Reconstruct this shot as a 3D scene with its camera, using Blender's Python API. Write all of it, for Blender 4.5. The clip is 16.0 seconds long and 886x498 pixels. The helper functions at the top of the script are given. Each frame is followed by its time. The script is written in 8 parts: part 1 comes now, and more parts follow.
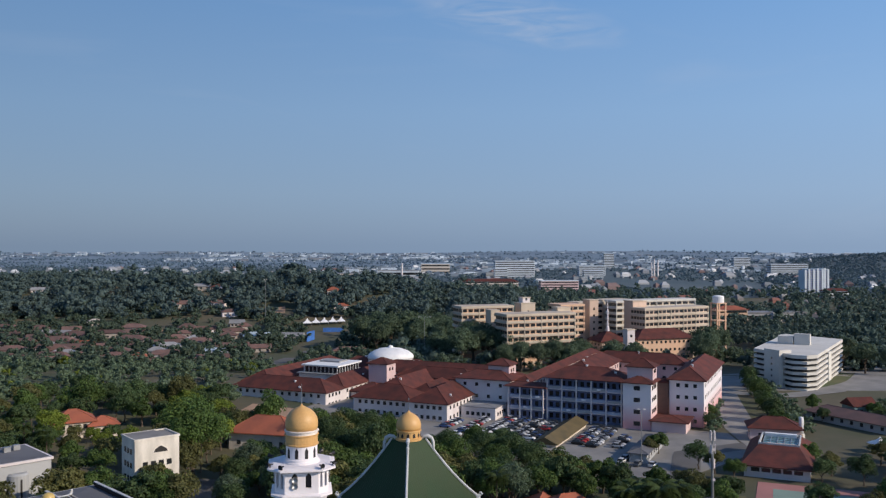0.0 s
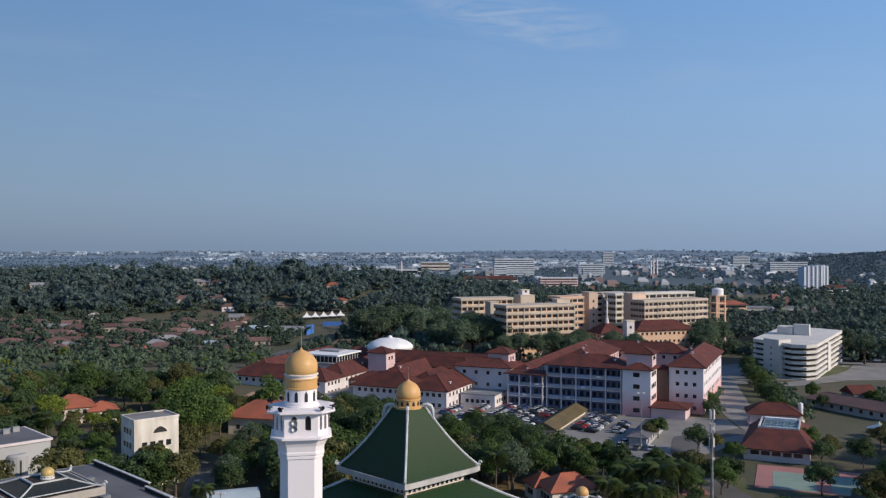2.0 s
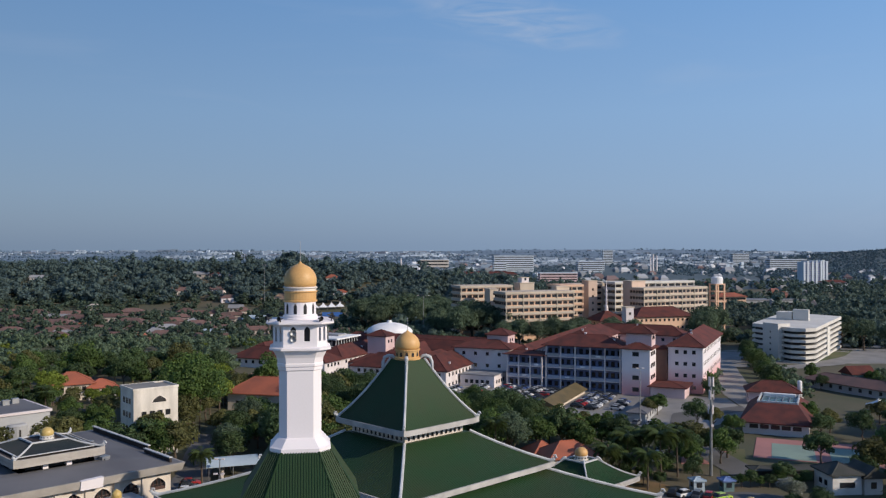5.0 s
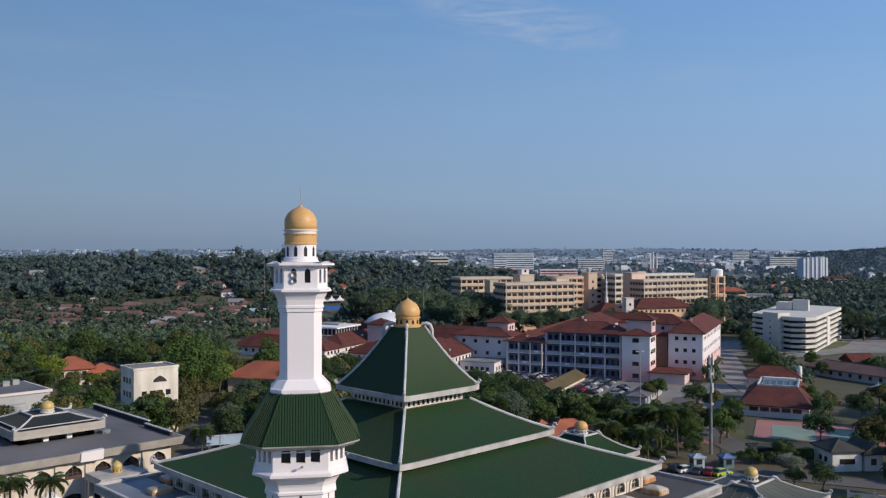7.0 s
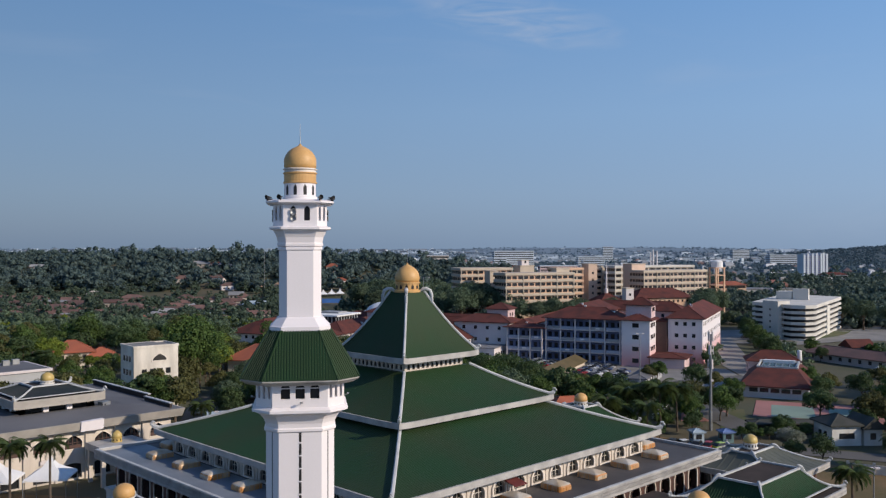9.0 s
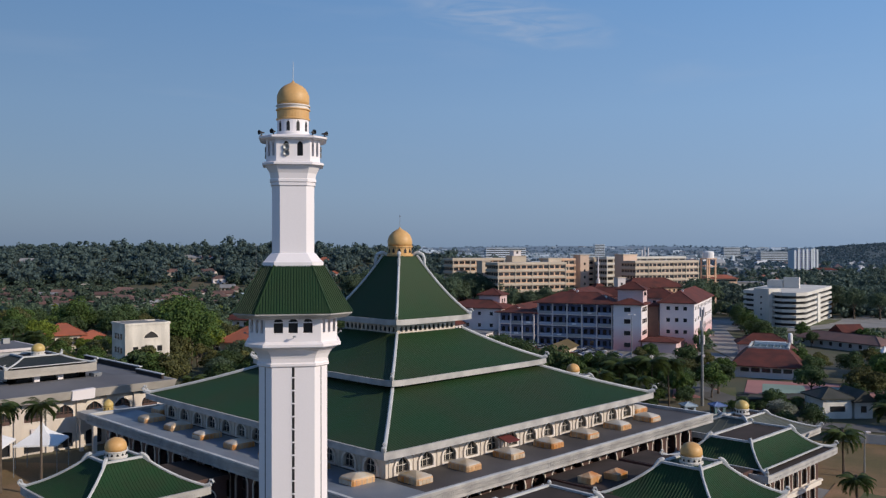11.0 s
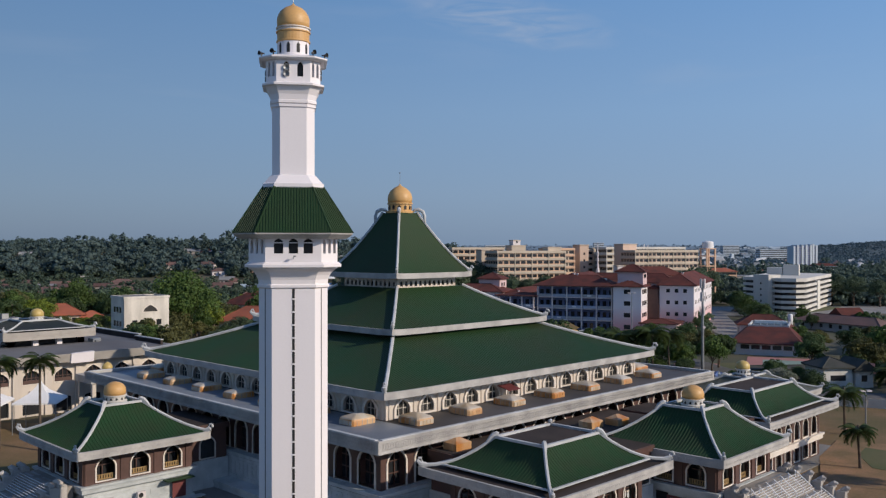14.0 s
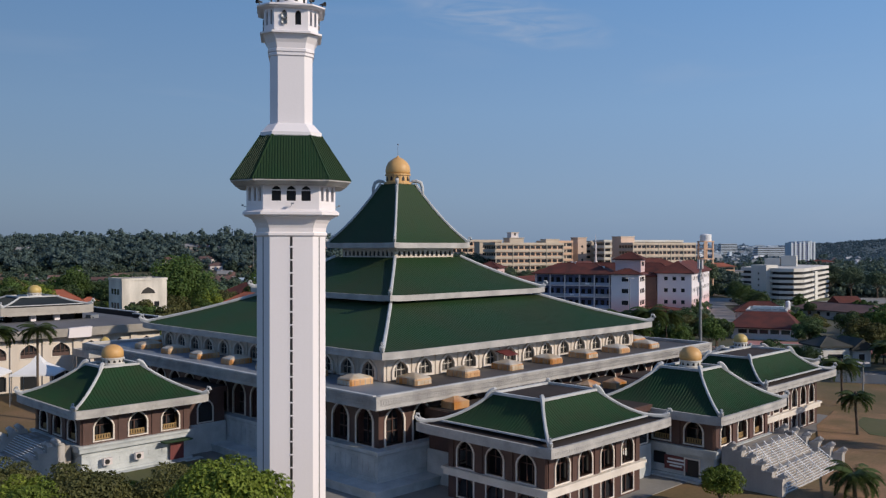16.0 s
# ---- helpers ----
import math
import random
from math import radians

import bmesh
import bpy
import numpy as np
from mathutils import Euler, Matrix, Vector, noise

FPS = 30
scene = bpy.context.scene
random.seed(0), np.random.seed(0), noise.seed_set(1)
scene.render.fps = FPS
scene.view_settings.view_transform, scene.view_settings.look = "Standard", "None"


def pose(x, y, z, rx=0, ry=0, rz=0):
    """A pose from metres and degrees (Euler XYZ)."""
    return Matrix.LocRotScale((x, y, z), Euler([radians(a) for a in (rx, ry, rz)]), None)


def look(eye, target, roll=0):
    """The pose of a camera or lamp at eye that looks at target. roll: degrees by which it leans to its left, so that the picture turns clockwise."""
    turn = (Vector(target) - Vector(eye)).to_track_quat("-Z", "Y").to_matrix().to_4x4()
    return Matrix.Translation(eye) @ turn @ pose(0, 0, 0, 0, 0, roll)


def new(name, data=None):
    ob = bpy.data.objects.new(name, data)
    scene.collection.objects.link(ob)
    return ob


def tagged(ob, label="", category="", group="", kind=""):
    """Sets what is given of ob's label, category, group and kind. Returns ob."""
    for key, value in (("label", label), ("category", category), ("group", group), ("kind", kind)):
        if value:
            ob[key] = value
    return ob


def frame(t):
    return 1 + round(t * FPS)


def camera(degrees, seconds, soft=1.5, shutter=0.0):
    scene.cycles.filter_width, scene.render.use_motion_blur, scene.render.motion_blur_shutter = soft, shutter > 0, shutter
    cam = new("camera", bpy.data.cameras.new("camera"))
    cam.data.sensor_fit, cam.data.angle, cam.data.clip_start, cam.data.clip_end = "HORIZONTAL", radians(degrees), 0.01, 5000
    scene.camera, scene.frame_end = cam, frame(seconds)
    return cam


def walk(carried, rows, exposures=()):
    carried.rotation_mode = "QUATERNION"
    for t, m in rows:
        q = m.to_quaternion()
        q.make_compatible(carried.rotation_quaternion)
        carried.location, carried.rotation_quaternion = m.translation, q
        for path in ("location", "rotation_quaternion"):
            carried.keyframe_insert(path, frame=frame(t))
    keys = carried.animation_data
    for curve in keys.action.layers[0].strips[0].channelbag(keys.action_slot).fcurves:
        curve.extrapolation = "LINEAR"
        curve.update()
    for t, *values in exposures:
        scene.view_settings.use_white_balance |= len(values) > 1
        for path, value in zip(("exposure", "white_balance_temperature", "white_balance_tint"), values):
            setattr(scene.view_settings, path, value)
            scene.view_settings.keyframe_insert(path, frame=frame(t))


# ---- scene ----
cam = camera(54.0, 16.0, soft=1.3)
PATH = [
    (0, pose(-85.59, -93.64, 62.26, 89.821, 0, -44.688)),
    (1, pose(-85.59, -93.63, 59.95, 89.818, 0, -44.692)),
    (2, pose(-85.59, -93.61, 57.62, 89.836, 0, -44.725)),
    (3, pose(-85.56, -93.69, 55.27, 89.863, 0, -44.733)),
    (4, pose(-85.61, -93.75, 52.82, 89.856, 0, -44.755)),
    (6.5, pose(-85.71, -93.80, 46.97, 89.854, 0, -44.751)),
    (7.5, pose(-85.76, -93.87, 44.52, 89.863, 0, -44.757)),
    (8.5, pose(-85.76, -93.94, 42.02, 89.856, 0, -44.754)),
    (9, pose(-85.77, -93.95, 40.75, 89.837, 0, -44.747)),
    (11.5, pose(-85.87, -93.85, 34.43, 89.820, 0, -45.351)),
    (12, pose(-85.82, -93.72, 33.37, 89.862, 0, -45.338)),
    (13, pose(-85.71, -93.55, 31.29, 89.852, 0, -45.336)),
    (14, pose(-85.71, -93.54, 29.25, 89.834, 0, -45.333)),
    (15, pose(-85.74, -93.58, 27.22, 89.838, 0, -45.352)),
    (15.5, pose(-85.72, -93.59, 26.13, 89.838, 0, -45.472)),
    (16, pose(-85.73, -93.58, 25.15, 89.806, 0, -45.462)),
]
walk(cam, PATH, exposures=((0, 0.05), (8, 0.0), (12, -0.1), (16, -0.13)))

# ---- light ----
SUN_AZ = radians(160)      # clockwise from +y
SUN_EL = radians(26)
world = bpy.data.worlds.new("world")
scene.world = world
world.use_nodes = True
wn = world.node_tree
wn.nodes.clear()


def sky_world():
    N, L = wn.nodes, wn.links
    out = N.new("ShaderNodeOutputWorld")
    bg = N.new("ShaderNodeBackground")
    sky = N.new("ShaderNodeTexSky")
    sky.sky_type = 'NISHITA'
    sky.sun_disc = False
    sky.sun_elevation, sky.sun_rotation = SUN_EL, SUN_AZ
    sky.altitude, sky.air_density, sky.dust_density, sky.ozone_density = 50, 1.0, 1.2, 2.0
    co = N.new("ShaderNodeTexCoord")
    sep = N.new("ShaderNodeSeparateXYZ")
    L.new(co.outputs["Generated"], sep.inputs[0])
    # humid tropical air: the clear sky veiled by pale blue haze
    ramp = N.new("ShaderNodeValToRGB")
    el = ramp.color_ramp.elements
    el[0].position, el[0].color = 0.0, (0.215, 0.312, 0.470, 1)
    el[1].position, el[1].color = 1.0, (0.055, 0.120, 0.300, 1)
    for p_, c_ in ((0.06, (0.235, 0.355, 0.545, 1)), (0.15, (0.220, 0.370, 0.605, 1)), (0.27, (0.160, 0.325, 0.610, 1)), (0.45, (0.105, 0.225, 0.48, 1))):
        e = el.new(p_)
        e.color = c_
    L.new(sep.outputs["Z"], ramp.inputs[0])
    # a little brighter towards the sun's side
    dot = N.new("ShaderNodeVectorMath")
    dot.operation = 'DOT_PRODUCT'
    dot.inputs[1].default_value = (0.55, -0.83, 0.0)
    L.new(co.outputs["Generated"], dot.inputs[0])
    gain = N.new("ShaderNodeMath")
    gain.operation = 'MULTIPLY_ADD'
    gain.inputs[1].default_value, gain.inputs[2].default_value = 4.4, 10.7
    L.new(dot.outputs["Value"], gain.inputs[0])
    haze = N.new("ShaderNodeVectorMath")
    haze.operation = 'SCALE'
    L.new(gain.outputs[0], haze.inputs[3])
    L.new(ramp.outputs[0], haze.inputs[0])
    mul = N.new("ShaderNodeMix")
    mul.data_type = 'RGBA'
    mul.inputs[0].default_value = 0.85
    L.new(sky.outputs[0], mul.inputs[6])
    L.new(haze.outputs[0], mul.inputs[7])
    # thin high cloud
    mp = N.new("ShaderNodeMapping")
    mp.inputs["Rotation"].default_value = (0, 0, radians(-45))
    mp.inputs["Scale"].default_value = (1.2, 2.2, 9.0)
    L.new(co.outputs["Generated"], mp.inputs[0])
    no = N.new("ShaderNodeTexNoise")
    no.inputs["Scale"].default_value, no.inputs["Detail"].default_value = 1.7, 6
    no.inputs["Distortion"].default_value = 0.6
    L.new(mp.outputs[0], no.inputs["Vector"])
    cr = N.new("ShaderNodeMapRange")
    cr.inputs["From Min"].default_value, cr.inputs["From Max"].default_value = 0.55, 0.85
    cr.inputs["To Max"].default_value = 0.18
    L.new(no.outputs["Fac"], cr.inputs["Value"])
    mix = N.new("ShaderNodeMix")
    mix.data_type = 'RGBA'
    # one wispy cloud, high ahead
    ud = N.new("ShaderNodeVectorMath")
    ud.operation = 'DOT_PRODUCT'
    ud.inputs[1].default_value = (0.7108, -0.7034, 0.0)
    L.new(co.outputs["Generated"], ud.inputs[0])

    def calc(op, a, b):
        n = N.new("ShaderNodeMath")
        n.operation = op
        for i, v in enumerate((a, b)):
            if isinstance(v, (int, float)):
                n.inputs[i].default_value = v
            else:
                L.new(v, n.inputs[i])
        return n.outputs[0]
    du = calc('MULTIPLY', calc('SUBTRACT', ud.outputs["Value"], 0.080), 7.6)
    dz = calc('MULTIPLY', calc('ADD', calc('SUBTRACT', sep.outputs["Z"], 0.252), calc('MULTIPLY', du, 0.024)), 34.0)
    rr = calc('ADD', calc('MULTIPLY', du, du), calc('MULTIPLY', dz, dz))
    wisp = N.new("ShaderNodeTexNoise")
    wisp.inputs["Scale"].default_value, wisp.inputs["Detail"].default_value, wisp.inputs["Distortion"].default_value = 7.0, 7, 1.6
    L.new(mp.outputs[0], wisp.inputs["Vector"])
    body = calc('MAXIMUM', calc('SUBTRACT', 1.0, rr), 0.0)
    streaks = calc('MAXIMUM', calc('SUBTRACT', wisp.outputs["Fac"], 0.34), 0.0)
    cloud = calc('MULTIPLY', calc('MULTIPLY', body, streaks), 1.35)
    total = calc('MINIMUM', calc('ADD', cloud, cr.outputs[0]), 0.6)
    L.new(total, mix.inputs[0])
    L.new(mul.outputs[2], mix.inputs[6])
    mix.inputs[7].default_value = (4.4, 5.0, 6.2, 1)
    L.new(mix.outputs[2], bg.inputs[0])
    bg.inputs[1].default_value = 0.1
    L.new(bg.outputs[0], out.inputs[0])


sky_world()
sun = new("sun", bpy.data.lights.new("sun", 'SUN'))
sun.data.energy, sun.data.angle, sun.data.color = 3.9, radians(0.53), (1.0, 0.86, 0.70)
sd = Vector((math.sin(SUN_AZ) * math.cos(SUN_EL), math.cos(SUN_AZ) * math.cos(SUN_EL), math.sin(SUN_EL)))
sun.matrix_world = look(sd * 300, (0, 0, 0))

# ---- materials ----
def mat(name, c1, c2=None, scale=0.5, rough=0.7, bump=0.0, fine=8.0, metal=0.0, vary=0.0, island=0.0, streak=None, spec=0.5, grain=0.3):
    """Two-scale procedural surface: broad stains from c1 to c2, fine grain, fine relief."""
    m = bpy.data.materials.new(name)
    m.use_nodes = True
    N, L = m.node_tree.nodes, m.node_tree.links
    b = N["Principled BSDF"]
    b.inputs["Roughness"].default_value, b.inputs["Metallic"].default_value = rough, metal
    b.inputs["Specular IOR Level"].default_value = spec
    c2 = c2 or tuple(v * 0.75 for v in c1)
    geo = N.new("ShaderNodeNewGeometry")
    mp = N.new("ShaderNodeMapping")
    L.new(geo.outputs["Position"], mp.inputs[0])
    mp.inputs["Scale"].default_value = streak or (1, 1, 1)
    n1 = N.new("ShaderNodeTexNoise")
    n1.inputs["Scale"].default_value, n1.inputs["Detail"].default_value = scale, 5
    n2 = N.new("ShaderNodeTexNoise")
    n2.inputs["Scale"].default_value, n2.inputs["Detail"].default_value = fine, 3
    L.new(mp.outputs[0], n1.inputs["Vector"])
    L.new(geo.outputs["Position"], n2.inputs["Vector"])
    mr = N.new("ShaderNodeMapRange")
    mr.inputs["From Min"].default_value, mr.inputs["From Max"].default_value = 0.35, 0.68
    L.new(n1.outputs["Fac"], mr.inputs["Value"])
    mx = N.new("ShaderNodeMix")
    mx.data_type = 'RGBA'
    L.new(mr.outputs[0], mx.inputs[0])
    mx.inputs[6].default_value, mx.inputs[7].default_value = (*c1, 1), (*c2, 1)
    # grain and per-piece brightness
    val = N.new("ShaderNodeMath")
    val.operation = 'MULTIPLY_ADD'
    L.new(n2.outputs["Fac"], val.inputs[0])
    val.inputs[1].default_value, val.inputs[2].default_value = grain, 1 - grain / 2
    last = val
    for amount, source in ((vary, "o"), (island, "i")):
        if amount:
            src = N.new("ShaderNodeObjectInfo").outputs["Random"] if source == "o" else geo.outputs["Random Per Island"]
            v2 = N.new("ShaderNodeMath")
            v2.operation = 'MULTIPLY_ADD'
            L.new(src, v2.inputs[0])
            v2.inputs[1].default_value, v2.inputs[2].default_value = 2 * amount, 1 - amount
            v3 = N.new("ShaderNodeMath")
            v3.operation = 'MULTIPLY'
            L.new(last.outputs[0], v3.inputs[0])
            L.new(v2.outputs[0], v3.inputs[1])
            last = v3
    sc = N.new("ShaderNodeVectorMath")
    sc.operation = 'SCALE'
    L.new(mx.outputs[2], sc.inputs[0])
    L.new(last.outputs[0], sc.inputs[3])
    L.new(sc.outputs[0], b.inputs["Base Color"])
    if bump:
        bp = N.new("ShaderNodeBump")
        bp.inputs["Strength"].default_value, bp.inputs["Distance"].default_value = bump, 0.05
        L.new(n2.outputs["Fac"], bp.inputs["Height"])
        L.new(bp.outputs[0], b.inputs["Normal"])
    return m


def leaf_mat(name, c1, c2, island=0.35):
    c1, c2 = tuple(v * 1.5 for v in c1), tuple(v * 1.5 for v in c2)
    m = mat(name, c1, c2, scale=0.25, rough=0.6, fine=1.5, vary=0.22, island=island, spec=0.25)
    # thin leaves let part of the light through
    N, L = m.node_tree.nodes, m.node_tree.links
    b = N["Principled BSDF"]
    tr = N.new("ShaderNodeBsdfTranslucent")
    L.new(b.inputs["Base Color"].links[0].from_socket, tr.inputs["Color"])
    mx = N.new("ShaderNodeMixShader")
    mx.inputs[0].default_value = 0.35
    L.new(b.outputs[0], mx.inputs[1])
    L.new(tr.outputs[0], mx.inputs[2])
    out = next(n for n in N if n.bl_idname == "ShaderNodeOutputMaterial")
    L.new(mx.outputs[0], out.inputs["Surface"])
    return m


WHITE = mat("white_paint", (0.80, 0.755, 0.765), (0.74, 0.70, 0.71), 0.15, 0.6, 0.02, streak=(1, 1, 0.15), grain=0.07)
WEATHERED = mat("stained_old_render", (0.76, 0.71, 0.63), (0.45, 0.42, 0.37), 0.35, 0.85, 0.15, streak=(1, 1, 0.2), grain=0.5)
WHITE2 = mat("aged_white_paint", (0.72, 0.70, 0.66), (0.50, 0.47, 0.43), 0.3, 0.75, 0.1, streak=(1, 1, 0.2))
GREEN = mat("green_roof_metal", (0.018, 0.050, 0.018), (0.029, 0.045, 0.018), 0.12, 0.52, 0.05, spec=0.22)
SKIRT = mat("green_skirt_roof_tile", (0.022, 0.066, 0.026), (0.030, 0.058, 0.024), 0.4, 0.55, 0.08, spec=0.25)
GREEN2 = mat("green_roof_tile", (0.017, 0.051, 0.020), (0.024, 0.045, 0.020), 0.5, 0.6, 0.1, spec=0.16)
OLIVE = mat("weathered_olive_roof", (0.100, 0.105, 0.080), (0.075, 0.080, 0.062), 0.3, 0.6, 0.1)
GOLD = mat("ochre_dome_paint", (0.64, 0.385, 0.145), (0.55, 0.31, 0.11), 0.6, 0.5, 0.05)
YELLOW = mat("yellow_dome_paint", (0.58, 0.43, 0.15), (0.48, 0.34, 0.11), 0.6, 0.42, 0.05)
FASCIA = mat("grey_carved_stone", (0.46, 0.445, 0.425), (0.31, 0.30, 0.29), 0.5, 0.8, 0.3, fine=5)
RIDGE = mat("pale_ridge_cement", (0.55, 0.56, 0.56), (0.40, 0.41, 0.42), 0.5, 0.75, 0.15)
CREAM = mat("cream_wall_paint", (0.66, 0.59, 0.51), (0.52, 0.46, 0.40), 0.3, 0.7, 0.1, streak=(1, 1, 0.3))
FRAMEM = mat("cream_window_frame", (0.76, 0.70, 0.63), (0.62, 0.56, 0.50), 0.5, 0.6)
BROWN = mat("brown_granite", (0.105, 0.055, 0.045), (0.075, 0.042, 0.036), 0.6, 0.5, 0.1)
PLINTH = mat("pale_grey_marble", (0.54, 0.57, 0.575), (0.38, 0.41, 0.42), 0.6, 0.55, 0.1)
def two_tone(name, top, low, z0, z1):
    """Wall paint that fades from one colour below to another above."""
    m = mat(name, top, None, 0.15, 0.75, 0.05, streak=(1, 1, 0.3))
    N, L = m.node_tree.nodes, m.node_tree.links
    geo = N.new("ShaderNodeNewGeometry")
    sep = N.new("ShaderNodeSeparateXYZ")
    L.new(geo.outputs["Position"], sep.inputs[0])
    mr = N.new("ShaderNodeMapRange")
    mr.inputs["From Min"].default_value, mr.inputs["From Max"].default_value = z0, z1
    L.new(sep.outputs["Z"], mr.inputs["Value"])
    mx = N.new("ShaderNodeMix")
    mx.data_type = 'RGBA'
    mx.inputs[6].default_value, mx.inputs[7].default_value = (*low, 1), (*top, 1)
    L.new(mr.outputs[0], mx.inputs[0])
    sc = next(n for n in N if n.bl_idname == "ShaderNodeVectorMath")
    L.new(mx.outputs[2], sc.inputs[0])
    return m


FADEPINK = two_tone("white_to_pink_wall_paint", (0.74, 0.70, 0.72), (0.70, 0.36, 0.36), 1.5, 8.5)
# near-black colour stands in for the shade inside openings and unlit rooms
DARK = mat("painted_interior_shade", (0.018, 0.016, 0.015), (0.010, 0.010, 0.011), 0.4, 0.6)
TERR = mat("brown_grey_roof_terrace", (0.10, 0.092, 0.09), (0.052, 0.046, 0.044), 0.12, 0.6, 0.05, spec=0.25)
TERR_PALE = mat("pale_grey_terrace_strip", (0.22, 0.245, 0.28), (0.14, 0.16, 0.19), 0.15, 0.5, 0.03)
TERRD = mat("brown_flat_roof", (0.066, 0.052, 0.047), (0.042, 0.036, 0.033), 0.25, 0.9, 0.1, spec=0.12)
AMBER = mat("amber_skylight", (0.48, 0.19, 0.04), (0.56, 0.41, 0.25), 0.8, 0.35, 0.03, vary=0.15, streak=(1, 1, 0.4), grain=0.5)
CLEAR = mat("pale_skylight_face", (0.56, 0.53, 0.47), (0.44, 0.31, 0.17), 0.45, 0.35, 0.03)
REDROOF = mat("dark_red_roof_tile", (0.125, 0.040, 0.032), (0.070, 0.030, 0.027), 0.3, 0.85, 0.15, fine=3, vary=0.16, spec=0.2)
OCHRE = mat("mossy_ochre_roof", (0.125, 0.092, 0.040), (0.085, 0.068, 0.032), 0.3, 0.85, 0.15, fine=3)
ORANGEROOF = mat("orange_roof_tile", (0.36, 0.105, 0.055), (0.24, 0.078, 0.046), 0.2, 0.75, 0.1, vary=0.15)
ANNEXF = mat("beige_grey_eaves", (0.40, 0.37, 0.33), (0.30, 0.28, 0.25), 0.4, 0.8, 0.2)
DARKROOF = mat("dark_green_slate_roof", (0.018, 0.026, 0.025), (0.028, 0.030, 0.031), 0.4, 0.6, 0.1)
GREYROOF = mat("grey_metal_roof", (0.30, 0.30, 0.30), (0.20, 0.20, 0.21), 0.1, 0.6, 0.05, vary=0.2)
MOSSY = mat("mossy_dark_roof", (0.055, 0.055, 0.05), (0.035, 0.04, 0.032), 0.5, 0.85, 0.15)
SLATE = mat("dark_grey_flat_roof", (0.15, 0.15, 0.16), (0.105, 0.105, 0.115), 0.1, 0.8, 0.05)
PINK = mat("pink_wall_paint", (0.66, 0.50, 0.50), (0.55, 0.40, 0.40), 0.12, 0.75, 0.05, streak=(1, 1, 0.3))
PALEWALL = mat("pale_wall_paint", (0.70, 0.66, 0.66), (0.60, 0.54, 0.54), 0.15, 0.75, 0.05, streak=(1, 1, 0.3))
PEACH = mat("peach_wall_paint", (0.60, 0.45, 0.36), (0.48, 0.36, 0.28), 0.1, 0.75, 0.05, streak=(1, 1, 0.3))
ORWALL = mat("orange_cream_wall", (0.68, 0.45, 0.31), (0.58, 0.38, 0.26), 0.1, 0.75, 0.05, streak=(1, 1, 0.3))
BANDS = mat("cream_concrete_band", (0.58, 0.49, 0.39), (0.46, 0.39, 0.31), 0.1, 0.8, 0.05, streak=(1, 1, 0.3))
BLUEW = mat("blue_grey_panel", (0.145, 0.189, 0.348), (0.102, 0.131, 0.246), 0.3, 0.6)
CONC = mat("pale_concrete", (0.66, 0.64, 0.59), (0.54, 0.52, 0.48), 0.1, 0.8, 0.1, streak=(1, 1, 0.3))
BLUEWHITE = mat("pale_blue_parapet_paint", (0.40, 0.45, 0.55), (0.30, 0.35, 0.45), 0.2, 0.7, 0.05)
GREYW = mat("grey_wall_paint", (0.40, 0.41, 0.42), (0.32, 0.33, 0.34), 0.15, 0.8, 0.05)
ASPH = mat("asphalt", (0.125, 0.120, 0.116), (0.09, 0.088, 0.086), 0.08, 0.9, 0.1)
PAVE = mat("grey_paving", (0.26, 0.25, 0.235), (0.18, 0.172, 0.165), 0.12, 0.85, 0.15, fine=3)
SAND = mat("dry_tan_lawn", (0.31, 0.175, 0.095), (0.17, 0.115, 0.05), 0.22, 0.95, 0.5, fine=3, grain=0.6)
SOIL = mat("dry_grass_and_soil", (0.115, 0.092, 0.034), (0.215, 0.130, 0.065), 0.11, 0.95, 0.5, fine=3, grain=0.6)
LAWN = mat("lawn_grass", (0.06, 0.085, 0.025), (0.115, 0.105, 0.045), 0.07, 0.95, 0.4, fine=2)
COURTR = mat("red_court_paint", (0.42, 0.19, 0.17), (0.34, 0.16, 0.145), 0.1, 0.85)
COURTG = mat("green_court_paint", (0.24, 0.33, 0.27), (0.19, 0.26, 0.22), 0.1, 0.85)
METAL = mat("galvanised_steel", (0.36, 0.37, 0.38), (0.26, 0.27, 0.28), 0.6, 0.45, metal=0.6)
BLACK = mat("black_plastic", (0.015, 0.015, 0.016), None, 1, 0.5)
BARK = mat("tree_bark", (0.13, 0.10, 0.075), (0.08, 0.06, 0.045), 1.5, 0.95, 0.5)
TENT = mat("white_canvas", (0.80, 0.80, 0.80), (0.70, 0.70, 0.71), 0.3, 0.8)
BLUETARP = mat("blue_sheet", (0.05, 0.17, 0.50), (0.04, 0.13, 0.40), 0.3, 0.7)
# white wall paint with the blue of distance haze put into its colour
FARWHITE = mat("haze_tinted_far_white_wall", (0.60, 0.66, 0.71), (0.50, 0.56, 0.62), 0.05, 0.8)
TEALW = mat("teal_wall_paint", (0.13, 0.22, 0.23), (0.10, 0.17, 0.18), 0.3, 0.7)
BLUEROOF = mat("pale_blue_metal_roof", (0.38, 0.46, 0.52), (0.30, 0.38, 0.44), 0.2, 0.6)
WOOD = mat("gold_balustrade", (0.36, 0.24, 0.10), (0.25, 0.16, 0.07), 2, 0.6)
COURTGLASS = mat("teal_court_glazing", (0.10, 0.20, 0.21), (0.16, 0.27, 0.28), 0.4, 0.25)
STEPM = mat("grey_step_stone", (0.33, 0.30, 0.27), (0.23, 0.21, 0.19), 0.5, 0.85, 0.2, fine=4)
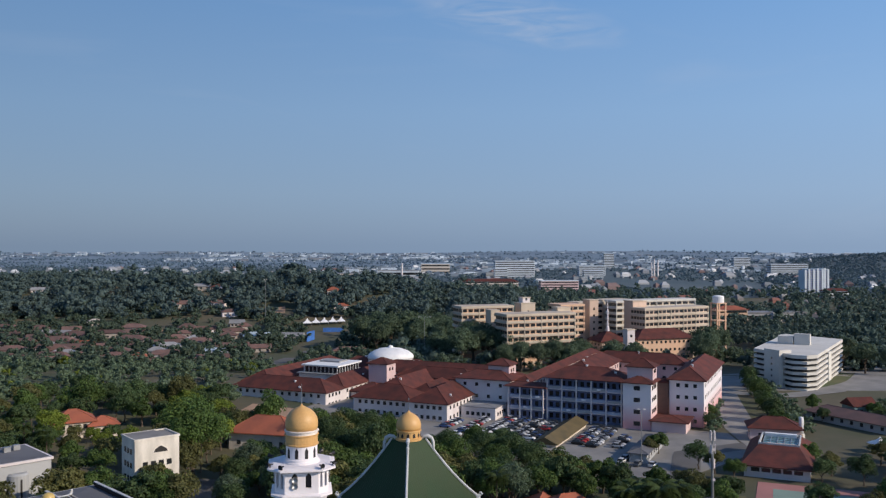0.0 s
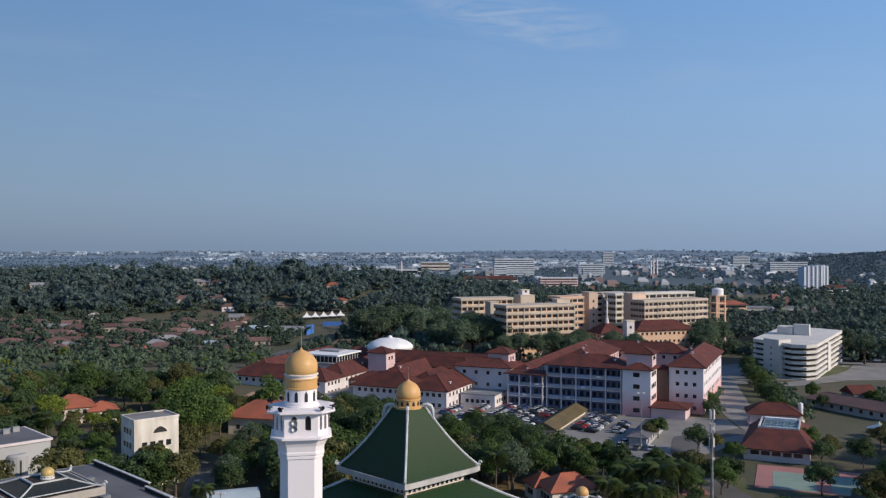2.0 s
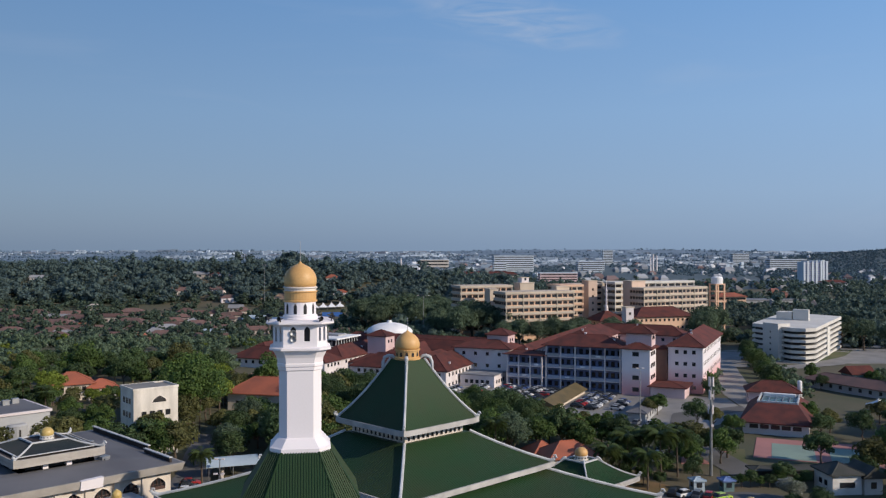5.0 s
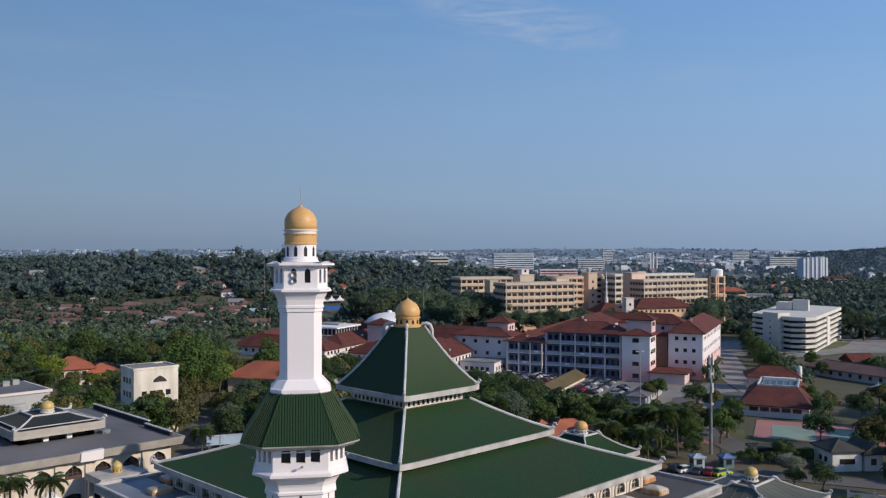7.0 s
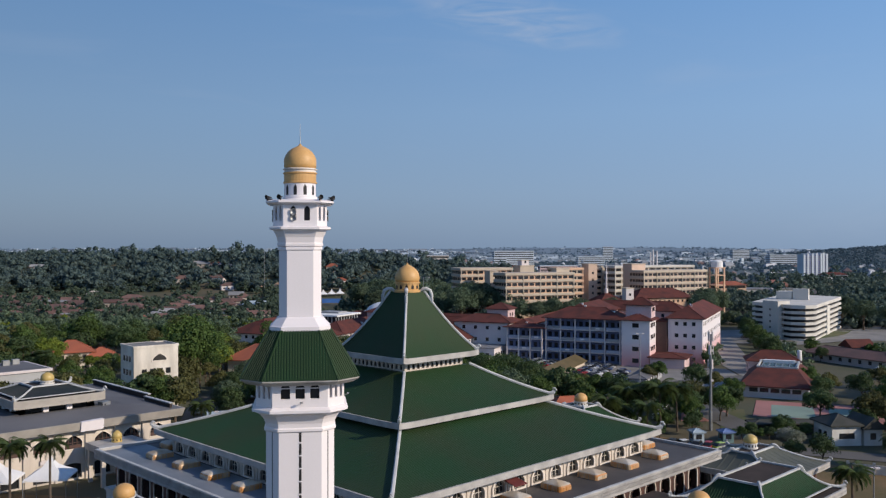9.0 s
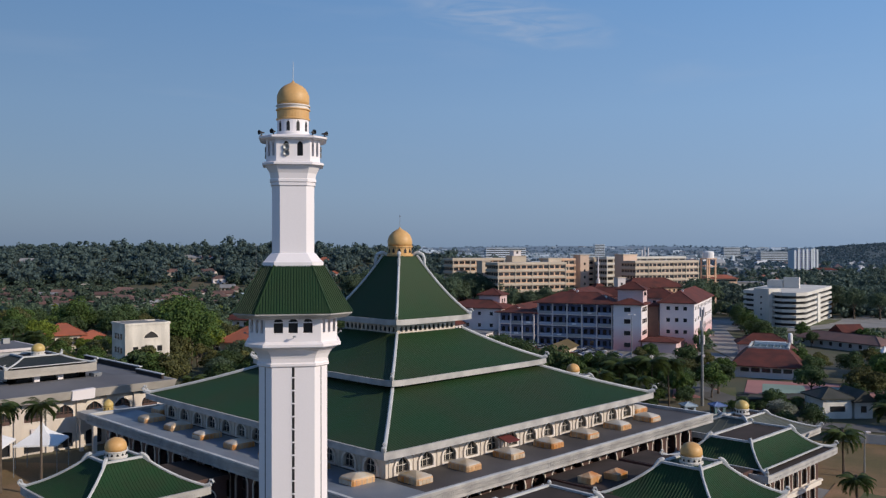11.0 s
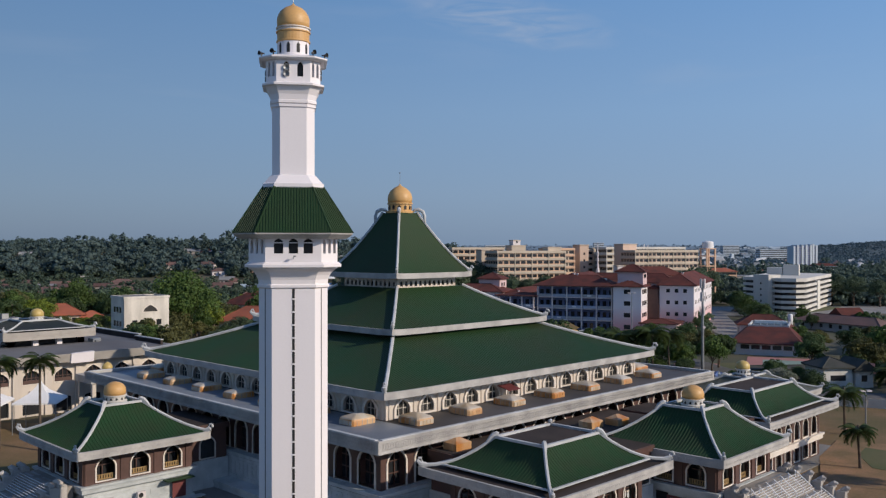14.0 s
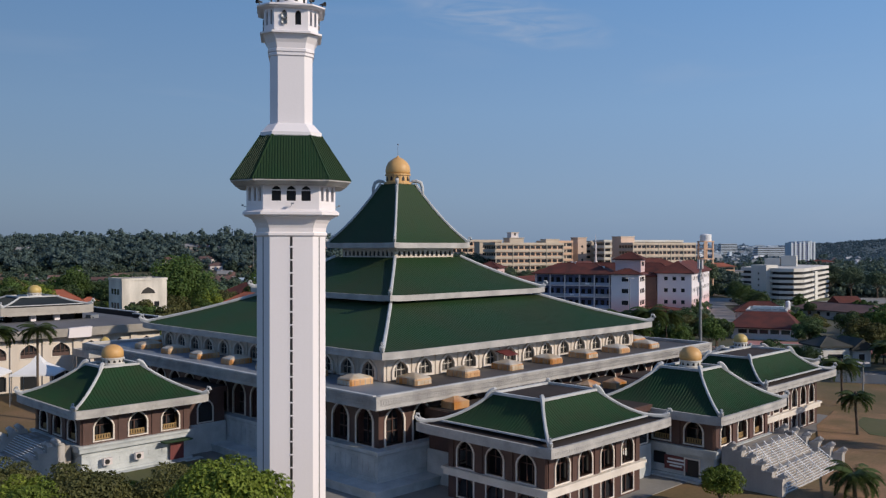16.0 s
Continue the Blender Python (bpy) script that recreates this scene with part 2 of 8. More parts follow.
STEPWALL = mat("weathered_grey_render", (0.48, 0.45, 0.42), (0.33, 0.31, 0.29), 0.5, 0.85, 0.2, streak=(1, 1, 0.35))
REDSIGN = mat("dark_red_board", (0.16, 0.04, 0.04), (0.13, 0.03, 0.03), 1, 0.6)
GLASS = mat("dark_window_glass", (0.03, 0.032, 0.036), (0.02, 0.022, 0.025), 0.5, 0.12)
LEAF_A = leaf_mat("broad_leaf_dark", (0.054, 0.084, 0.032), (0.037, 0.061, 0.026))
LEAF_F = leaf_mat("broad_leaf_greyish", (0.080, 0.112, 0.066), (0.060, 0.090, 0.057))
LEAF_B = leaf_mat("broad_leaf_mid", (0.062, 0.100, 0.025), (0.039, 0.068, 0.020))
LEAF_C = leaf_mat("broad_leaf_fresh", (0.125, 0.155, 0.024), (0.072, 0.105, 0.018))
LEAF_D = leaf_mat("broad_leaf_olive", (0.098, 0.098, 0.034), (0.060, 0.066, 0.026))
LEAF_W = leaf_mat("pale_blossom_leaf", (0.22, 0.22, 0.19), (0.10, 0.12, 0.09))
LEAF_P = leaf_mat("palm_leaf", (0.055, 0.075, 0.022), (0.035, 0.055, 0.018))
# distance haze is mixed into these two foliage colours as blue and lightness
WOODS_FAR = leaf_mat("haze_tinted_far_woodland", (0.082, 0.130, 0.160), (0.066, 0.108, 0.136), island=0.10)
WOODS_HAZE = leaf_mat("haze_pale_horizon_woodland", (0.105, 0.158, 0.205), (0.088, 0.135, 0.178), island=0.10)
# nearer woods: base colours lifted and cooled to paint in haze, most on the hill
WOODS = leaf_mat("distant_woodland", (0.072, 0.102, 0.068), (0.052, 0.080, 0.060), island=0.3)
WOODS_HILL = leaf_mat("haze_blue_hill_woodland", (0.084, 0.122, 0.112), (0.063, 0.096, 0.094), island=0.2)
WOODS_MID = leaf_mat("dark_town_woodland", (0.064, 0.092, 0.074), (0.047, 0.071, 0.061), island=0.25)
SUBROOF = mat("dull_brown_roof_tile", (0.165, 0.090, 0.076), (0.105, 0.068, 0.060), 0.2, 0.85, 0.1, vary=0.3)
TANWALL = mat("tan_wall_paint", (0.44, 0.39, 0.35), (0.33, 0.29, 0.26), 0.2, 0.8, 0.05, vary=0.15)
TAN = mat("bare_tan_earth", (0.40, 0.25, 0.16), (0.26, 0.18, 0.12), 0.05, 0.95, 0.2, fine=1.5)
BLUEP = mat("blue_gallery_panel", (0.13, 0.20, 0.40), (0.10, 0.155, 0.32), 0.3, 0.6)


# ---- mesh tools ----
class MB:
    """A small mesh builder: lists of vertices and faces."""

    def __init__(self):
        self.v, self.f = [], []

    def add(self, verts, faces):
        o = len(self.v)
        self.v.extend([tuple(p) for p in verts])
        self.f.extend([tuple(i + o for i in q) for q in faces])
        return self

    def box(self, x0, y0, z0, x1, y1, z1):
        return self.add([(x0, y0, z0), (x1, y0, z0), (x1, y1, z0), (x0, y1, z0), (x0, y0, z1), (x1, y0, z1), (x1, y1, z1), (x0, y1, z1)],
                        [(0, 3, 2, 1), (4, 5, 6, 7), (0, 1, 5, 4), (1, 2, 6, 5), (2, 3, 7, 6), (3, 0, 4, 7)])

    def loft(self, rings, cap0=True, cap1=True):
        n = len(rings[0])
        o = []
        f = []
        for r in rings:
            o.extend(r)
        for k in range(len(rings) - 1):
            for i in range(n):
                j = (i + 1) % n
                f.append((k * n + i, k * n + j, (k + 1) * n + j, (k + 1) * n + i))
        if cap0:
            f.append(tuple(range(n - 1, -1, -1)))
        if cap1:
            f.append(tuple(range((len(rings) - 1) * n, len(rings) * n)))
        return self.add(o, f)

    def prism(self, poly, z0, z1):
        return self.loft([[(x, y, z0) for x, y in poly], [(x, y, z1) for x, y in poly]])

    def tube(self, pts, r, n=6):
        """A round bar along pts; r is a radius or a list of radii."""
        rr = r if isinstance(r, (list, tuple)) else [r] * len(pts)
        rings = []
        for k, p in enumerate(pts):
            a, b = Vector(pts[max(k - 1, 0)]), Vector(pts[min(k + 1, len(pts) - 1)])
            d = (b - a).normalized()
            u = d.cross(Vector((0.31, 0.17, 0.93))).normalized() if abs(d.z) < 0.9 else d.cross(Vector((1, 0, 0))).normalized()
            w = d.cross(u)
            rings.append([tuple(Vector(p) + (u * math.cos(2 * math.pi * i / n) + w * math.sin(2 * math.pi * i / n)) * rr[k]) for i in range(n)])
        return self.loft(rings)

    def bar(self, a, b, w, h):
        """A rectangular beam from a to b, w wide (level) and h high, standing on the line."""
        a, b = Vector(a), Vector(b)
        d = (b - a)
        s = Vector((d.y, -d.x, 0)).normalized() * (w / 2)
        up = Vector((0, 0, h))
        return self.add([a - s, a + s, b + s, b - s, a - s + up, a + s + up, b + s + up, b - s + up],
                        [(0, 3, 2, 1), (4, 5, 6, 7), (0, 1, 5, 4), (1, 2, 6, 5), (2, 3, 7, 6), (3, 0, 4, 7)])

    def mesh(self, name, m, smooth=False):
        me = bpy.data.meshes.new(name)
        me.from_pydata(self.v, [], self.f)
        me.materials.append(m)
        if smooth:
            me.shade_smooth()
        me.update()
        return me


def thing(name, x, y, z, label, category, group="", rz=0, kind=""):
    ob = new(name)
    ob.matrix_world = pose(x, y, z, 0, 0, rz)
    return tagged(ob, label, category, group, kind)


def part(name, mb, m, parent, label="", smooth=False, at=None, kind=""):
    """One mesh object under a thing or under a part; mb is a builder or a ready mesh to share."""
    ob = new(name, mb if isinstance(mb, bpy.types.Mesh) else mb.mesh(name, m, smooth))
    ob.parent = parent
    if at is not None:
        ob.matrix_basis = at
    return tagged(ob, label, kind=kind)


def solid(name, mb, m, label, category="", kind="", smooth=False, at=None, group=""):
    ob = new(name, mb.mesh(name, m, smooth))
    if at is not None:
        ob.matrix_world = at
    return tagged(ob, label, category, group, kind)


# ---- ground plan: V(right, ahead) counts from the foot of the camera's line ----
E0 = (-85.7, -93.7)
K = math.sqrt(0.5)


def V(r, d):
    return E0[0] + (d + r) * K, E0[1] + (d - r) * K


def rd(x, y):
    a, b = x - E0[0], y - E0[1]
    return (a - b) * K, (a + b) * K


def bump2(r, d, r0, d0, sr, sd_):
    return math.exp(-((r - r0) / sr) ** 2 - ((d - d0) / sd_) ** 2)


def lerp_tab(tab, x):
    if x <= tab[0][0]:
        return tab[0][1]
    for (a, p), (b, q) in zip(tab, tab[1:]):
        if x <= b:
            return p + (q - p) * (x - a) / (b - a)
    return tab[-1][1]


def gz(x, y):
    r, d = rd(x, y)
    z = lerp_tab(((0, 1.5), (140, 1.5), (230, 0.0), (300, -0.5), (370, 0.3), (420, 0), (500, -5), (5000, -6)), d)
    z += 29 * bump2(r, d, -430, 880, 330, 170) + 17 * bump2(r, d, -120, 860, 150, 160) + 9 * bump2(r, d, 40, 800, 110, 140) + 4 * bump2(r, d, -130, 300, 90, 110)
    z += lerp_tab(((3000, 0), (4000, 11), (4900, 27)), d) + 14 * bump2(r, d, 900, 4900, 900, 700) + 10 * bump2(r, d, -1500, 4900, 700, 700)
    z += 52 * bump2(r, d, 1500, 2500, 520, 500) + 30 * bump2(r, d, 2300, 3300, 700, 500)
    return z


# ---- pieces shared by the mosque buildings ----
def revolve(mb, prof, n=24, x=0, y=0):
    return mb.loft([[(x + r * math.cos(2 * math.pi * i / n), y + r * math.sin(2 * math.pi * i / n), z) for i in range(n)] for r, z in prof])


def side_xy(k, s, o):
    return ((s, -o), (o, s), (-s, o), (-o, -s))[k]


def drop(v, c):
    return v + c * v * (1 - v)


def pagoda_roof(root, ax, ay, ze, tx, ty, zt, c=0.3, lift=0.3, m=None, rib=0.6, ribh=0.06, fh=0.6, ridge=0.22, curl=0.5, fascia=None, flat=None, gutter=0.0, dentil=False):
    """A four-sided swept roof with ribbed slopes, hip ridges, corner finials, fascia and soffit; local to root."""
    m, fascia = m or GREEN, fascia or FASCIA
    fx, fy, fz = ax, ay, ze
    if gutter:
        ax, ay, ze = ax - gutter, ay - gutter, ze + 0.22
        gb = MB()
        gb.box(-fx + 0.1, -fy + 0.1, fz - 0.3, fx - 0.1, fy - 0.1, fz - 0.04)
        part("gutter_floor", gb, TERRD, root)
    for k in range(4):
        eh, eo, th_, to = (ax, ay, tx, ty) if k % 2 == 0 else (ay, ax, ty, tx)
        FH, FO = (fx, fy) if k % 2 == 0 else (fy, fx)

        def P(s_u, v):
            o = to + (eo - to) * v
            h = th_ + (eh - th_) * v
            z = zt + (ze - zt) * drop(v, c) + lift * abs(s_u) ** 14 * v ** 4
            return (*side_xy(k, s_u * h, o), z)
        nu, nv = 24, 12
        mb = MB()
        mb.add([P(-1 + 2 * i / nu, j / nv) for j in range(nv + 1) for i in range(nu + 1)],
               [(j * (nu + 1) + i, (j + 1) * (nu + 1) + i, (j + 1) * (nu + 1) + i + 1, j * (nu + 1) + i + 1) for j in range(nv) for i in range(nu)])
        slope = part("roof_slope", mb, m, root, smooth=True)
        rb = MB()
        n = int(2 * eh / rib)
        w = rib * 0.16
        for i in range(n):
            s = -eh + (i + 0.5) * 2 * eh / n
            v0 = max(0.0, (abs(s) - th_) / max(eh - th_, 1e-3)) + 0.005
            vs, fs = [], []
            q = 6
            for j in range(q + 1):
                v = v0 + (1 - v0) * j / q
                h = th_ + (eh - th_) * v
                z = zt + (ze - zt) * drop(v, c) + lift * abs(s / h) ** 14 * v ** 4
                o = to + (eo - to) * v
                vs += [(*side_xy(k, s - w, o), z - 0.01), (*side_xy(k, s, o), z + ribh), (*side_xy(k, s + w, o), z - 0.01)]
            for j in range(q):
                a = 3 * j
                fs += [(a, a + 3, a + 4, a + 1), (a + 1, a + 4, a + 5, a + 2)]
            fs += [(3 * q, 3 * q + 2, 3 * q + 1)]
            rb.add(vs, fs)
        part("roof_ribs", rb, m, slope, kind="stuff")
        fb = MB()
        rings = []
        for i in range(nu + 1):
            u = -1 + 2 * i / nu
            dz = lift * abs(u) ** 14
            rings.append([(*side_xy(k, u * (FH + d), FO + d), fz + dz + z) for d, z in ((0.16, -fh), (0.16, 0.10), (-0.12, 0.10), (-0.30, -fh * 0.8))])
        fb.loft(rings)
        fas = part("eave_fascia", fb, fascia, root)
        if gutter or dentil:
            db = MB()
            nd = int(2 * FH / 0.32)
            for i in range(nd):
                s = -FH + (i + 0.5) * 2 * FH / nd
                zz = fz + lift * abs(s / FH) ** 14
                (xa, ya), (xb, yb) = side_xy(k, s - 0.1, FO + 0.15), side_xy(k, s + 0.1, FO + 0.185)
                db.box(min(xa, xb), min(ya, yb), zz - fh * 0.62, max(xa, xb), max(ya, yb), zz - fh * 0.3)
            part("carved_band", db, fascia, fas, kind="stuff")
        if gutter or dentil:
            eb = MB()
            for (za, zb_, wd, v) in ((0.02, 0.16, 0.12, 1.0), (0.0, 0.24, 0.16, 0.0)):
                if v and not gutter:
                    continue
                h_, o_, z_ = (eh, eo, ze) if v else (th_, to, zt)
                (xa, ya), (xb, yb) = side_xy(k, -h_, o_ - wd), side_xy(k, h_, o_ + wd)
                eb.box(min(xa, xb), min(ya, yb), z_ + za, max(xa, xb), max(ya, yb), z_ + zb_)
            part("edge_trim", eb, RIDGE, root)
        # hip ridge and its finial, at the corner between this side and the next
        pts = [Vector(P(1, j / 12)) + Vector((0, 0, ridge * 0.5)) for j in range(13)]
        hb = MB()
        hb.tube([tuple(p) for p in pts], [ridge * 0.62] * 13, 6)
        hip = part("hip_ridge", hb, RIDGE, root)
        d = (pts[-1] - pts[-4])
        d.z = 0
        d.normalize()
        e = pts[-1]
        if gutter:
            e2 = e + d * gutter * 1.3
            e2.z = fz + 0.26
            gb = MB()
            gb.tube([tuple(e), tuple(e + (e2 - e) * 0.3 + Vector((0, 0, -0.04))), tuple(e2)], [ridge * 0.62, ridge * 0.7, ridge * 0.8], 6)
            part("corner_beam", gb, RIDGE, hip)
            e = e2
        cb = MB()
        q = curl
        path = [e - d * q * 1.2, e - d * q * 0.4 + Vector((0, 0, 0.18 * q)), e + d * q * 0.35 + Vector((0, 0, 0.30 * q)), e + d * q * 0.75 + Vector((0, 0, 0.75 * q)),
                e + d * q * 0.55 + Vector((0, 0, 1.15 * q)), e + d * q * 0.15 + Vector((0, 0, 1.15 * q)), e + d * q * 0.12 + Vector((0, 0, 0.85 * q))]
        cb.tube([tuple(p) for p in path], [0.20 * q, 0.34 * q, 0.40 * q, 0.30 * q, 0.22 * q, 0.17 * q, 0.10 * q], 6)
        cb.tube([tuple(e + Vector((0, 0, -0.1))), tuple(e + Vector((0, 0, 0.8 * q)))], [0.3 * q, 0.12 * q], 6)
        part("corner_finial", cb, RIDGE, hip)
        if dentil:
            e, d = pts[0], (pts[3] - pts[0]).normalized()
            tb_ = MB()
            g = Vector((0, 0, 1))
            tb_.tube([tuple(p) for p in (e - d * 0.4 + g * 0.08, e - d * 0.12 + g * 0.26, e + d * 0.25 + g * 0.32, e + d * 0.6 + g * 0.22, e + d * 0.95 + g * 0.03)], [0.12, 0.22, 0.23, 0.2, 0.14], 6)
            part("ridge_crest", tb_, RIDGE, hip)
    sb = MB()
    sb.box(-fx + 0.1, -fy + 0.1, fz - fh * 0.75, fx - 0.1, fy - 0.1, fz - fh * 0.5)
    part("soffit", sb, fascia, root)
    tb = MB()
    tb.box(-tx, -ty, zt - 0.35, tx, ty, zt + 0.02)
    part("roof_top", tb, flat or m, root)


def arch_pts(w, zb, zs, za, m=7):
    left = []
    for i in range(m + 1):
        t = i / m
        left.append((-w * (1 - t), zs + (za - zs) * (0.52 * math.sqrt(max(0, 1 - (1 - t) ** 2)) + 0.48 * t)))
    right = [(-x, z) for x, z in reversed(left[:-1])]
    return [(-w, zb)] + left + right + [(w, zb)]


def arch_wall(n, B, w, z0, zb, zs, za, z1, depth, half):
    """The outer leaf of a wall along x at y = 0 (outside is -y), with n arched openings B apart."""
    mb = MB()

    def quad(x0, za_, x1, zb_):
        if x1 - x0 > 1e-3 and zb_ - za_ > 1e-3:
            mb.add([(x0, 0, za_), (x1, 0, za_), (x1, 0, zb_), (x0, 0, zb_)], [(0, 1, 2, 3)])
    edge = -half
    for i in range(n):
        cx = (i - (n - 1) / 2) * B
        quad(edge, z0, cx - w, z1)
        edge = cx + w
        quad(cx - w, z0, cx + w, zb)
        pts = arch_pts(w, zb, zs, za)
        for (xa, pa), (xb, pb) in zip(pts[1:-1], pts[2:-1]):
            mb.add([(cx + xa, 0, pa), (cx + xb, 0, pb), (cx + xb, 0, z1), (cx + xa, 0, z1)], [(0, 1, 2, 3)])
        for (xa, pa), (xb, pb) in zip(pts, pts[1:] + pts[:1]):
            mb.add([(cx + xa, 0, pa), (cx + xb, 0, pb), (cx + xb, depth, pb), (cx + xa, depth, pa)], [(0, 3, 2, 1)])
    quad(edge, z0, half, z1)
    mb.add([(-half, 0, z1), (half, 0, z1), (half, depth, z1), (-half, depth, z1)], [(0, 1, 2, 3)])
    return mb


def frame_mesh(w, zb, zs, za, fw, proud, m, name="window_frame", square=False):
    """A moulded surround with its sill, one closed ring round the opening."""
    mb = MB()
    inner = arch_pts(w, zb, zs, za) if not square else [(-w, zb), (-w, za), (w, za), (w, zb)]
    vs = []
    for x, z in inner:
        if z <= zb + 1e-6:
            oz = zb - fw * 0.8
        elif square:
            oz = z + fw
        else:
            oz = zs + (z - zs) * (za - zs + fw) / (za - zs) if z > zs else z
        ox = x * (w + fw) / w
        vs += [(x, -proud, z), (ox, -proud, oz), (ox, 0.02, oz), (x, 0.15, z)]
    n = len(inner)
    fs = []
    for i in range(n):
        a, b = 4 * i, 4 * ((i + 1) % n)
        fs += [(a + k, a + (k + 1) % 4, b + (k + 1) % 4, b + k) for k in range(4)]
    mb.add(vs, fs)
    return mb.mesh(name, m)


def pane_mesh(w, zb, zs, za, y, m, name="pane", square=False):
    pts = arch_pts(w, zb, zs, za) if not square else [(-w, zb), (-w, za), (w, za), (w, zb)]
    return MB().add([(x, y, z) for x, z in pts], [tuple(range(len(pts)))]).mesh(name, m)


def mullion_mesh(w, zb, zs, za, y, m, nv=2, rails=1, t=0.05, name="mullion"):
    mb = MB()
    for i in range(nv):
        x = -w + 2 * w * (i + 1) / (nv + 1)
        top = zs + (za - zs) * (0.52 * math.sqrt(max(0, 1 - (x / w) ** 2)) + 0.48 * (1 - abs(x / w)))
        mb.box(x - t, y - t, zb, x + t, y + t, top)
    for i in range(rails):
        z = zb + (zs - zb) * (i + 1) / rails
        mb.box(-w, y - t, z - t, w, y + t, z + t)
    return mb.mesh(name, m)


def side_pose(k, off, s=0.0, z=0.0):
    """Pose for a side's pieces: outside is the side's normal, off metres from the middle, s along it."""
    return pose(*side_xy(k, s, off), z, 0, 0, 90 * k)


def put_windows(parent, k, off, n, B, meshes, s0=0.0):
    for i in range(n):
        s = (i - (n - 1) / 2) * B + s0
        fr = part("window", meshes[0], None, parent, at=side_pose(k, off, s))
        for nm, me in zip(("pane", "mullion", "balustrade"), meshes[1:]):
            part(nm, me, None, fr)


# ---- main prayer hall ----
hall = thing("prayer_hall", 0, 0, 0, "large square mosque hall with three-tiered dark green roof", "mosque")


def build_hall():
    # crown tier
    pagoda_roof(hall, 7.25, 7.25, 25.5, 1.75, 1.75, 34.1, c=0.30, lift=0.12, rib=0.42, ribh=0.035, fh=0.64, ridge=0.3, curl=0.55)
    pagoda_roof(hall, 15.0, 15.0, 18.98, 6.4, 6.4, 23.55, c=0.22, lift=0.1, rib=0.42, ribh=0.035, fh=0.62, ridge=0.34, curl=0.7)
    pagoda_roof(hall, 26.1, 26.1, 13.92, 14.2, 14.2, 18.1, c=0.18, lift=0.1, rib=0.42, ribh=0.035, fh=0.68, ridge=0.36, curl=0.8)
    # horn-like crest at the top of each hip
    for k in range(4):
        dx, dy = ((1, -1), (1, 1), (-1, 1), (-1, -1))[k]
        cb = MB()
        pts = [(dx * r, dy * r, z) for r, z in ((2.55, 32.75), (2.52, 33.7), (2.35, 34.35), (1.95, 34.62), (1.55, 34.55), (1.3, 34.25))]
        cb.tube(pts, [0.2, 0.24, 0.27, 0.27, 0.24, 0.18], 8)
        part("crest_horn", cb, RIDGE, hall)
    # clerestory under the crown
    wm = (frame_mesh(0.26, 23.75, 24.2, 24.55, 0.07, 0.03, FRAMEM), pane_mesh(0.26, 23.75, 24.2, 24.55, 0.14, DARK))
    for k in range(4):
        part("clerestory_wall", arch_wall(12, 0.9, 0.26, 23.2, 23.75, 24.2, 24.55, 24.95, 0.16, 5.7), CREAM, hall, at=side_pose(k, 5.7))
        put_windows(hall, k, 5.7, 12, 0.9, wm)
    # solid near-black block in place of the shaded space behind the windows
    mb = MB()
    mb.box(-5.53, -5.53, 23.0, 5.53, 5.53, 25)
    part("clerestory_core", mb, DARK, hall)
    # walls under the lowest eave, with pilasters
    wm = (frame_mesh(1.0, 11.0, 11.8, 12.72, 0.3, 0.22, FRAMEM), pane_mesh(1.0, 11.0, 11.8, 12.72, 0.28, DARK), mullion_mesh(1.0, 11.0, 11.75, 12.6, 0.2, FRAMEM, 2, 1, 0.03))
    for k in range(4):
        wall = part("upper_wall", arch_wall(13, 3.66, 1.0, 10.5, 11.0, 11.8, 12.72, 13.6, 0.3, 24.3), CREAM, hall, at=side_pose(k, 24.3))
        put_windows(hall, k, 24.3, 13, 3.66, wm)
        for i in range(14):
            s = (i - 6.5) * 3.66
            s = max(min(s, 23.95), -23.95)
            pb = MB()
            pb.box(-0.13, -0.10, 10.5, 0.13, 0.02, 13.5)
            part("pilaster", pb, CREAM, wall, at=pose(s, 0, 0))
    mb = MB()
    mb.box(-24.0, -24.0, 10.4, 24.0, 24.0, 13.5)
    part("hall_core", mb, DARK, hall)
    # terrace slab and carved parapet band
    mb = MB()
    mb.box(-32.0, -32.0, 9.85, 32.0, 32.0, 10.7)
    part("roof_terrace", mb, TERR, hall, "weathered grey roof terrace")
    # thin paler sheet along the terrace's -x side
    mb = MB()
    mb.box(-31.9, -31.9, 10.7, -24.7, 31.9, 10.705)
    part("pale_roof_strip", mb, TERR_PALE, hall, "pale grey strip of roof terrace")
    for k in range(4):
        pb = MB()
        pb.add([(-32.45, -0.0, 9.75), (32.45, 0, 9.75), (32.45, 0, 11.05), (-32.45, 0, 11.05), (-31.95, 0.5, 9.75), (31.95, 0.5, 9.75), (31.95, 0.5, 11.05), (-31.95, 0.5, 11.05)],
               [(0, 1, 2, 3), (5, 4, 7, 6), (3, 2, 6, 7), (1, 0, 4, 5)])
        band = part("parapet", pb, FASCIA, hall, at=side_pose(k, 32.45))
        kb = MB()
        kb.box(-31.9, 0.02, 11.05, 31.9, 0.46, 11.12)
        part("coping", kb, RIDGE, band)
        lb = MB()
        for i in range(200):
            x = -32 + i * 64 / 200
            for xa, xb in ((x, x + 0.24), (x + 0.24, x)):
                lb.add([(xa, -0.035, 10.1), (xa + 0.07, -0.035, 10.1), (xb + 0.07, -0.035, 10.8), (xb, -0.035, 10.8), (xa, 0, 10.1), (xa + 0.07, 0, 10.1), (xb + 0.07, 0, 10.8), (xb, 0, 10.8)],
                       [(0, 1, 2, 3), (0, 3, 7, 4), (1, 5, 6, 2), (3, 2, 6, 7)])
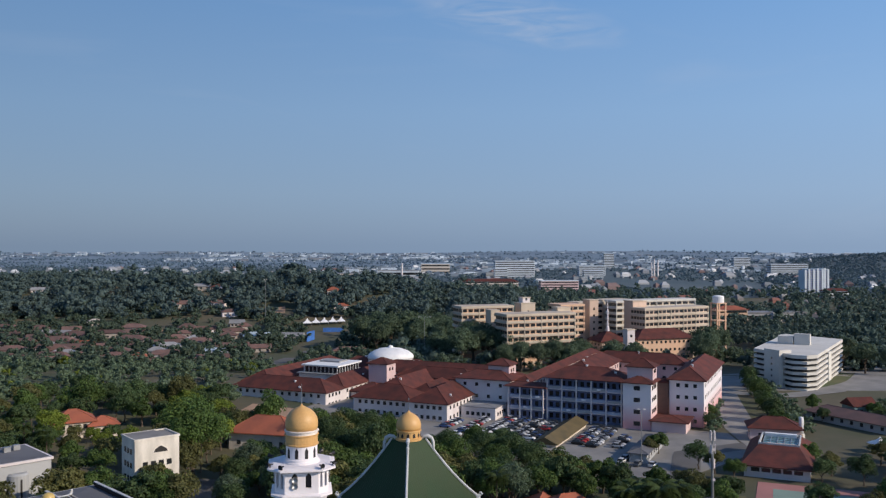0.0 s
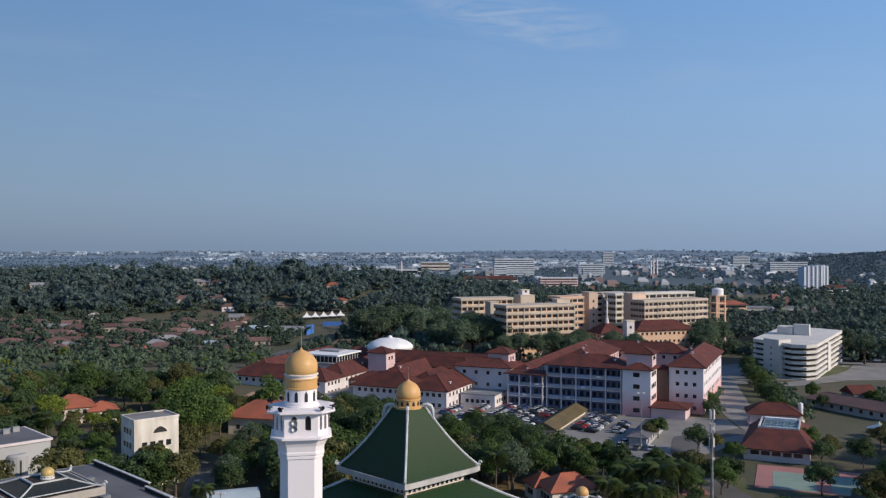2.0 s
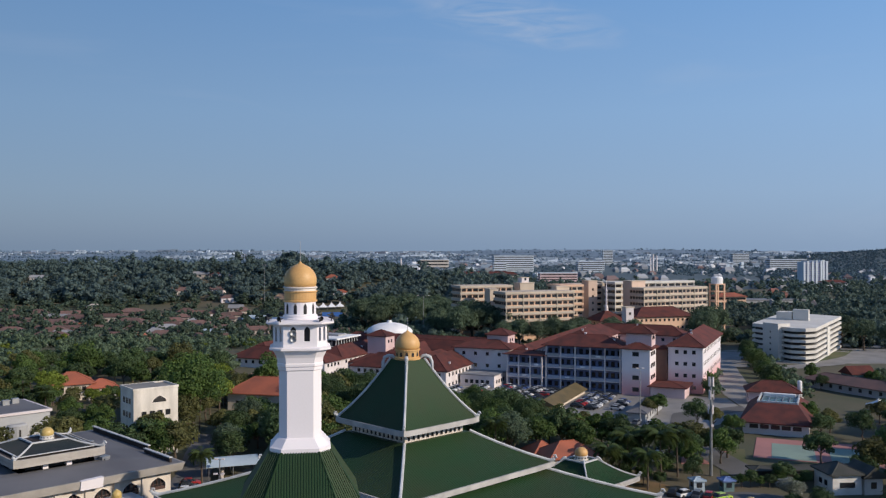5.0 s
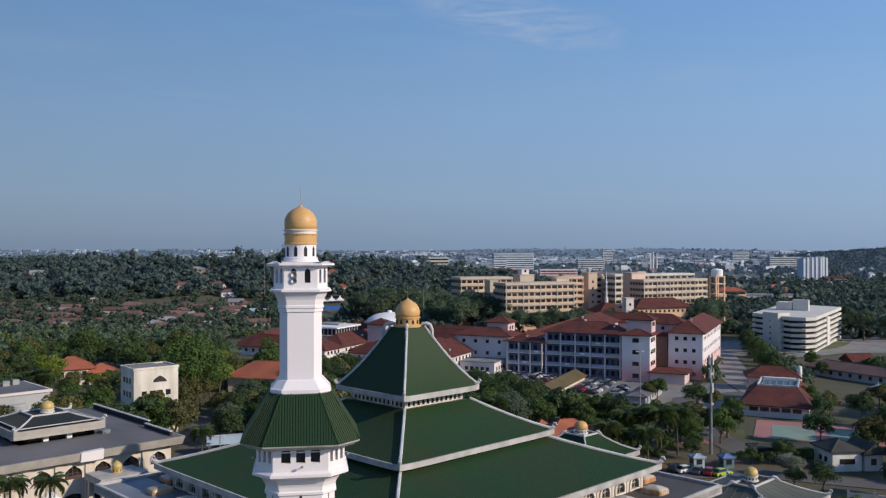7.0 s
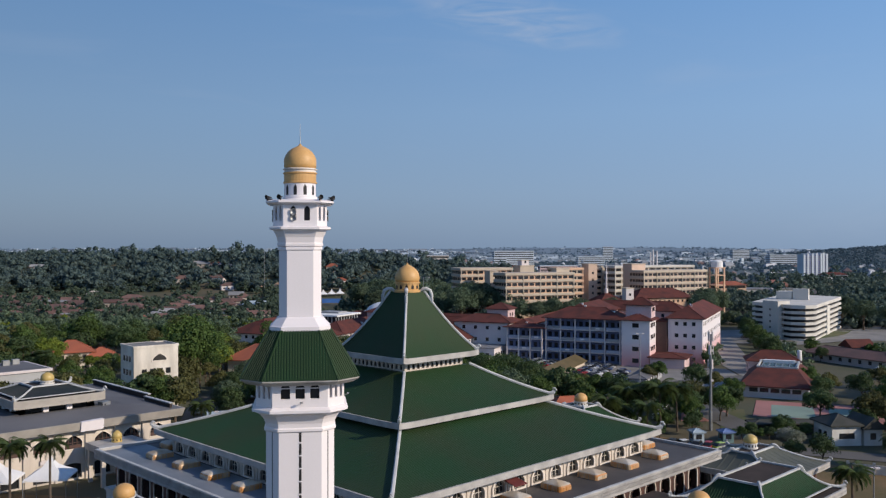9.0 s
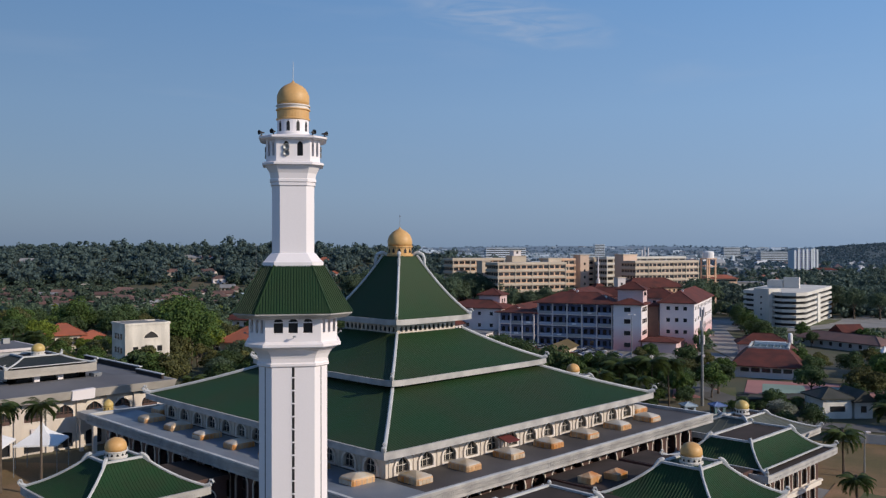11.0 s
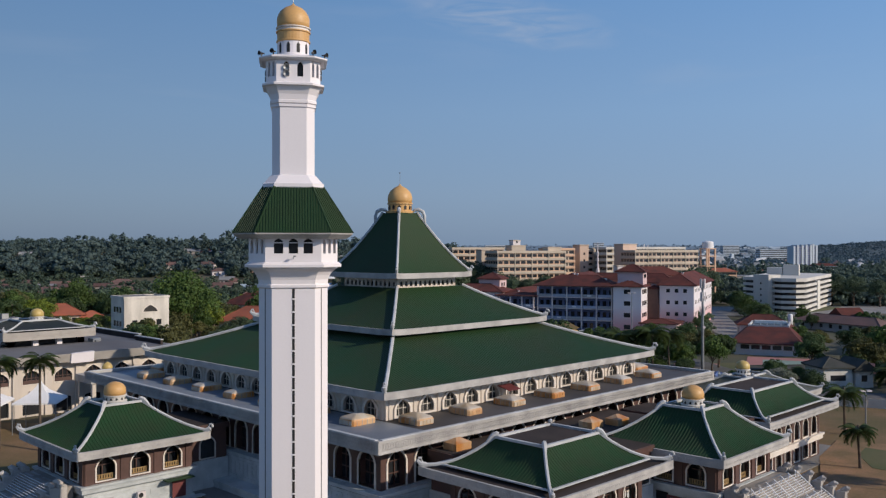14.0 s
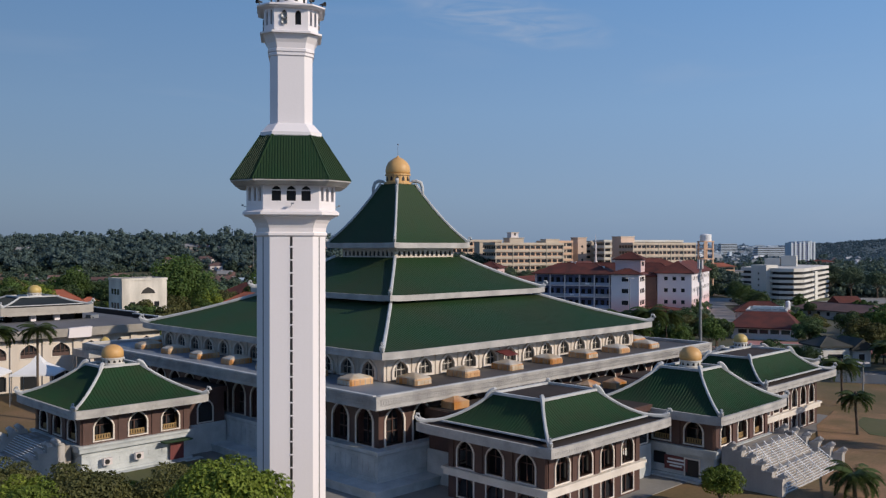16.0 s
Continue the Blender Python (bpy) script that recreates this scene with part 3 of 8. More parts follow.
        for z in (9.8, 10.94):
            lb.box(-32.45, -0.07, z, 32.45, 0, z + 0.09)
        part("carved_lattice", lb, FASCIA, band, kind="stuff")
    # arcade below the terrace
    wm = (frame_mesh(1.2, 5.6, 8.1, 9.35, 0.2, 0.10, FRAMEM), pane_mesh(1.2, 5.6, 8.1, 9.35, 0.9, GLASS), mullion_mesh(1.2, 5.6, 8.0, 9.2, 0.8, BROWN, 2, 2, 0.05))
    for k in range(4):
        part("arcade_wall", arch_wall(16, 3.75, 1.2, 5.5, 5.6, 8.1, 9.35, 9.9, 1.0, 30.2), BROWN, hall, at=side_pose(k, 30.2))
        put_windows(hall, k, 30.2, 16, 3.75, wm)
        bb = MB()
        q = 0 if k % 2 == 0 else 0.006
        prof = ((1.5, 1.0), (-2.0, 1.0), (-2.0, 2.2), (-2.15, 2.25), (-2.15, 2.5), (-0.1, 2.56), (-0.1, 2.8), (0.0, 2.84), (0.0, 5.2), (-0.2, 5.2), (-0.2, 5.55), (1.5, 5.55))
        bb.loft([[(sx * (31.2 - py - q), py, pz) for py, pz in prof] for sx in (-1, 1)])
        base = part("plinth", bb, PLINTH, hall, at=side_pose(k, 31.2))
        rb = MB()
        for i in range(24):
            x = -30 + i * 2.56
            rb.box(x, -0.05, 3.06, x + 1.9, 0, 3.14)
            rb.box(x, -0.05, 4.6, x + 1.9, 0, 4.72)
            rb.box(x, -0.05, 3.12, x + 0.12, 0, 4.6)
            rb.box(x + 1.78, -0.05, 3.12, x + 1.9, 0, 4.6)
            rb.box(x + 0.6, -0.07, 3.45, x + 1.3, 0, 3.55)
            rb.box(x + 0.6, -0.07, 4.15, x + 1.3, 0, 4.25)
            rb.box(x + 0.85, -0.07, 3.3, x + 1.05, 0, 4.4)
        for z in (3.0 - 0.16, 4.95):
            rb.box(-31, -0.12, z, 31, 0, z + 0.16)
        part("carved_relief", rb, PLINTH, base, kind="stuff")
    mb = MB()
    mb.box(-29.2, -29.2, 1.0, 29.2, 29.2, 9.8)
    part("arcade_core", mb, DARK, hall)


build_hall()


def dome(name, x, y, z, r, label, m=None, finial=True, windows=6, drum=0.9, squat=1.0, drum_m=None, tip=True):
    """A pointed onion dome on a drum with small arched openings."""
    m = m or GOLD
    root = thing(name, x, y, z, label, "dome", "domes of the mosque")
    dh = r * drum
    mb = MB()
    revolve(mb, [(r * 1.12, 0), (r * 1.12, 0.18 * r), (r * 0.98, 0.2 * r), (r * 0.98, dh), (r * 1.08, dh), (r * 1.08, dh + 0.12 * r)], 24)
    part("drum", mb, drum_m or m, root, smooth=False)
    mb = MB()
    prof = [(1.0, 0.12), (1.05, 0.35), (1.04, 0.6), (0.97, 0.85), (0.84, 1.08), (0.64, 1.28), (0.40, 1.44), (0.18, 1.55), (0.06, 1.66), (0.01, 1.74)]
    if not tip:
        prof = [(1.0, 0.12), (1.04, 0.38), (1.03, 0.62), (0.97, 0.85), (0.85, 1.05), (0.67, 1.22), (0.45, 1.34), (0.22, 1.41), (0.02, 1.44)]
    revolve(mb, [(r * a, dh + r * (0.12 + (b - 0.12) * squat)) for a, b in prof], 28)
    part("shell", mb, m, root, smooth=True)
    # openings are near-black plates, their inner shade painted on the drum
    for i in range(windows * 2):
        a = math.pi * (i + 0.5) / windows
        wb = MB()
        wb.prism([(-0.11 * r, 0.0), (0.11 * r, 0.0), (0.11 * r, 0.03), (-0.11 * r, 0.03)], 0.28 * r, dh - 0.22 * r)
        wb.add([(-0.11 * r, 0, dh - 0.22 * r), (0.11 * r, 0, dh - 0.22 * r), (0, 0, dh - 0.08 * r), (0, 0.03, dh - 0.08 * r)], [(0, 1, 2), (2, 1, 3), (0, 2, 3)])
        part("opening", wb, DARK, root, at=pose(0, 0, 0, 0, 0, math.degrees(a)) @ pose(0, -r * 0.995 - 0.01, 0))
    if finial:
        fb = MB()
        zt = dh + 1.7 * r
        fb.tube([(0, 0, zt), (0, 0, zt + 1.7)], [0.035, 0.02], 6)
        revolve(fb, [(0.02, zt + 1.55), (0.12, zt + 1.65), (0.02, zt + 1.78)], 8)
        part("finial", fb, METAL, root)
    return root


dome("roof_dome", 0, 0, 34.1, 1.72, "ochre pointed dome crowning the green tiered roof", windows=6, drum=0.75)


# ---- terrace skylights ----
def skylights():
    def one(x, y, k, label):
        ob = thing("skylight", x, y, 10.7, label, "skylight", "skylights on the terrace", rz=90 * k)
        mb = MB()
        def rect(p, q, z):
            e = 0.16 * p
            return [(-p + e, -q, z), (p - e, -q, z), (p, -q + e, z), (p, q - e, z), (p - e, q, z), (-p + e, q, z), (-p, q - e, z), (-p, -q + e, z)]
        mb = MB()
        mb.loft([rect(1.22, 1.6, 0), rect(1.22, 1.6, 0.5), rect(1.15, 1.53, 0.66)])
        part("curb", mb, AMBER, ob)
        mb = MB()
        mb.loft([rect(1.15, 1.53, 0.66), rect(1.05, 1.42, 0.76), rect(0.6, 0.8, 0.97), rect(0.1, 0.2, 1.12)])
        part("glazed_cap", mb, CLEAR, ob)
        for dx in (-0.78, -0.26, 0.26, 0.78):
            rb = MB()
            rb.box(dx - 0.22, -1.63, 0.06, dx + 0.22, -1.59, 0.5)
            part("pane", rb, CLEAR if (int(x) + int(y) + k) % 3 else AMBER, ob)
        rb = MB()
        for dy in (-1.05, -0.35, 0.35, 1.05):
            for sx in (-1, 1):
                rb.box(sx * 1.22 - 0.02, dy - 0.03, 0.02, sx * 1.22 + 0.02, dy + 0.03, 0.56)
        part("glazing_bar", rb, METAL, ob, kind="stuff")
        return ob
    for k in range(4):
        for i in range(7):
            s = -22.6 + i * 7.6
            x, y = side_xy(k, s, 27.15)
            one(x, y, k, "copper-amber glazed skylight box with rounded pale cap")


skylights()


# ---- corner pavilions ----
def pavilion(name, x, y, ax, ay, ze, tx, ty, zt, label, arches=3, lower="plain", gutter=0.0, dome_z=None, m=None, flat=None, rib=0.36, m_dome=None, wall_in=1.35, zf=4.9):
    """A two-storey pavilion: lower storey, ledge, upper storey with arched openings, swept green roof."""
    root = thing(name, x, y, 0, label, "pavilion", "green-roofed pavilions round the hall")
    pagoda_roof(root, ax, ay, ze + 0.1, tx, ty, zt, c=0.48, lift=0.08, m=m or GREEN2, rib=rib, ribh=0.05, fh=0.74, ridge=0.26, curl=0.6, flat=flat, gutter=gutter, dentil=True)
    wx, wy = ax - wall_in, ay - wall_in
    z1 = ze - 0.3
    for k in range(4):
        h, o = (wx, wy) if k % 2 == 0 else (wy, wx)
        n = arches if k % 2 == 0 else max(3, round(arches * wy / wx))
        B = 2 * h / n * 0.93
        w = min(0.98, B * 0.3)
        zb, zs, za = zf + (0.3 if lower == "plain" else 0.16), zf + 1.7, zf + 2.68
        part("upper_wall", arch_wall(n, B, w, zf, zb, zs, za, z1, 0.35, h), BROWN, root, at=side_pose(k, o))
        bal = MB()
        bal.box(-w, 0.3, zb, w, 0.36, zb + 0.1)
        bal.box(-w, 0.3, zb + 0.45, w, 0.36, zb + 0.55)
        for i in range(7):
            xx = -w + (i + 0.5) * 2 * w / 7
            bal.box(xx - 0.09, 0.28, zb, xx + 0.07, 0.34, zb + 0.5)
        meshes = [frame_mesh(w, zb, zs, za, 0.16, 0.09, FRAMEM), pane_mesh(w, zb, zs, za, 1.1, GLASS)]
        if lower == "plain":
            meshes += [mullion_mesh(w, zb, zs, za, 0.9, BROWN, 1, 1), bal.mesh("balustrade", WOOD)]
        else:
            meshes += [mullion_mesh(w, zb, zs, za, 0.5, BROWN, 2, 1, 0.035)]
        put_windows(root, k, o, n, B, meshes)
        for i in range(n + 1):
            s = max(min((i - n / 2) * B, h - 0.3), -h + 0.3)
            pb = MB()
            pb.box(-min(0.32, (B / 2 - w - 0.2)), -0.1, zf, min(0.32, (B / 2 - w - 0.2)), 0.02, z1)
            part("wall_panel", pb, BROWN, root, at=side_pose(k, o, s))
        lb = MB()
        e = 1 if k % 2 == 0 else -1
        lb.box(-h - 0.35 * e, -0.35, zf - 0.75, h + 0.35 * e, 0.35, zf - 0.25)
        lb.box(-h - 0.5 * e, -0.5, zf - 0.25, h + 0.5 * e, 0.5, zf)
        part("ledge", lb, FRAMEM if lower != "plain" else PLINTH, root, at=side_pose(k, o))
        if lower == "plain":
            wb = MB()
            wb.box(-h + (0 if e > 0 else 0.4), 0, 0.6, h - (0 if e > 0 else 0.4), 0.4, zf - 0.6)
            wb.box(-h - 0.25 * e, -0.25, 0.6, h + 0.25 * e, 0.25, 1.9)
            wall = part("lower_wall", wb, PLINTH, root, at=side_pose(k, o))
            ab = MB()
            ab.box(-h - 1.1 * e, -1.1, 0.6, h + 1.1 * e, -0.25 if e > 0 else 0.25, 1.72)
            part("apron", ab, PLINTH, root, at=side_pose(k, o))
            rb = MB()
            nn = int(h * 2 / 1.7)
            for i in range(nn):
                xx = -h + 0.5 + i * (2 * h - 1) / nn
                rb.box(xx, -0.05, 2.4, xx + 1.1, 0, 2.5)
                rb.box(xx, -0.05, 3.6, xx + 1.1, 0, 3.7)
                rb.box(xx + 0.35, -0.05, 2.8, xx + 0.75, 0, 3.25)
            part("carved_relief", rb, PLINTH, wall, kind="stuff")
        else:
            part("lower_wall", arch_wall(n, B, w, 1.0, 1.9, 3.0, 3.9, zf - 0.5, 0.35, h), BROWN, root, at=side_pose(k, o))
            put_windows(root, k, o, n, B, (frame_mesh(w, 1.9, 3.0, 3.9, 0.14, 0.08, FRAMEM, square=True), pane_mesh(w, 1.9, 3.0, 3.9, 0.3, GLASS, square=True), mullion_mesh(w, 1.9, 3.6, 3.85, 0.2, BROWN, 1, 1)))
    # solid core coloured as dark as the shaded rooms it replaces
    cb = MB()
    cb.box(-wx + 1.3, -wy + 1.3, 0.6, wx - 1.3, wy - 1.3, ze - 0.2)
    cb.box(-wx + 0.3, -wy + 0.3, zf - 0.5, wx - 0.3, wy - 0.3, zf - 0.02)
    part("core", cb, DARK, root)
    if dome_z is not None:
        dome("pavilion_dome", x, y, dome_z, 1.14, "ochre dome on a pavilion's flat roof top", m=m_dome, finial=False, windows=6, drum=0.62, squat=0.95, drum_m=WHITE2, tip=False)
    return root


pavilion("side_pavilion", -42.7, 0.2, 7.35, 7.35, 8.5, 2.1, 2.1, 12.0, "square pavilion with swept green tiled roof, brown arched walls, pale plinth", 3, dome_z=12.0)
pavilion("entrance_pavilion", 0.3, -46.6, 7.35, 7.2, 8.35, 2.3, 2.3, 12.0, "entrance pavilion with swept green tiled roof above a flight of steps", 3, dome_z=12.0)
pavilion("wing_pavilion", -19.8, -42.4, 9.3, 7.8, 8.35, 4.2, 2.9, 11.2, "two-storey wing with green mansard roof and brown panelled walls", 4, lower="glazed", flat=TERRD, gutter=1.5, wall_in=2.0, zf=4.5)
pavilion("wing_pavilion", 23.2, -42.6, 10.4, 6.9, 8.45, 5.9, 2.7, 11.2, "longer two-storey wing with green mansard roof and brown panelled walls", 6, lower="glazed", flat=TERRD, gutter=1.3, wall_in=1.7, zf=4.5)
pavilion("rear_wing_pavilion", 43.8, -31.8, 8.2, 8.4, 7.0, 3.6, 1.6, 9.2, "rear wing with weathered olive roof, brown panelled walls", 3, lower="glazed", m=OLIVE, flat=TERRD, zf=3.9, rib=1.3)
pavilion("side_pavilion", 42.7, 0.2, 7.35, 7.35, 8.75, 2.1, 2.1, 12.0, "square pavilion with swept green tiled roof behind the hall", 3, dome_z=12.0)
dome("pavilion_dome", 43.8, -31.4, 9.3, 1.02, "yellow dome on the rear wing's roof", m=YELLOW, finial=False, windows=6, drum=0.75, squat=0.95, drum_m=WHITE2, tip=False)


def link_blocks():
    """Flat-roofed links between the hall and its pavilions."""
    for x0, y0, x1, y1, label in ((-36.5, -4.5, -31.5, 4.9, "side link"), (-6, -40.5, 6, -32, "entrance link"), (-24.6, -34.5, -13, -31.5, "wing link"), (-12.6, -46.0, -7.2, -33.5, "gallery link"), (7.6, -47, 13.5, -33, "gallery link"), (31.5, -4.5, 36.5, 4.9, "side link")):
        mb = MB()
        mb.box(x0, y0, 4.9, x1, y1, 8.6)
        mb.box(x0 - 0.25, y0 - 0.25, 8.3, x1 + 0.25, y1 + 0.25, 8.9)
        ob = solid("link_block", mb, BROWN, "low brown flat-roofed " + label + " between mosque buildings", "building")
        rb = MB()
        rb.box(x0 - 0.1, y0 - 0.1, 8.9, x1 + 0.1, y1 + 0.1, 8.94)
        part("flat_roof", rb, TERRD, ob)
        rb = MB()
        rb.box(x0 - 0.15, y0 - 0.15, 0.8, x1 + 0.15, y1 + 0.15, 4.9)
        part("plinth", rb, PLINTH, ob)
        nw = max(1, int((x1 - x0) / 2.6))
        for i in range(nw):
            fr = part("window", frame_mesh(0.9, 5.1, 6.7, 7.6, 0.16, 0.08, FRAMEM), None, ob, at=pose(x0 + (i + 0.5) * (x1 - x0) / nw, y0 - 0.03, 0))
            part("pane", pane_mesh(0.9, 5.1, 6.7, 7.6, 0.0, GLASS), None, fr)
    for x, y in ((-22.6, -33.2), (-4.4, -36.6), (-1.0, -37.8)):
        ob = thing("skylight", x, y, 8.94, "amber pyramid skylight on a low flat roof", "skylight", "skylights on the links")
        mb = MB()
        mb.loft([[(-1.1, -0.9, 0), (1.1, -0.9, 0), (1.1, 0.9, 0), (-1.1, 0.9, 0)], [(-1.1, -0.9, 0.7), (1.1, -0.9, 0.7), (1.1, 0.9, 0.7), (-1.1, 0.9, 0.7)], [(-0.3, -0.05, 1.15), (0.3, -0.05, 1.15), (0.3, 0.05, 1.15), (-0.3, 0.05, 1.15)]])
        part("glazing", mb, AMBER, ob)


link_blocks()


# ---- minaret ----
def oct8(r, a=0.62):
    q = a * r
    return [(-q, -r), (q, -r), (r, -q), (r, q), (q, r), (-q, r), (-r, q), (-r, -q)]


def ring(r, z, a=0.62):
    return [(x, y, z) for x, y in oct8(r, a)]


def build_minaret():
    ZB = 0.8
    root = thing("minaret", -43.45, -34.45, 0, "tall white minaret with green skirt roof and ochre dome", "minaret", rz=-35.6)
    mb = MB()
    mb.loft([ring(2.72, ZB), ring(2.72, 26.0)])
    low = part("lower_shaft", mb, WHITE, root)
    for k in range(4):
        # slit window strip in the middle of each broad face, a dark joint down each corner face
        sb = MB()
        sb.box(-0.10, -0.012, 3.0, 0.10, 0.05, 25.9)
        slit = part("slit_window", sb, DARK, low, at=side_pose(k, 2.72))
        for i in range(22):
            bb = MB()
            bb.box(-0.12, -0.03, 0, 0.12, 0.0, 0.11)
            part("slit_bar", bb, WHITE, slit, at=pose(0, -0.01, 3.4 + i * 1.03))
        jb = MB()
        jb.box(-0.05, -0.012, ZB, 0.05, 0.05, 25.9)
        part("corner_joint", jb, SLATE, low, at=pose(0, 0, 0, 0, 0, 45 + 90 * k) @ pose(0, -0.81 * 2.72 * math.sqrt(2), 0))
    mb = MB()
    mb.loft([ring(2.72, 25.9), ring(2.86, 26.0), ring(2.86, 26.18), ring(2.74, 26.28), ring(2.78, 26.6), ring(2.92, 26.95), ring(3.12, 27.25), ring(3.38, 27.45), ring(3.5, 27.5), ring(3.52, 27.6),
             ring(3.8, 27.62), ring(3.8, 27.82), ring(3.58, 28.0), ring(3.45, 28.02)])
    part("corbel", mb, WHITE, root)
    # balcony storey with openings in all eight faces
    # near-black core gives the balcony openings their painted shade
    mb = MB()
    mb.loft([ring(2.98, 27.9), ring(2.98, 30.2)])
    part("balcony_core", mb, DARK, root)
    R = 3.5
    ch = 0.38 * R * math.sqrt(2) / 2
    for k in range(4):
        wall = part("balcony_wall", arch_wall(3, 1.15, 0.36, 27.95, 28.7, 29.58, 29.9, 30.2, 0.3, 0.62 * R), WHITE, root, at=side_pose(k, R))
        part("balcony_wall", arch_wall(3, 0.58, 0.15, 27.95, 28.7, 29.58, 29.84, 30.2, 0.3, ch), WHITE, root, at=pose(0, 0, 0, 0, 0, 45 + 90 * k) @ pose(0, -0.81 * R * math.sqrt(2), 0))
        for s_ in (-1.15, 0, 1.15):
            tb = MB()
            tb.box(-0.36, 0.06, 29.5, 0.36, 0.14, 29.58)
            part("transom", tb, WHITE, wall, at=pose(s_, 0, 0))
        # floodlight under the openings
        fb = MB()
        fb.tube([(0, -0.02, 28.3), (0.05, -0.4, 28.45)], 0.03, 5)
        fb.box(-0.02, -0.5, 28.42, 0.2, -0.34, 28.54)
        part("floodlight", fb, METAL, wall)
    # skirt roof
    mb = MB()
    mb.loft([ring(3.5, 29.92), ring(4.2, 29.86), ring(4.68, 30.2), ring(4.7, 30.3), ring(4.5, 30.34)])
    part("eave", mb, FASCIA, root)
    mb = MB()
    mb.loft([ring(4.68, 30.31), ring(2.4, 34.0)])
    roof = part("skirt_roof", mb, SKIRT, root)
    rb = MB()
    for k in range(8):
        if k % 2 == 0:
            half = lambda r: 0.62 * r
            off = lambda r: r
        else:
            half = lambda r: 0.38 * r * K
            off = lambda r: 0.81 * r * math.sqrt(2)
        m0 = pose(0, 0, 0, 0, 0, 45 * k)
        n = 27 if k % 2 == 0 else 11
        H = half(4.68)
        for i in range(n + 1):
            s = -H + 2 * H * i / n
            t = min(1.0, (H - abs(s)) / (H - half(2.4)))
            if t > 0.03:
                pts = [(s, -off(4.7 - 2.28 * q), 30.31 + 3.69 * q) for q in (0, t)]
                rb.tube([tuple(m0 @ Vector(p)) for p in pts], 0.07, 4)
    part("roof_ribs", rb, GREEN, roof, kind="stuff")
    for i in range(8):
        hb = MB()
        a, c_ = oct8(4.7)[i], oct8(2.42)[i]
        hb.tube([(*a, 30.34), (*c_, 34.03)], 0.075, 5)
        part("roof_hip", hb, GREEN, roof)
    # upper shaft
    mb = MB()
    mb.loft([ring(2.44, 33.95), ring(2.44, 34.28), ring(2.32, 34.36), ring(1.84, 34.95), ring(1.7, 35.02), ring(1.7, 40.6)])
    part("upper_shaft", mb, WHITE, root)
    mb = MB()
    mb.loft([ring(1.7, 40.45), ring(1.8, 40.5), ring(1.8, 40.7), ring(1.74, 40.74), ring(1.86, 40.8), ring(1.86, 41.0), ring(1.8, 41.05), ring(1.88, 41.5), ring(2.1, 41.95), ring(2.22, 42.12),
             ring(2.46, 42.15), ring(2.46, 42.3), ring(2.2, 42.4)])
    part("upper_corbel", mb, WHITE, root)
    mb = MB()
    mb.loft([ring(1.8, 42.2), ring(1.8, 44.2)])
    part("gallery_core", mb, DARK, root)
    R = 2.16
    ch = 0.38 * R * math.sqrt(2) / 2
    for k in range(4):
        w_ = part("gallery_wall", arch_wall(2, 1.1, 0.23, 42.3, 42.85, 43.75, 44.05, 44.22, 0.25, 0.62 * R), WHITE, root, at=side_pose(k, R))
        part("gallery_wall", arch_wall(2, 0.5, 0.13, 42.3, 42.85, 43.75, 44.05, 44.22, 0.25, ch), WHITE, root, at=pose(0, 0, 0, 0, 0, 45 + 90 * k) @ pose(0, -0.81 * R * math.sqrt(2), 0))
        # horn loudspeakers in one opening
        for z in (43.55, 43.05):
            lb = MB()
            lb.loft([[(r * math.cos(a), y, r * math.sin(a)) for a in [2 * math.pi * i / 12 for i in range(12)]] for r, y in ((0.06, 0.35), (0.09, 0.15), (0.24, -0.12), (0.27, -0.14), (0.22, -0.1), (0.05, 0.1))])
            part("loudspeaker", lb, METAL, w_, at=pose(-0.55, 0, z), smooth=True)
    mb = MB()
    mb.loft([ring(2.5, 44.16), ring(2.72, 44.28), ring(2.72, 44.4), ring(2.3, 44.54)])
    part("cap_slab", mb, WHITE, root)
    for i, (x, y) in enumerate(oct8(2.5)):
        lb = MB()
        lb.loft([[(r * math.cos(a), yy, r * math.sin(a)) for a in [2 * math.pi * j / 8 for j in range(8)]] for r, yy in ((0.05, 0.25), (0.08, 0), (0.2, -0.25), (0.06, -0.1))])
        lb.box(-0.04, -0.04, -0.25, 0.04, 0.04, 0)
        part("loudspeaker", lb, BLACK, root, at=pose(x, y, 44.72, 0, 0, math.degrees(math.atan2(y, x)) + 90))
    mb = MB()
    revolve(mb, [(1.5, 44.45), (1.5, 44.62), (1.4, 44.68), (1.4, 44.85), (1.29, 44.9), (1.29, 45.95)], 32)
    lan = part("lantern", mb, WHITE, root)
    for i in range(10):
        wb = MB()
        wb.box(-0.14, -0.02, 44.98, 0.14, 0.06, 45.62)
        wb.add([(-0.14, -0.02, 45.62), (0.14, -0.02, 45.62), (0, -0.02, 45.86), (0, 0.06, 45.86)], [(0, 1, 2), (2, 1, 3), (0, 2, 3)])
        part("lantern_opening", wb, DARK, lan, at=pose(0, 0, 0, 0, 0, 36 * i + 18) @ pose(0, -1.27, 0))
    mb = MB()
    revolve(mb, [(1.29, 45.93), (1.39, 45.97), (1.39, 46.07), (1.31, 46.1), (1.32, 46.72), (1.41, 46.76), (1.41, 46.85)], 32)
    part("dome_band", mb, GOLD, root)
    mb = MB()
    revolve(mb, [(1.3, 46.85), (1.3, 47.05), (1.41, 47.08), (1.41, 47.16), (1.3, 47.2)], 32)
    part("dome_collar", mb, FRAMEM, root)
    mb = MB()
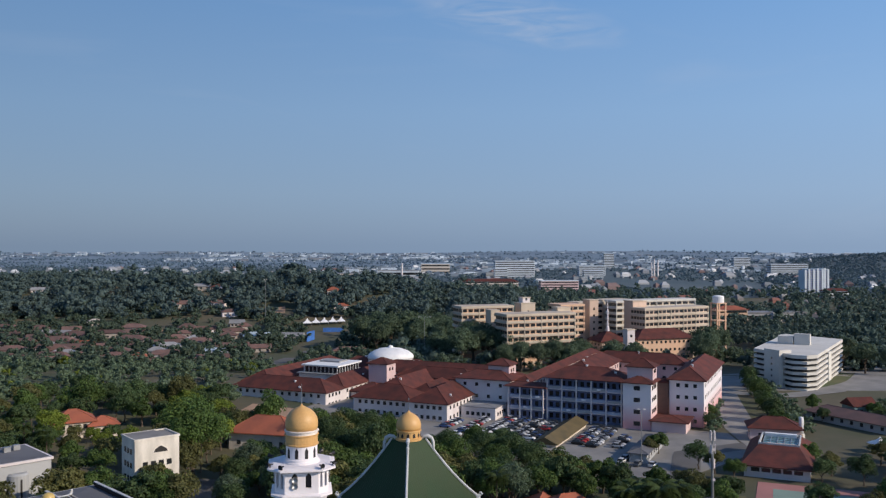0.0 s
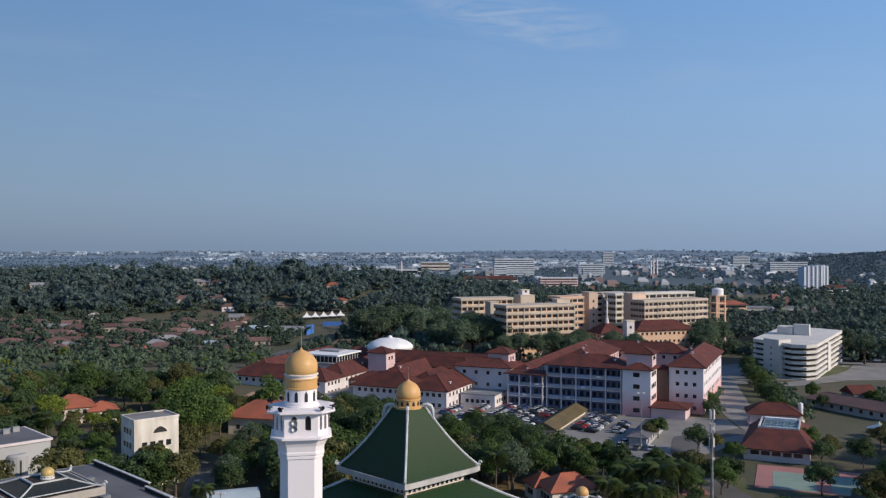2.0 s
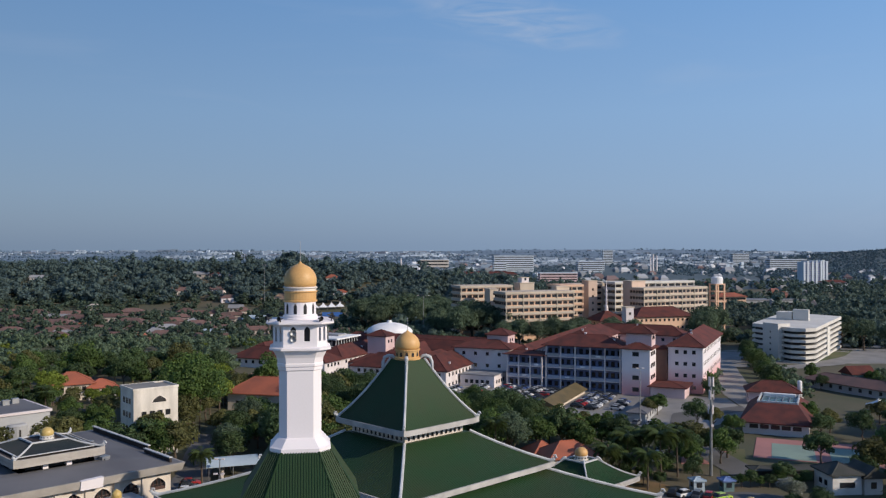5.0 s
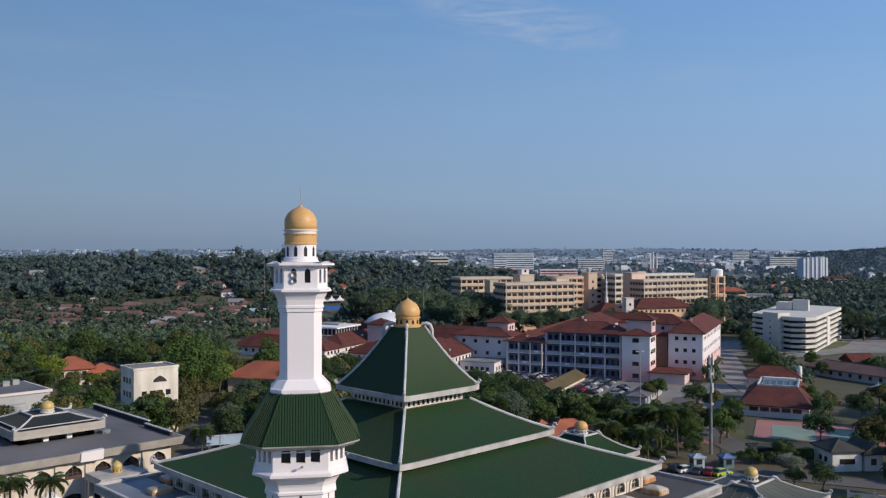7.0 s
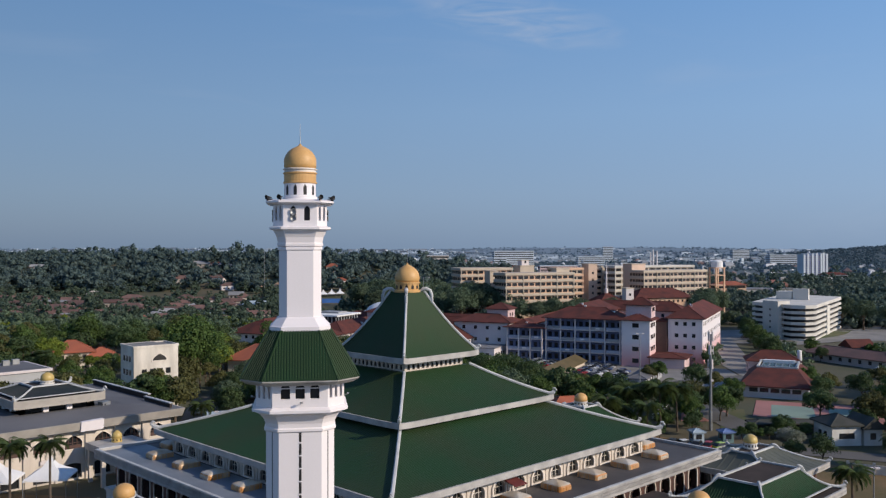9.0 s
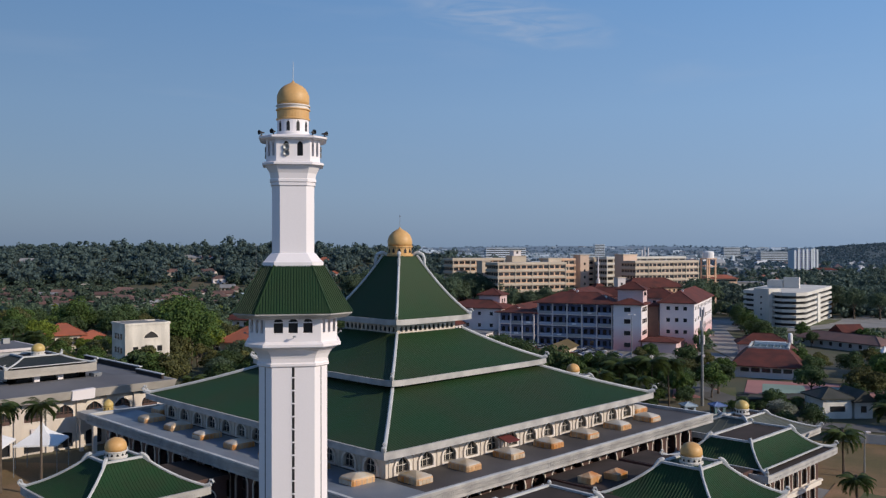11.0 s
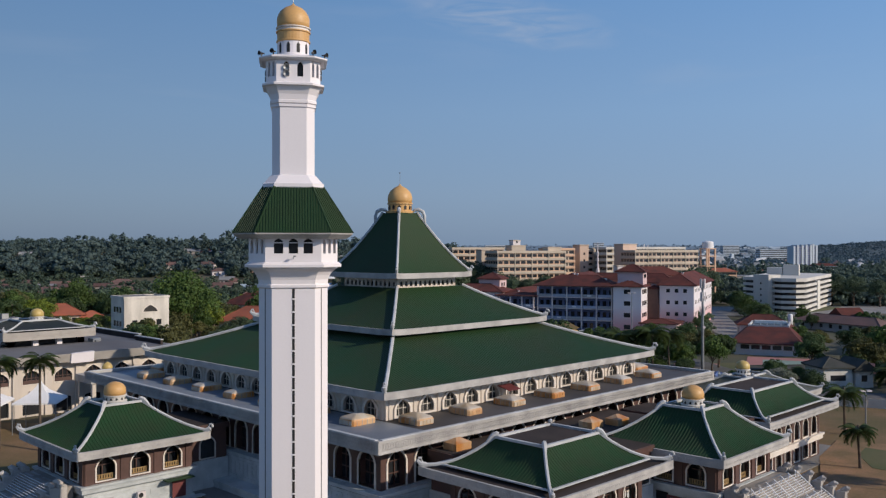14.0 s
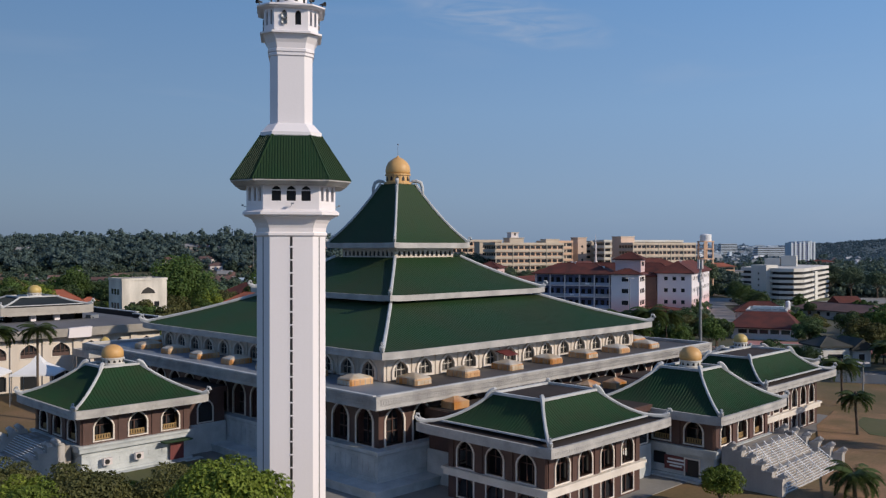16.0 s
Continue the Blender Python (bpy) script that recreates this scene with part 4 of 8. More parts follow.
    revolve(mb, [(1.29, 47.18), (1.33, 47.5), (1.33, 47.95), (1.22, 48.25), (1.03, 48.55), (0.75, 48.8), (0.4, 48.98), (0.15, 49.1), (0.03, 49.28)], 32)
    part("dome_shell", mb, GOLD, root, smooth=True)
    mb = MB()
    mb.tube([(0, 0, 49.2), (0, 0, 50.9)], [0.035, 0.015], 6)
    part("finial", mb, METAL, root)
    mb = MB()
    mb.loft([ring(3.3, 0.6), ring(3.3, 1.9), ring(3.1, 2.0)])
    part("footing", mb, PLINTH, root)


build_minaret()


# ---- ground ----
def build_ground():
    rng = random.Random(3)
    ds = [-60, -30, 0, 20, 40, 60, 80, 100, 120, 140, 160, 180, 200, 230, 260, 300, 340, 380, 420, 460, 500, 560, 640, 720, 800, 880, 960, 1040, 1140, 1260, 1400, 1600, 1800, 2000, 2200, 2400, 2600, 2800, 3100, 3500, 4000, 4500, 4900]
    us = [i / 40 for i in range(-40, 41)]
    vs, fs = [], []
    for d in ds:
        for u in us:
            r = u * max(160, 0.75 * d + 60)
            x, y = V(r, d)
            vs.append((x, y, gz(x, y)))
    n = len(us)
    for j in range(len(ds) - 1):
        for i in range(n - 1):
            fs.append((j * n + i, j * n + i + 1, (j + 1) * n + i + 1, (j + 1) * n + i))
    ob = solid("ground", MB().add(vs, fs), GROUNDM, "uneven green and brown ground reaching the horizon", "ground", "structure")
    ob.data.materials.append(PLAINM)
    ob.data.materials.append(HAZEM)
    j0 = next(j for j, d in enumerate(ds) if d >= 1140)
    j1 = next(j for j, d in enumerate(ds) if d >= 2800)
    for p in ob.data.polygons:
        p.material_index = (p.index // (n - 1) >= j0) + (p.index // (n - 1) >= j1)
    return ob


# far plain colours have the haze painted in, stronger towards the horizon
HAZEM = mat("haze_blue_horizon_plain", (0.135, 0.195, 0.255), (0.17, 0.23, 0.29), 0.004, 0.95, 0.1, fine=0.04)
PLAINM = mat("haze_tinted_far_plain", (0.060, 0.094, 0.112), (0.085, 0.115, 0.130), 0.004, 0.95, 0.2, fine=0.05)
GROUNDM = mat("mixed_ground", (0.055, 0.066, 0.032), (0.120, 0.096, 0.060), 0.02, 0.95, 0.3, fine=0.25)
build_ground()


def sheet(name, poly, dz, m, label, category="pavement", kind="structure"):
    """A flat patch laid on the ground: poly in (right, ahead), cut into a grid so that it follows the slope."""
    cx = sum(p[0] for p in poly) / len(poly)
    cy = sum(p[1] for p in poly) / len(poly)
    vs, fs = [], []
    n = 5
    m_ = len(poly)
    ring_pts = []
    for i in range(m_):
        a, b = poly[i], poly[(i + 1) % m_]
        for q in range(6):
            ring_pts.append((a[0] + (b[0] - a[0]) * q / 6, a[1] + (b[1] - a[1]) * q / 6))
    L = len(ring_pts)
    for j in range(n + 1):
        t = j / n
        for (r, d) in ring_pts:
            x, y = V(cx + (r - cx) * (1 - t * 0.98), cy + (d - cy) * (1 - t * 0.98))
            vs.append((x, y, gz(x, y) + dz))
    for j in range(n):
        for i in range(L):
            k = (i + 1) % L
            fs.append((j * L + i, j * L + k, (j + 1) * L + k, (j + 1) * L + i))
    fs.append(tuple(range(n * L, (n + 1) * L)))
    vs2 = [(x, y, z - dz - 0.2) for x, y, z in vs[:L]]
    o = len(vs)
    fs += [(i, o + i, o + (i + 1) % L, (i + 1) % L) for i in range(L)]
    return solid(name, MB().add(vs + vs2, fs), m, label, category, kind)


def R4(x0, y0, x1, y1):
    return [rd(x0, y0), rd(x1, y0), rd(x1, y1), rd(x0, y1)]


sheet("lawn", R4(-70, -75, 75, 60), 0.02, SOIL, "dry brown lawn round the mosque", "lawn")
sheet("pavement", R4(-36, -50, 38, 37), 0.10, PAVE, "grey paved apron round the mosque")
sheet("road", [(-57, 168), (-46, 168), (-50.5, 186), (-55, 206), (-58, 226), (-65, 226), (-62, 206), (-58, 186)], 0.09, ASPH, "grey asphalt lane beside the annex hall", "road")


# ---- buildings round the mosque ----
def spot(r, d, rot=0.0, z=None):
    """Pose at (right, ahead), on the ground; rot turns the front, 0 facing back along the camera's line."""
    x, y = V(r, d)
    return x, y, (gz(x, y) if z is None else z), -45 + rot


WIN = {}


def win_mesh(w, h, m):
    key = (round(w, 2), round(h, 2), m.name)
    if key not in WIN:
        mb = MB()
        mb.box(-w / 2, -0.04, 0, w / 2, 0.06, h)
        WIN[key] = mb.mesh("window", m)
    return WIN[key]


def sill_mesh(w, m):
    key = ("sill", round(w, 2), m.name)
    if key not in WIN:
        mb = MB()
        mb.box(-w / 2 - 0.12, -0.16, -0.14, w / 2 + 0.12, 0.02, 0)
        WIN[key] = mb.mesh("sill", m)
    return WIN[key]


def windows_on(root, L, z0, storeys, sh, n, w, h, k=0, off=None, m=None, sill=None, margin=1.5):
    for j in range(storeys):
        for i in range(n):
            s = -L / 2 + margin + (i + 0.5) * (L - 2 * margin) / n
            ob = part("window", win_mesh(w, h, m or GLASS), None, root, at=side_pose(k, off, s, z0 + j * sh))
            if sill:
                part("sill", sill_mesh(w, sill), None, ob)


def hip_roof(L, W, ze, rise, over, thick=0.25, gable=False):
    mb = MB()
    a, b = L / 2 + over, W / 2 + over
    if a >= b:
        ridge = [(-(a - (0 if gable else b)), 0), (a - (0 if gable else b), 0)]
        e = [(-a, -b), (a, -b), (a, b), (-a, b)]
        vs = [(x, y, ze) for x, y in e] + [(x, y, ze + rise) for x, y in ridge] + [(x, y, ze - thick) for x, y in e]
        mb.add(vs, [(0, 1, 5, 4), (2, 3, 4, 5), (1, 2, 5), (3, 0, 4), (6, 7, 1, 0), (7, 8, 2, 1), (8, 9, 3, 2), (9, 6, 0, 3), (9, 8, 7, 6)])
    else:
        ridge = [(0, -(b - (0 if gable else a))), (0, b - (0 if gable else a))]
        e = [(-a, -b), (a, -b), (a, b), (-a, b)]
        vs = [(x, y, ze) for x, y in e] + [(x, y, ze + rise) for x, y in ridge] + [(x, y, ze - thick) for x, y in e]
        mb.add(vs, [(0, 1, 4), (1, 2, 5, 4), (2, 3, 5), (3, 0, 4, 5), (6, 7, 1, 0), (7, 8, 2, 1), (8, 9, 3, 2), (9, 6, 0, 3), (9, 8, 7, 6)])
    return mb


def ridge_caps(L, W, ze, rise, over, r=0.12):
    mb = MB()
    a, b = L / 2 + over, W / 2 + over
    q = abs(a - b)
    r0, r1 = (((-q, 0), (q, 0)) if a >= b else ((0, -q), (0, q)))
    mb.tube([(*r0, ze + rise), (*r1, ze + rise)] if q > 0.1 else [(0, 0, ze + rise - 0.1), (0.2, 0, ze + rise)], r, 5)
    for x, y in ((-a, -b), (a, -b), (a, b), (-a, b)):
        e = (r0 if (x < 0 if a >= b else y < 0) else r1)
        mb.tube([(x, y, ze), (*e, ze + rise)], r, 5)
    return mb


def hip_house(name, r, d, L, W, h, rot, rise, label, roofm=None, wallm=None, over=0.8, storeys=1, nf=4, ns=3, base=0.0, cat="house", group="", z=None, win=(1.2, 1.3), caps=True, gable=False, faces=(0, 1, 3)):
    x, y, z0, rz = spot(r, d, rot, z)
    root = thing(name, x, y, z0, label, cat, group, rz)
    mb = MB()
    mb.box(-L / 2, -W / 2, -1.5, L / 2, W / 2, h)
    part("wall", mb, wallm or PALEWALL, root)
    roof = part("roof", hip_roof(L, W, h, rise, over, gable=gable), roofm or REDROOF, root)
    if caps and not gable:
        part("ridge_cap", ridge_caps(L, W, h, rise, over), roofm or REDROOF, roof)
    sh = h / storeys
    zb = base + sh * 0.35
    for k, LL, off, n in ((0, L, W / 2, nf), (1, W, L / 2, ns), (3, W, L / 2, ns)):
        if n and k in faces:
            windows_on(root, LL, zb, storeys, sh, n, min(win[0], LL / n * 0.6), min(win[1], sh * 0.5), k, off, sill=wallm or PALEWALL)
    return root


# -- hospital: local axes along (a) and behind (b) its street front
def H(a, b):
    return 60.4 + a * 0.915 + b * 0.403, 302.7 - a * 0.403 + b * 0.915


HROT = -23.8
HG = "pink and red-roofed hospital wings"


def wing(a0, a1, b0, b1, h, rise, storeys, nf, ns, label, roofm=None, wallm=None, z=-0.5, win=(1.2, 1.3), name="hospital_wing", over=1.0):
    r, d = H((a0 + a1) / 2, (b0 + b1) / 2)
    root = hip_house(name, r, d, a1 - a0, b1 - b0, h - z, HROT, rise, label, roofm or REDROOF, wallm or PINK, over, storeys, nf, ns, cat="building", group=HG, z=z, win=win, faces=(0, 1))
    if rise > 3:
        roof_vents(root, a1 - a0, b1 - b0, h - z, rise, over, int((a1 - a0) * (b1 - b0) / 260))
    return root


def roof_vents(root, L, W, ze, rise, over, n):
    """Small pale vents standing on the slopes of a hip roof."""
    rng = random.Random(int(L * 10 + W))
    a, b = L / 2 + over, W / 2 + over
    for i in range(n):
        px_, py_ = rng.uniform(-0.8, 0.8) * a, rng.uniform(-0.8, 0.8) * b
        t = min(a - abs(px_), b - abs(py_)) / min(a, b)
        vb = MB()
        vb.box(-0.28, -0.28, -0.5, 0.28, 0.28, 0.45)
        vb.box(-0.4, -0.4, 0.45, 0.4, 0.4, 0.6)
        part("roof_vent", vb, TENT, root, at=pose(px_, py_, ze + rise * t))


def ward_block(a0, a1, b0, b1, h, floors, rise, bays, label, roofm=None):
    """A ward front: slabs, parapets, columns and a recessed blue-grey wall behind open galleries."""
    r, d = H((a0 + a1) / 2, (b0 + b1) / 2)
    x, y, z, rz = spot(r, d, HROT, -0.5)
    root = thing("hospital_ward", x, y, z, label, "building", HG, rz)
    L, W = a1 - a0, b1 - b0
    sh = h / floors
    mb = MB()
    mb.box(-L / 2, -W / 2 + 2.4, -1, L / 2, W / 2, h - 0.1)
    part("wall", mb, BLUEW, root)
    for j in range(floors + 1):
        zf = j * sh
        mb = MB()
        mb.box(-L / 2, -W / 2, zf - 0.3, L / 2, W / 2 - 0.1, zf + 0.05)
        slab = part("floor_slab", mb, PALEWALL, root)
        if 0 < j < floors:
            for i in range(bays):
                pb = MB()
                q = L / bays / 2 - 0.3
                pb.box(-q, -0.1, 0, q, 0.05, 0.95)
                part("gallery_parapet", pb, BLUEWHITE if (i + j) % 3 else GREYW, slab, at=pose(-L / 2 + (i + 0.5) * L / bays, -W / 2, zf + 0.05))
                if (i * 3 + j) % 4 == 0:
                    ab = MB()
                    ab.box(-0.7, -0.35, 0.25, 0.7, -0.1, 0.8)
                    part("air_conditioner", ab, TENT, slab, at=pose(-L / 2 + (i + 0.5) * L / bays, -W / 2, zf + 0.05))
    for i in range(bays + 1):
        cb = MB()
        cb.box(-0.22, -0.25, 0, 0.22, 0.3, h - 0.3)
        part("column", cb, PALEWALL, root, at=pose(-L / 2 + 0.35 + i * (L - 0.7) / bays, -W / 2, 0))
    for j in range(floors):
        n = int(L / 2.2)
        for i in range(n):
            part("window", win_mesh(1.3, 1.7, GLASS), None, root, at=side_pose(0, W / 2 - 2.4, -L / 2 + (i + 0.5) * L / n, j * sh + 0.95))
    roof = part("roof", hip_roof(L, W, h + 0.1, rise, 1.2), roofm or REDROOF, root)
    part("ridge_cap", ridge_caps(L, W, h + 0.1, rise, 1.2), REDROOF, roof)
    roof_vents(root, L, W, h + 0.1, rise, 1.2, int(L / 8))


ward_block(-26.8, 0.6, -1.0, 13.0, 15.8, 4, 3.6, 5, "four-storey ward with open blue-grey galleries under a red hip roof")
ward_block(-41.2, -27.4, -2.2, 8.0, 12.0, 3, 0.9, 3, "three-storey ward with open galleries and low dark roof")
wing(-26.0, -13.4, 13.4, 57, 15.2, 3.9, 4, 0, 10, "long cross ward running back with red hip roof")
wing(-26.0, 13, 57.3, 69, 14.6, 3.6, 4, 8, 3, "rear ward with dark red hip roof")
wing(-64, -42, 3, 16, 12.5, 2.6, 3, 4, 3, "white three-storey wing with red hip roof", wallm=PALEWALL)
wing(1.2, 10.8, -3.0, 8.4, 15.6, 2.0, 4, 1, 3, "pink stair tower block with red hip roof", wallm=FADEPINK, win=(2.2, 1.5))
wing(1.8, 10.6, 1.2, 8.6, 20.6, 2.4, 6, 0, 3, "pink turret with pyramid red roof above the ward", over=0.9)
wing(14.9, 26.6, 9.2, 62, 15.8, 3.9, 4, 3, 12, "pink end block of the hospital with long red hip roof", wallm=FADEPINK, win=(1.2, 1.3))
wing(10.6, 14.6, 8.6, 16, 14.5, 1.0, 4, 0, 0, "recessed dark brown link between two pink blocks", wallm=BROWN, over=0.2)
wing(11.2, 22.5, -4, 7.6, 3.4, 1.2, 1, 0, 0, "low red-roofed entrance porch", wallm=PINK, name="entrance_porch")
wing(-56.2, -43, -10, 2.6, 4.4, 0.2, 1, 5, 4, "single-storey flat-roofed white annex", roofm=GREYROOF, wallm=PALEWALL, over=0.3)
wing(-53.4, -45, 10, 18, 17.0, 2.2, 4, 0, 2, "pink turret with pyramid red roof", over=0.8)
wing(-41.2, -36.6, 8.6, 112, 11.6, 1.8, 3, 0, 26, "very long narrow gallery wing running back with red roof", wallm=PALEWALL)
wing(-153, -110, -16, -3, 6.2, 4.2, 2, 12, 4, "long low white front wing with red hip roof", wallm=PALEWALL)
wing(-123, -110.2, -2.6, 44, 6.2, 4.2, 2, 0, 12, "low white side wing with red hip roof", wallm=PALEWALL)
wing(-158, -146, -2.6, 62, 6.2, 4.0, 2, 0, 12, "low white court wing with red hip roof", wallm=PALEWALL)
wing(-145, -100, 52, 65, 6.4, 4.0, 2, 12, 4, "long low rear wing with red hip roof", wallm=PALEWALL)
wing(-96, -72.4, -19, -4.6, 6.3, 4.4, 2, 8, 4, "low white wing with broad red hip roof", wallm=PALEWALL)
wing(-71.8, -57, -21, 10.4, 6.6, 4.6, 2, 5, 9, "white gable wing with red hip roof", wallm=PALEWALL)
wing(-96, -82, -4.4, 36, 6.5, 4.4, 2, 0, 8, "low white cross wing with red hip roof", wallm=PALEWALL)
wing(-109.8, -96.4, 3, 15, 4.2, 3.0, 1, 3, 3, "low red-roofed link between two wings", wallm=PALEWALL)
wing(-81.6, -72.4, 0, 24, 5.8, 3.4, 2, 3, 3, "small inner wing with red hip roof", wallm=PALEWALL)
wing(-109.5, -101, 17, 25, 13.6, 2.2, 3, 0, 2, "pink turret with pyramid red roof", over=0.8)
wing(-100, -66, 25, 37, 8.0, 3.6, 2, 6, 3, "rear wing with dark red hip roof", wallm=PINK)
wing(-64, -44, 22, 36, 8.8, 3.8, 2, 6, 3, "rear service wing with dark red hip roof", wallm=PINK)


def lantern_hall():
    r, d = H(-133, 26)
    x, y, z, rz = spot(r, d, HROT, -0.5)
    root = thing("hospital_hall", x, y, z, "white hall with glazed clerestory and pale flat roof", "building", HG, rz)
    mb = MB()
    mb.box(-9.5, -11, -0.5, 9.5, 11, 8.2)
    part("wall", mb, PALEWALL, root)
    for x0, y0, x1, y1, z0, z1, m, nm in ((-10.2, -11.8, 10.2, 11.8, 8.2, 8.7, GREYROOF, "lower_roof"), (-8.2, -8.6, 8.2, 9.6, 8.7, 11.4, GLASS, "clerestory"), (-9.2, -9.8, 9.2, 10.6, 11.4, 12.0, TENT, "upper_roof"), (-6, 0, 4, 7, 12.0, 12.7, GREYROOF, "roof_hatch")):
        b_ = MB()
        b_.box(x0, y0, z0, x1, y1, z1)
        part(nm, b_, m, root)
    for i in range(9):
        for k, off, LL in ((0, 8.62, 16), (1, 8.22, 18), (3, 8.22, 18)):
            b_ = MB()
            b_.box(-0.12, -0.1, 8.7, 0.12, 0.1, 11.4)
            part("mullion", b_, PALEWALL, root, at=side_pose(k, off, -LL / 2 + LL * i / 8, 0))


lantern_hall()
wing(-118, -58, 38, 52, 7.5, 4.2, 2, 12, 4, "long low rear wing with dark red roof", wallm=PINK)


def white_dome():
    x, y, z, rz = spot(-26.4, 402)
    root = thing("domed_hall", x, y, z, "round hall with a low white dome roof", "building", "", rz)
    mb = MB()
    revolve(mb, [(10.3, -1), (10.3, 10.6)], 32)
    part("wall", mb, PALEWALL, root)
    mb = MB()
    revolve(mb, [(10.7, 10.1), (10.7, 11.2), (9.6, 12.4), (7.8, 13.5), (5.3, 14.4), (2.1, 14.9), (1.1, 14.95), (1.1, 15.7), (0.1, 16.0)], 32)
    part("roof", mb, TENT, root, smooth=True)


white_dome()


# -- cream and orange hospital blocks further back
def slab_block(name, r, d, L, W, zt, rot, floors, label, wallm, bandm, n=14, z=None, group="cream banded blocks", sides=5):
    x, y, z0, rz = spot(r, d, rot, z)
    root = thing(name, x, y, z0, label, "building", group, rz)
    h = zt - z0
    mb = MB()
    mb.box(-L / 2, -W / 2, -2, L / 2, W / 2, h)
    part("wall", mb, wallm, root)
    sh = h / floors
    for j in range(floors + 1):
        bb = MB()
        o = 0.55
        z1 = j * sh if j else 0.1
        bb.box(-L / 2 - o, -W / 2 - o, z1 - 0.3, L / 2 + o, W / 2 + o, z1 + 0.95)
        part("band", bb, bandm, root)
    for j in range(2, floors):
        for k, LL, off, nn in ((0, L, W / 2, n), (3, W, L / 2, sides)):
            for i in range(nn):
                s = -LL / 2 + (i + 0.5) * LL / nn
                part("window", win_mesh(LL / nn * 0.78, sh * 0.44, GLASS), None, root, at=side_pose(k, off, s, j * sh + sh * 0.36))
    for i in range(max(2, n // 3) + 1):
        cb = MB()
        cb.box(-0.2, -0.62, 0, 0.2, 0.0, h)
        part("column", cb, bandm, root, at=pose(-L / 2 + i * L / max(2, n // 3), -W / 2, 0))
    rb = MB()
    rb.box(-L / 2 - 0.5, -W / 2 - 0.5, h + 0.75, L / 2 + 0.5, W / 2 + 0.5, h + 0.85)
    part("flat_roof", rb, CONC, root)
    return root


def core(r, d, L, W, z0, z1, rot, m, label="roof stair tower"):
    x, y, _, rz = spot(r, d, rot, 0)
    root = thing("stair_tower", x, y, z0, label, "building", "stair towers", rz)
    mb = MB()
    mb.box(-L / 2, -W / 2, 0, L / 2, W / 2, z1 - z0)
    part("wall", mb, m, root)
    mb = MB()
    mb.box(-L / 2 - 0.3, -W / 2 - 0.3, z1 - z0, L / 2 + 0.3, W / 2 + 0.3, z1 - z0 + 0.4)
    part("roof", mb, BANDS, root)
    for j in range(max(1, int((z1 - z0) / 4))):
        part("window", win_mesh(1.2, 1.4, GLASS), None, root, at=side_pose(0, W / 2, 0, 1.2 + 4 * j))


def slab_front(r0, d0, r1, d1, W, zt, floors, label, wallm, bandm, n):
    """A banded block given by the two ends of its front."""
    L = math.hypot(r1 - r0, d1 - d0)
    u, v = (r1 - r0) / L, (d1 - d0) / L
    return slab_block("hospital_block", (r0 + r1) / 2 - v * W / 2, (d0 + d1) / 2 + u * W / 2, L, W, zt, math.degrees(math.atan2(v, u)), floors, label, wallm, bandm, n)


slab_front(30.8, 451, 68, 466.2, 13.5, 26.0, 8, "orange-cream hospital block with long balcony bands", ORWALL, BANDS, 12)
slab_front(8, 483.5, 37, 494, 14, 27.8, 9, "cream hospital block with balcony bands", ORWALL, BANDS, 9)
slab_front(66, 506, 80, 512, 14, 27.4, 9, "cream rear hospital block with bands", BANDS, ORWALL, 4)
slab_front(81, 538, 97, 545, 12, 26.6, 9, "shaded cream hospital link block", ORWALL, BANDS, 5)
slab_front(103, 560, 119, 567, 12, 27.0, 9, "shaded cream hospital link block", ORWALL, BANDS, 5)
slab_front(111.5, 492, 153.5, 514.5, 12, 26.2, 9, "peach hospital block with many window bands", PEACH, BANDS, 15)
slab_front(103, 532, 158, 557, 11, 28.0, 9, "long pale rear hospital block", BANDS, CONC, 12)
core(24.6, 477, 5, 7, -5, 27.2, 22, BANDS, "cream stair tower beside a banded block")
core(44.5, 500, 9, 8, -5, 29.6, 22, BANDS, "cream stair tower rising above a banded block")
core(44.2, 501, 4.6, 5, 30.0, 32.6, 22, PALEWALL, "small pale roof room on a stair tower")
core(62.5, 478, 8, 6, 20, 28.6, 22, BANDS, "pale roof room on a banded block")
core(86, 524, 6, 8, -5, 30.0, 22, PEACH, "tall cream stair tower with dark top")
core(99.6, 553, 7.6, 8, -5, 28.0, 22, BANDS, "tall plain cream stair tower")
core(109.5, 508, 10, 8, -5, 30.4, 27, PEACH, "dark-topped stair tower at the end of a banded block")
core(94.2, 452, 4.4, 4.4, -2, 19.0, 18, PALEWALL, "slim white stair tower beside the clinic")
hip_house("clinic", 112.4, 464, 33, 14, 16.0, 18.4, 4.6, "tall clinic with dark red hip roof and pale balustrades", REDROOF, ORWALL, 1.2, 4, 11, 4, cat="building", z=-2)


def spire_hall():
    root = hip_house("spire_hall", 90, 490, 15, 15, 11.5, 18, 5.6, "hall with pointed dark red roof and slim white spire", REDROOF, PEACH, 1.2, 3, 4, 3, cat="building", z=-2)
    mb = MB()
    revolve(mb, [(1.1, 16.5), (0.9, 19), (0.55, 19.4), (0.45, 27), (0.7, 27.4), (0.3, 29), (0.05, 34)], 10)
    part("spire", mb, PALEWALL, root)


spire_hall()


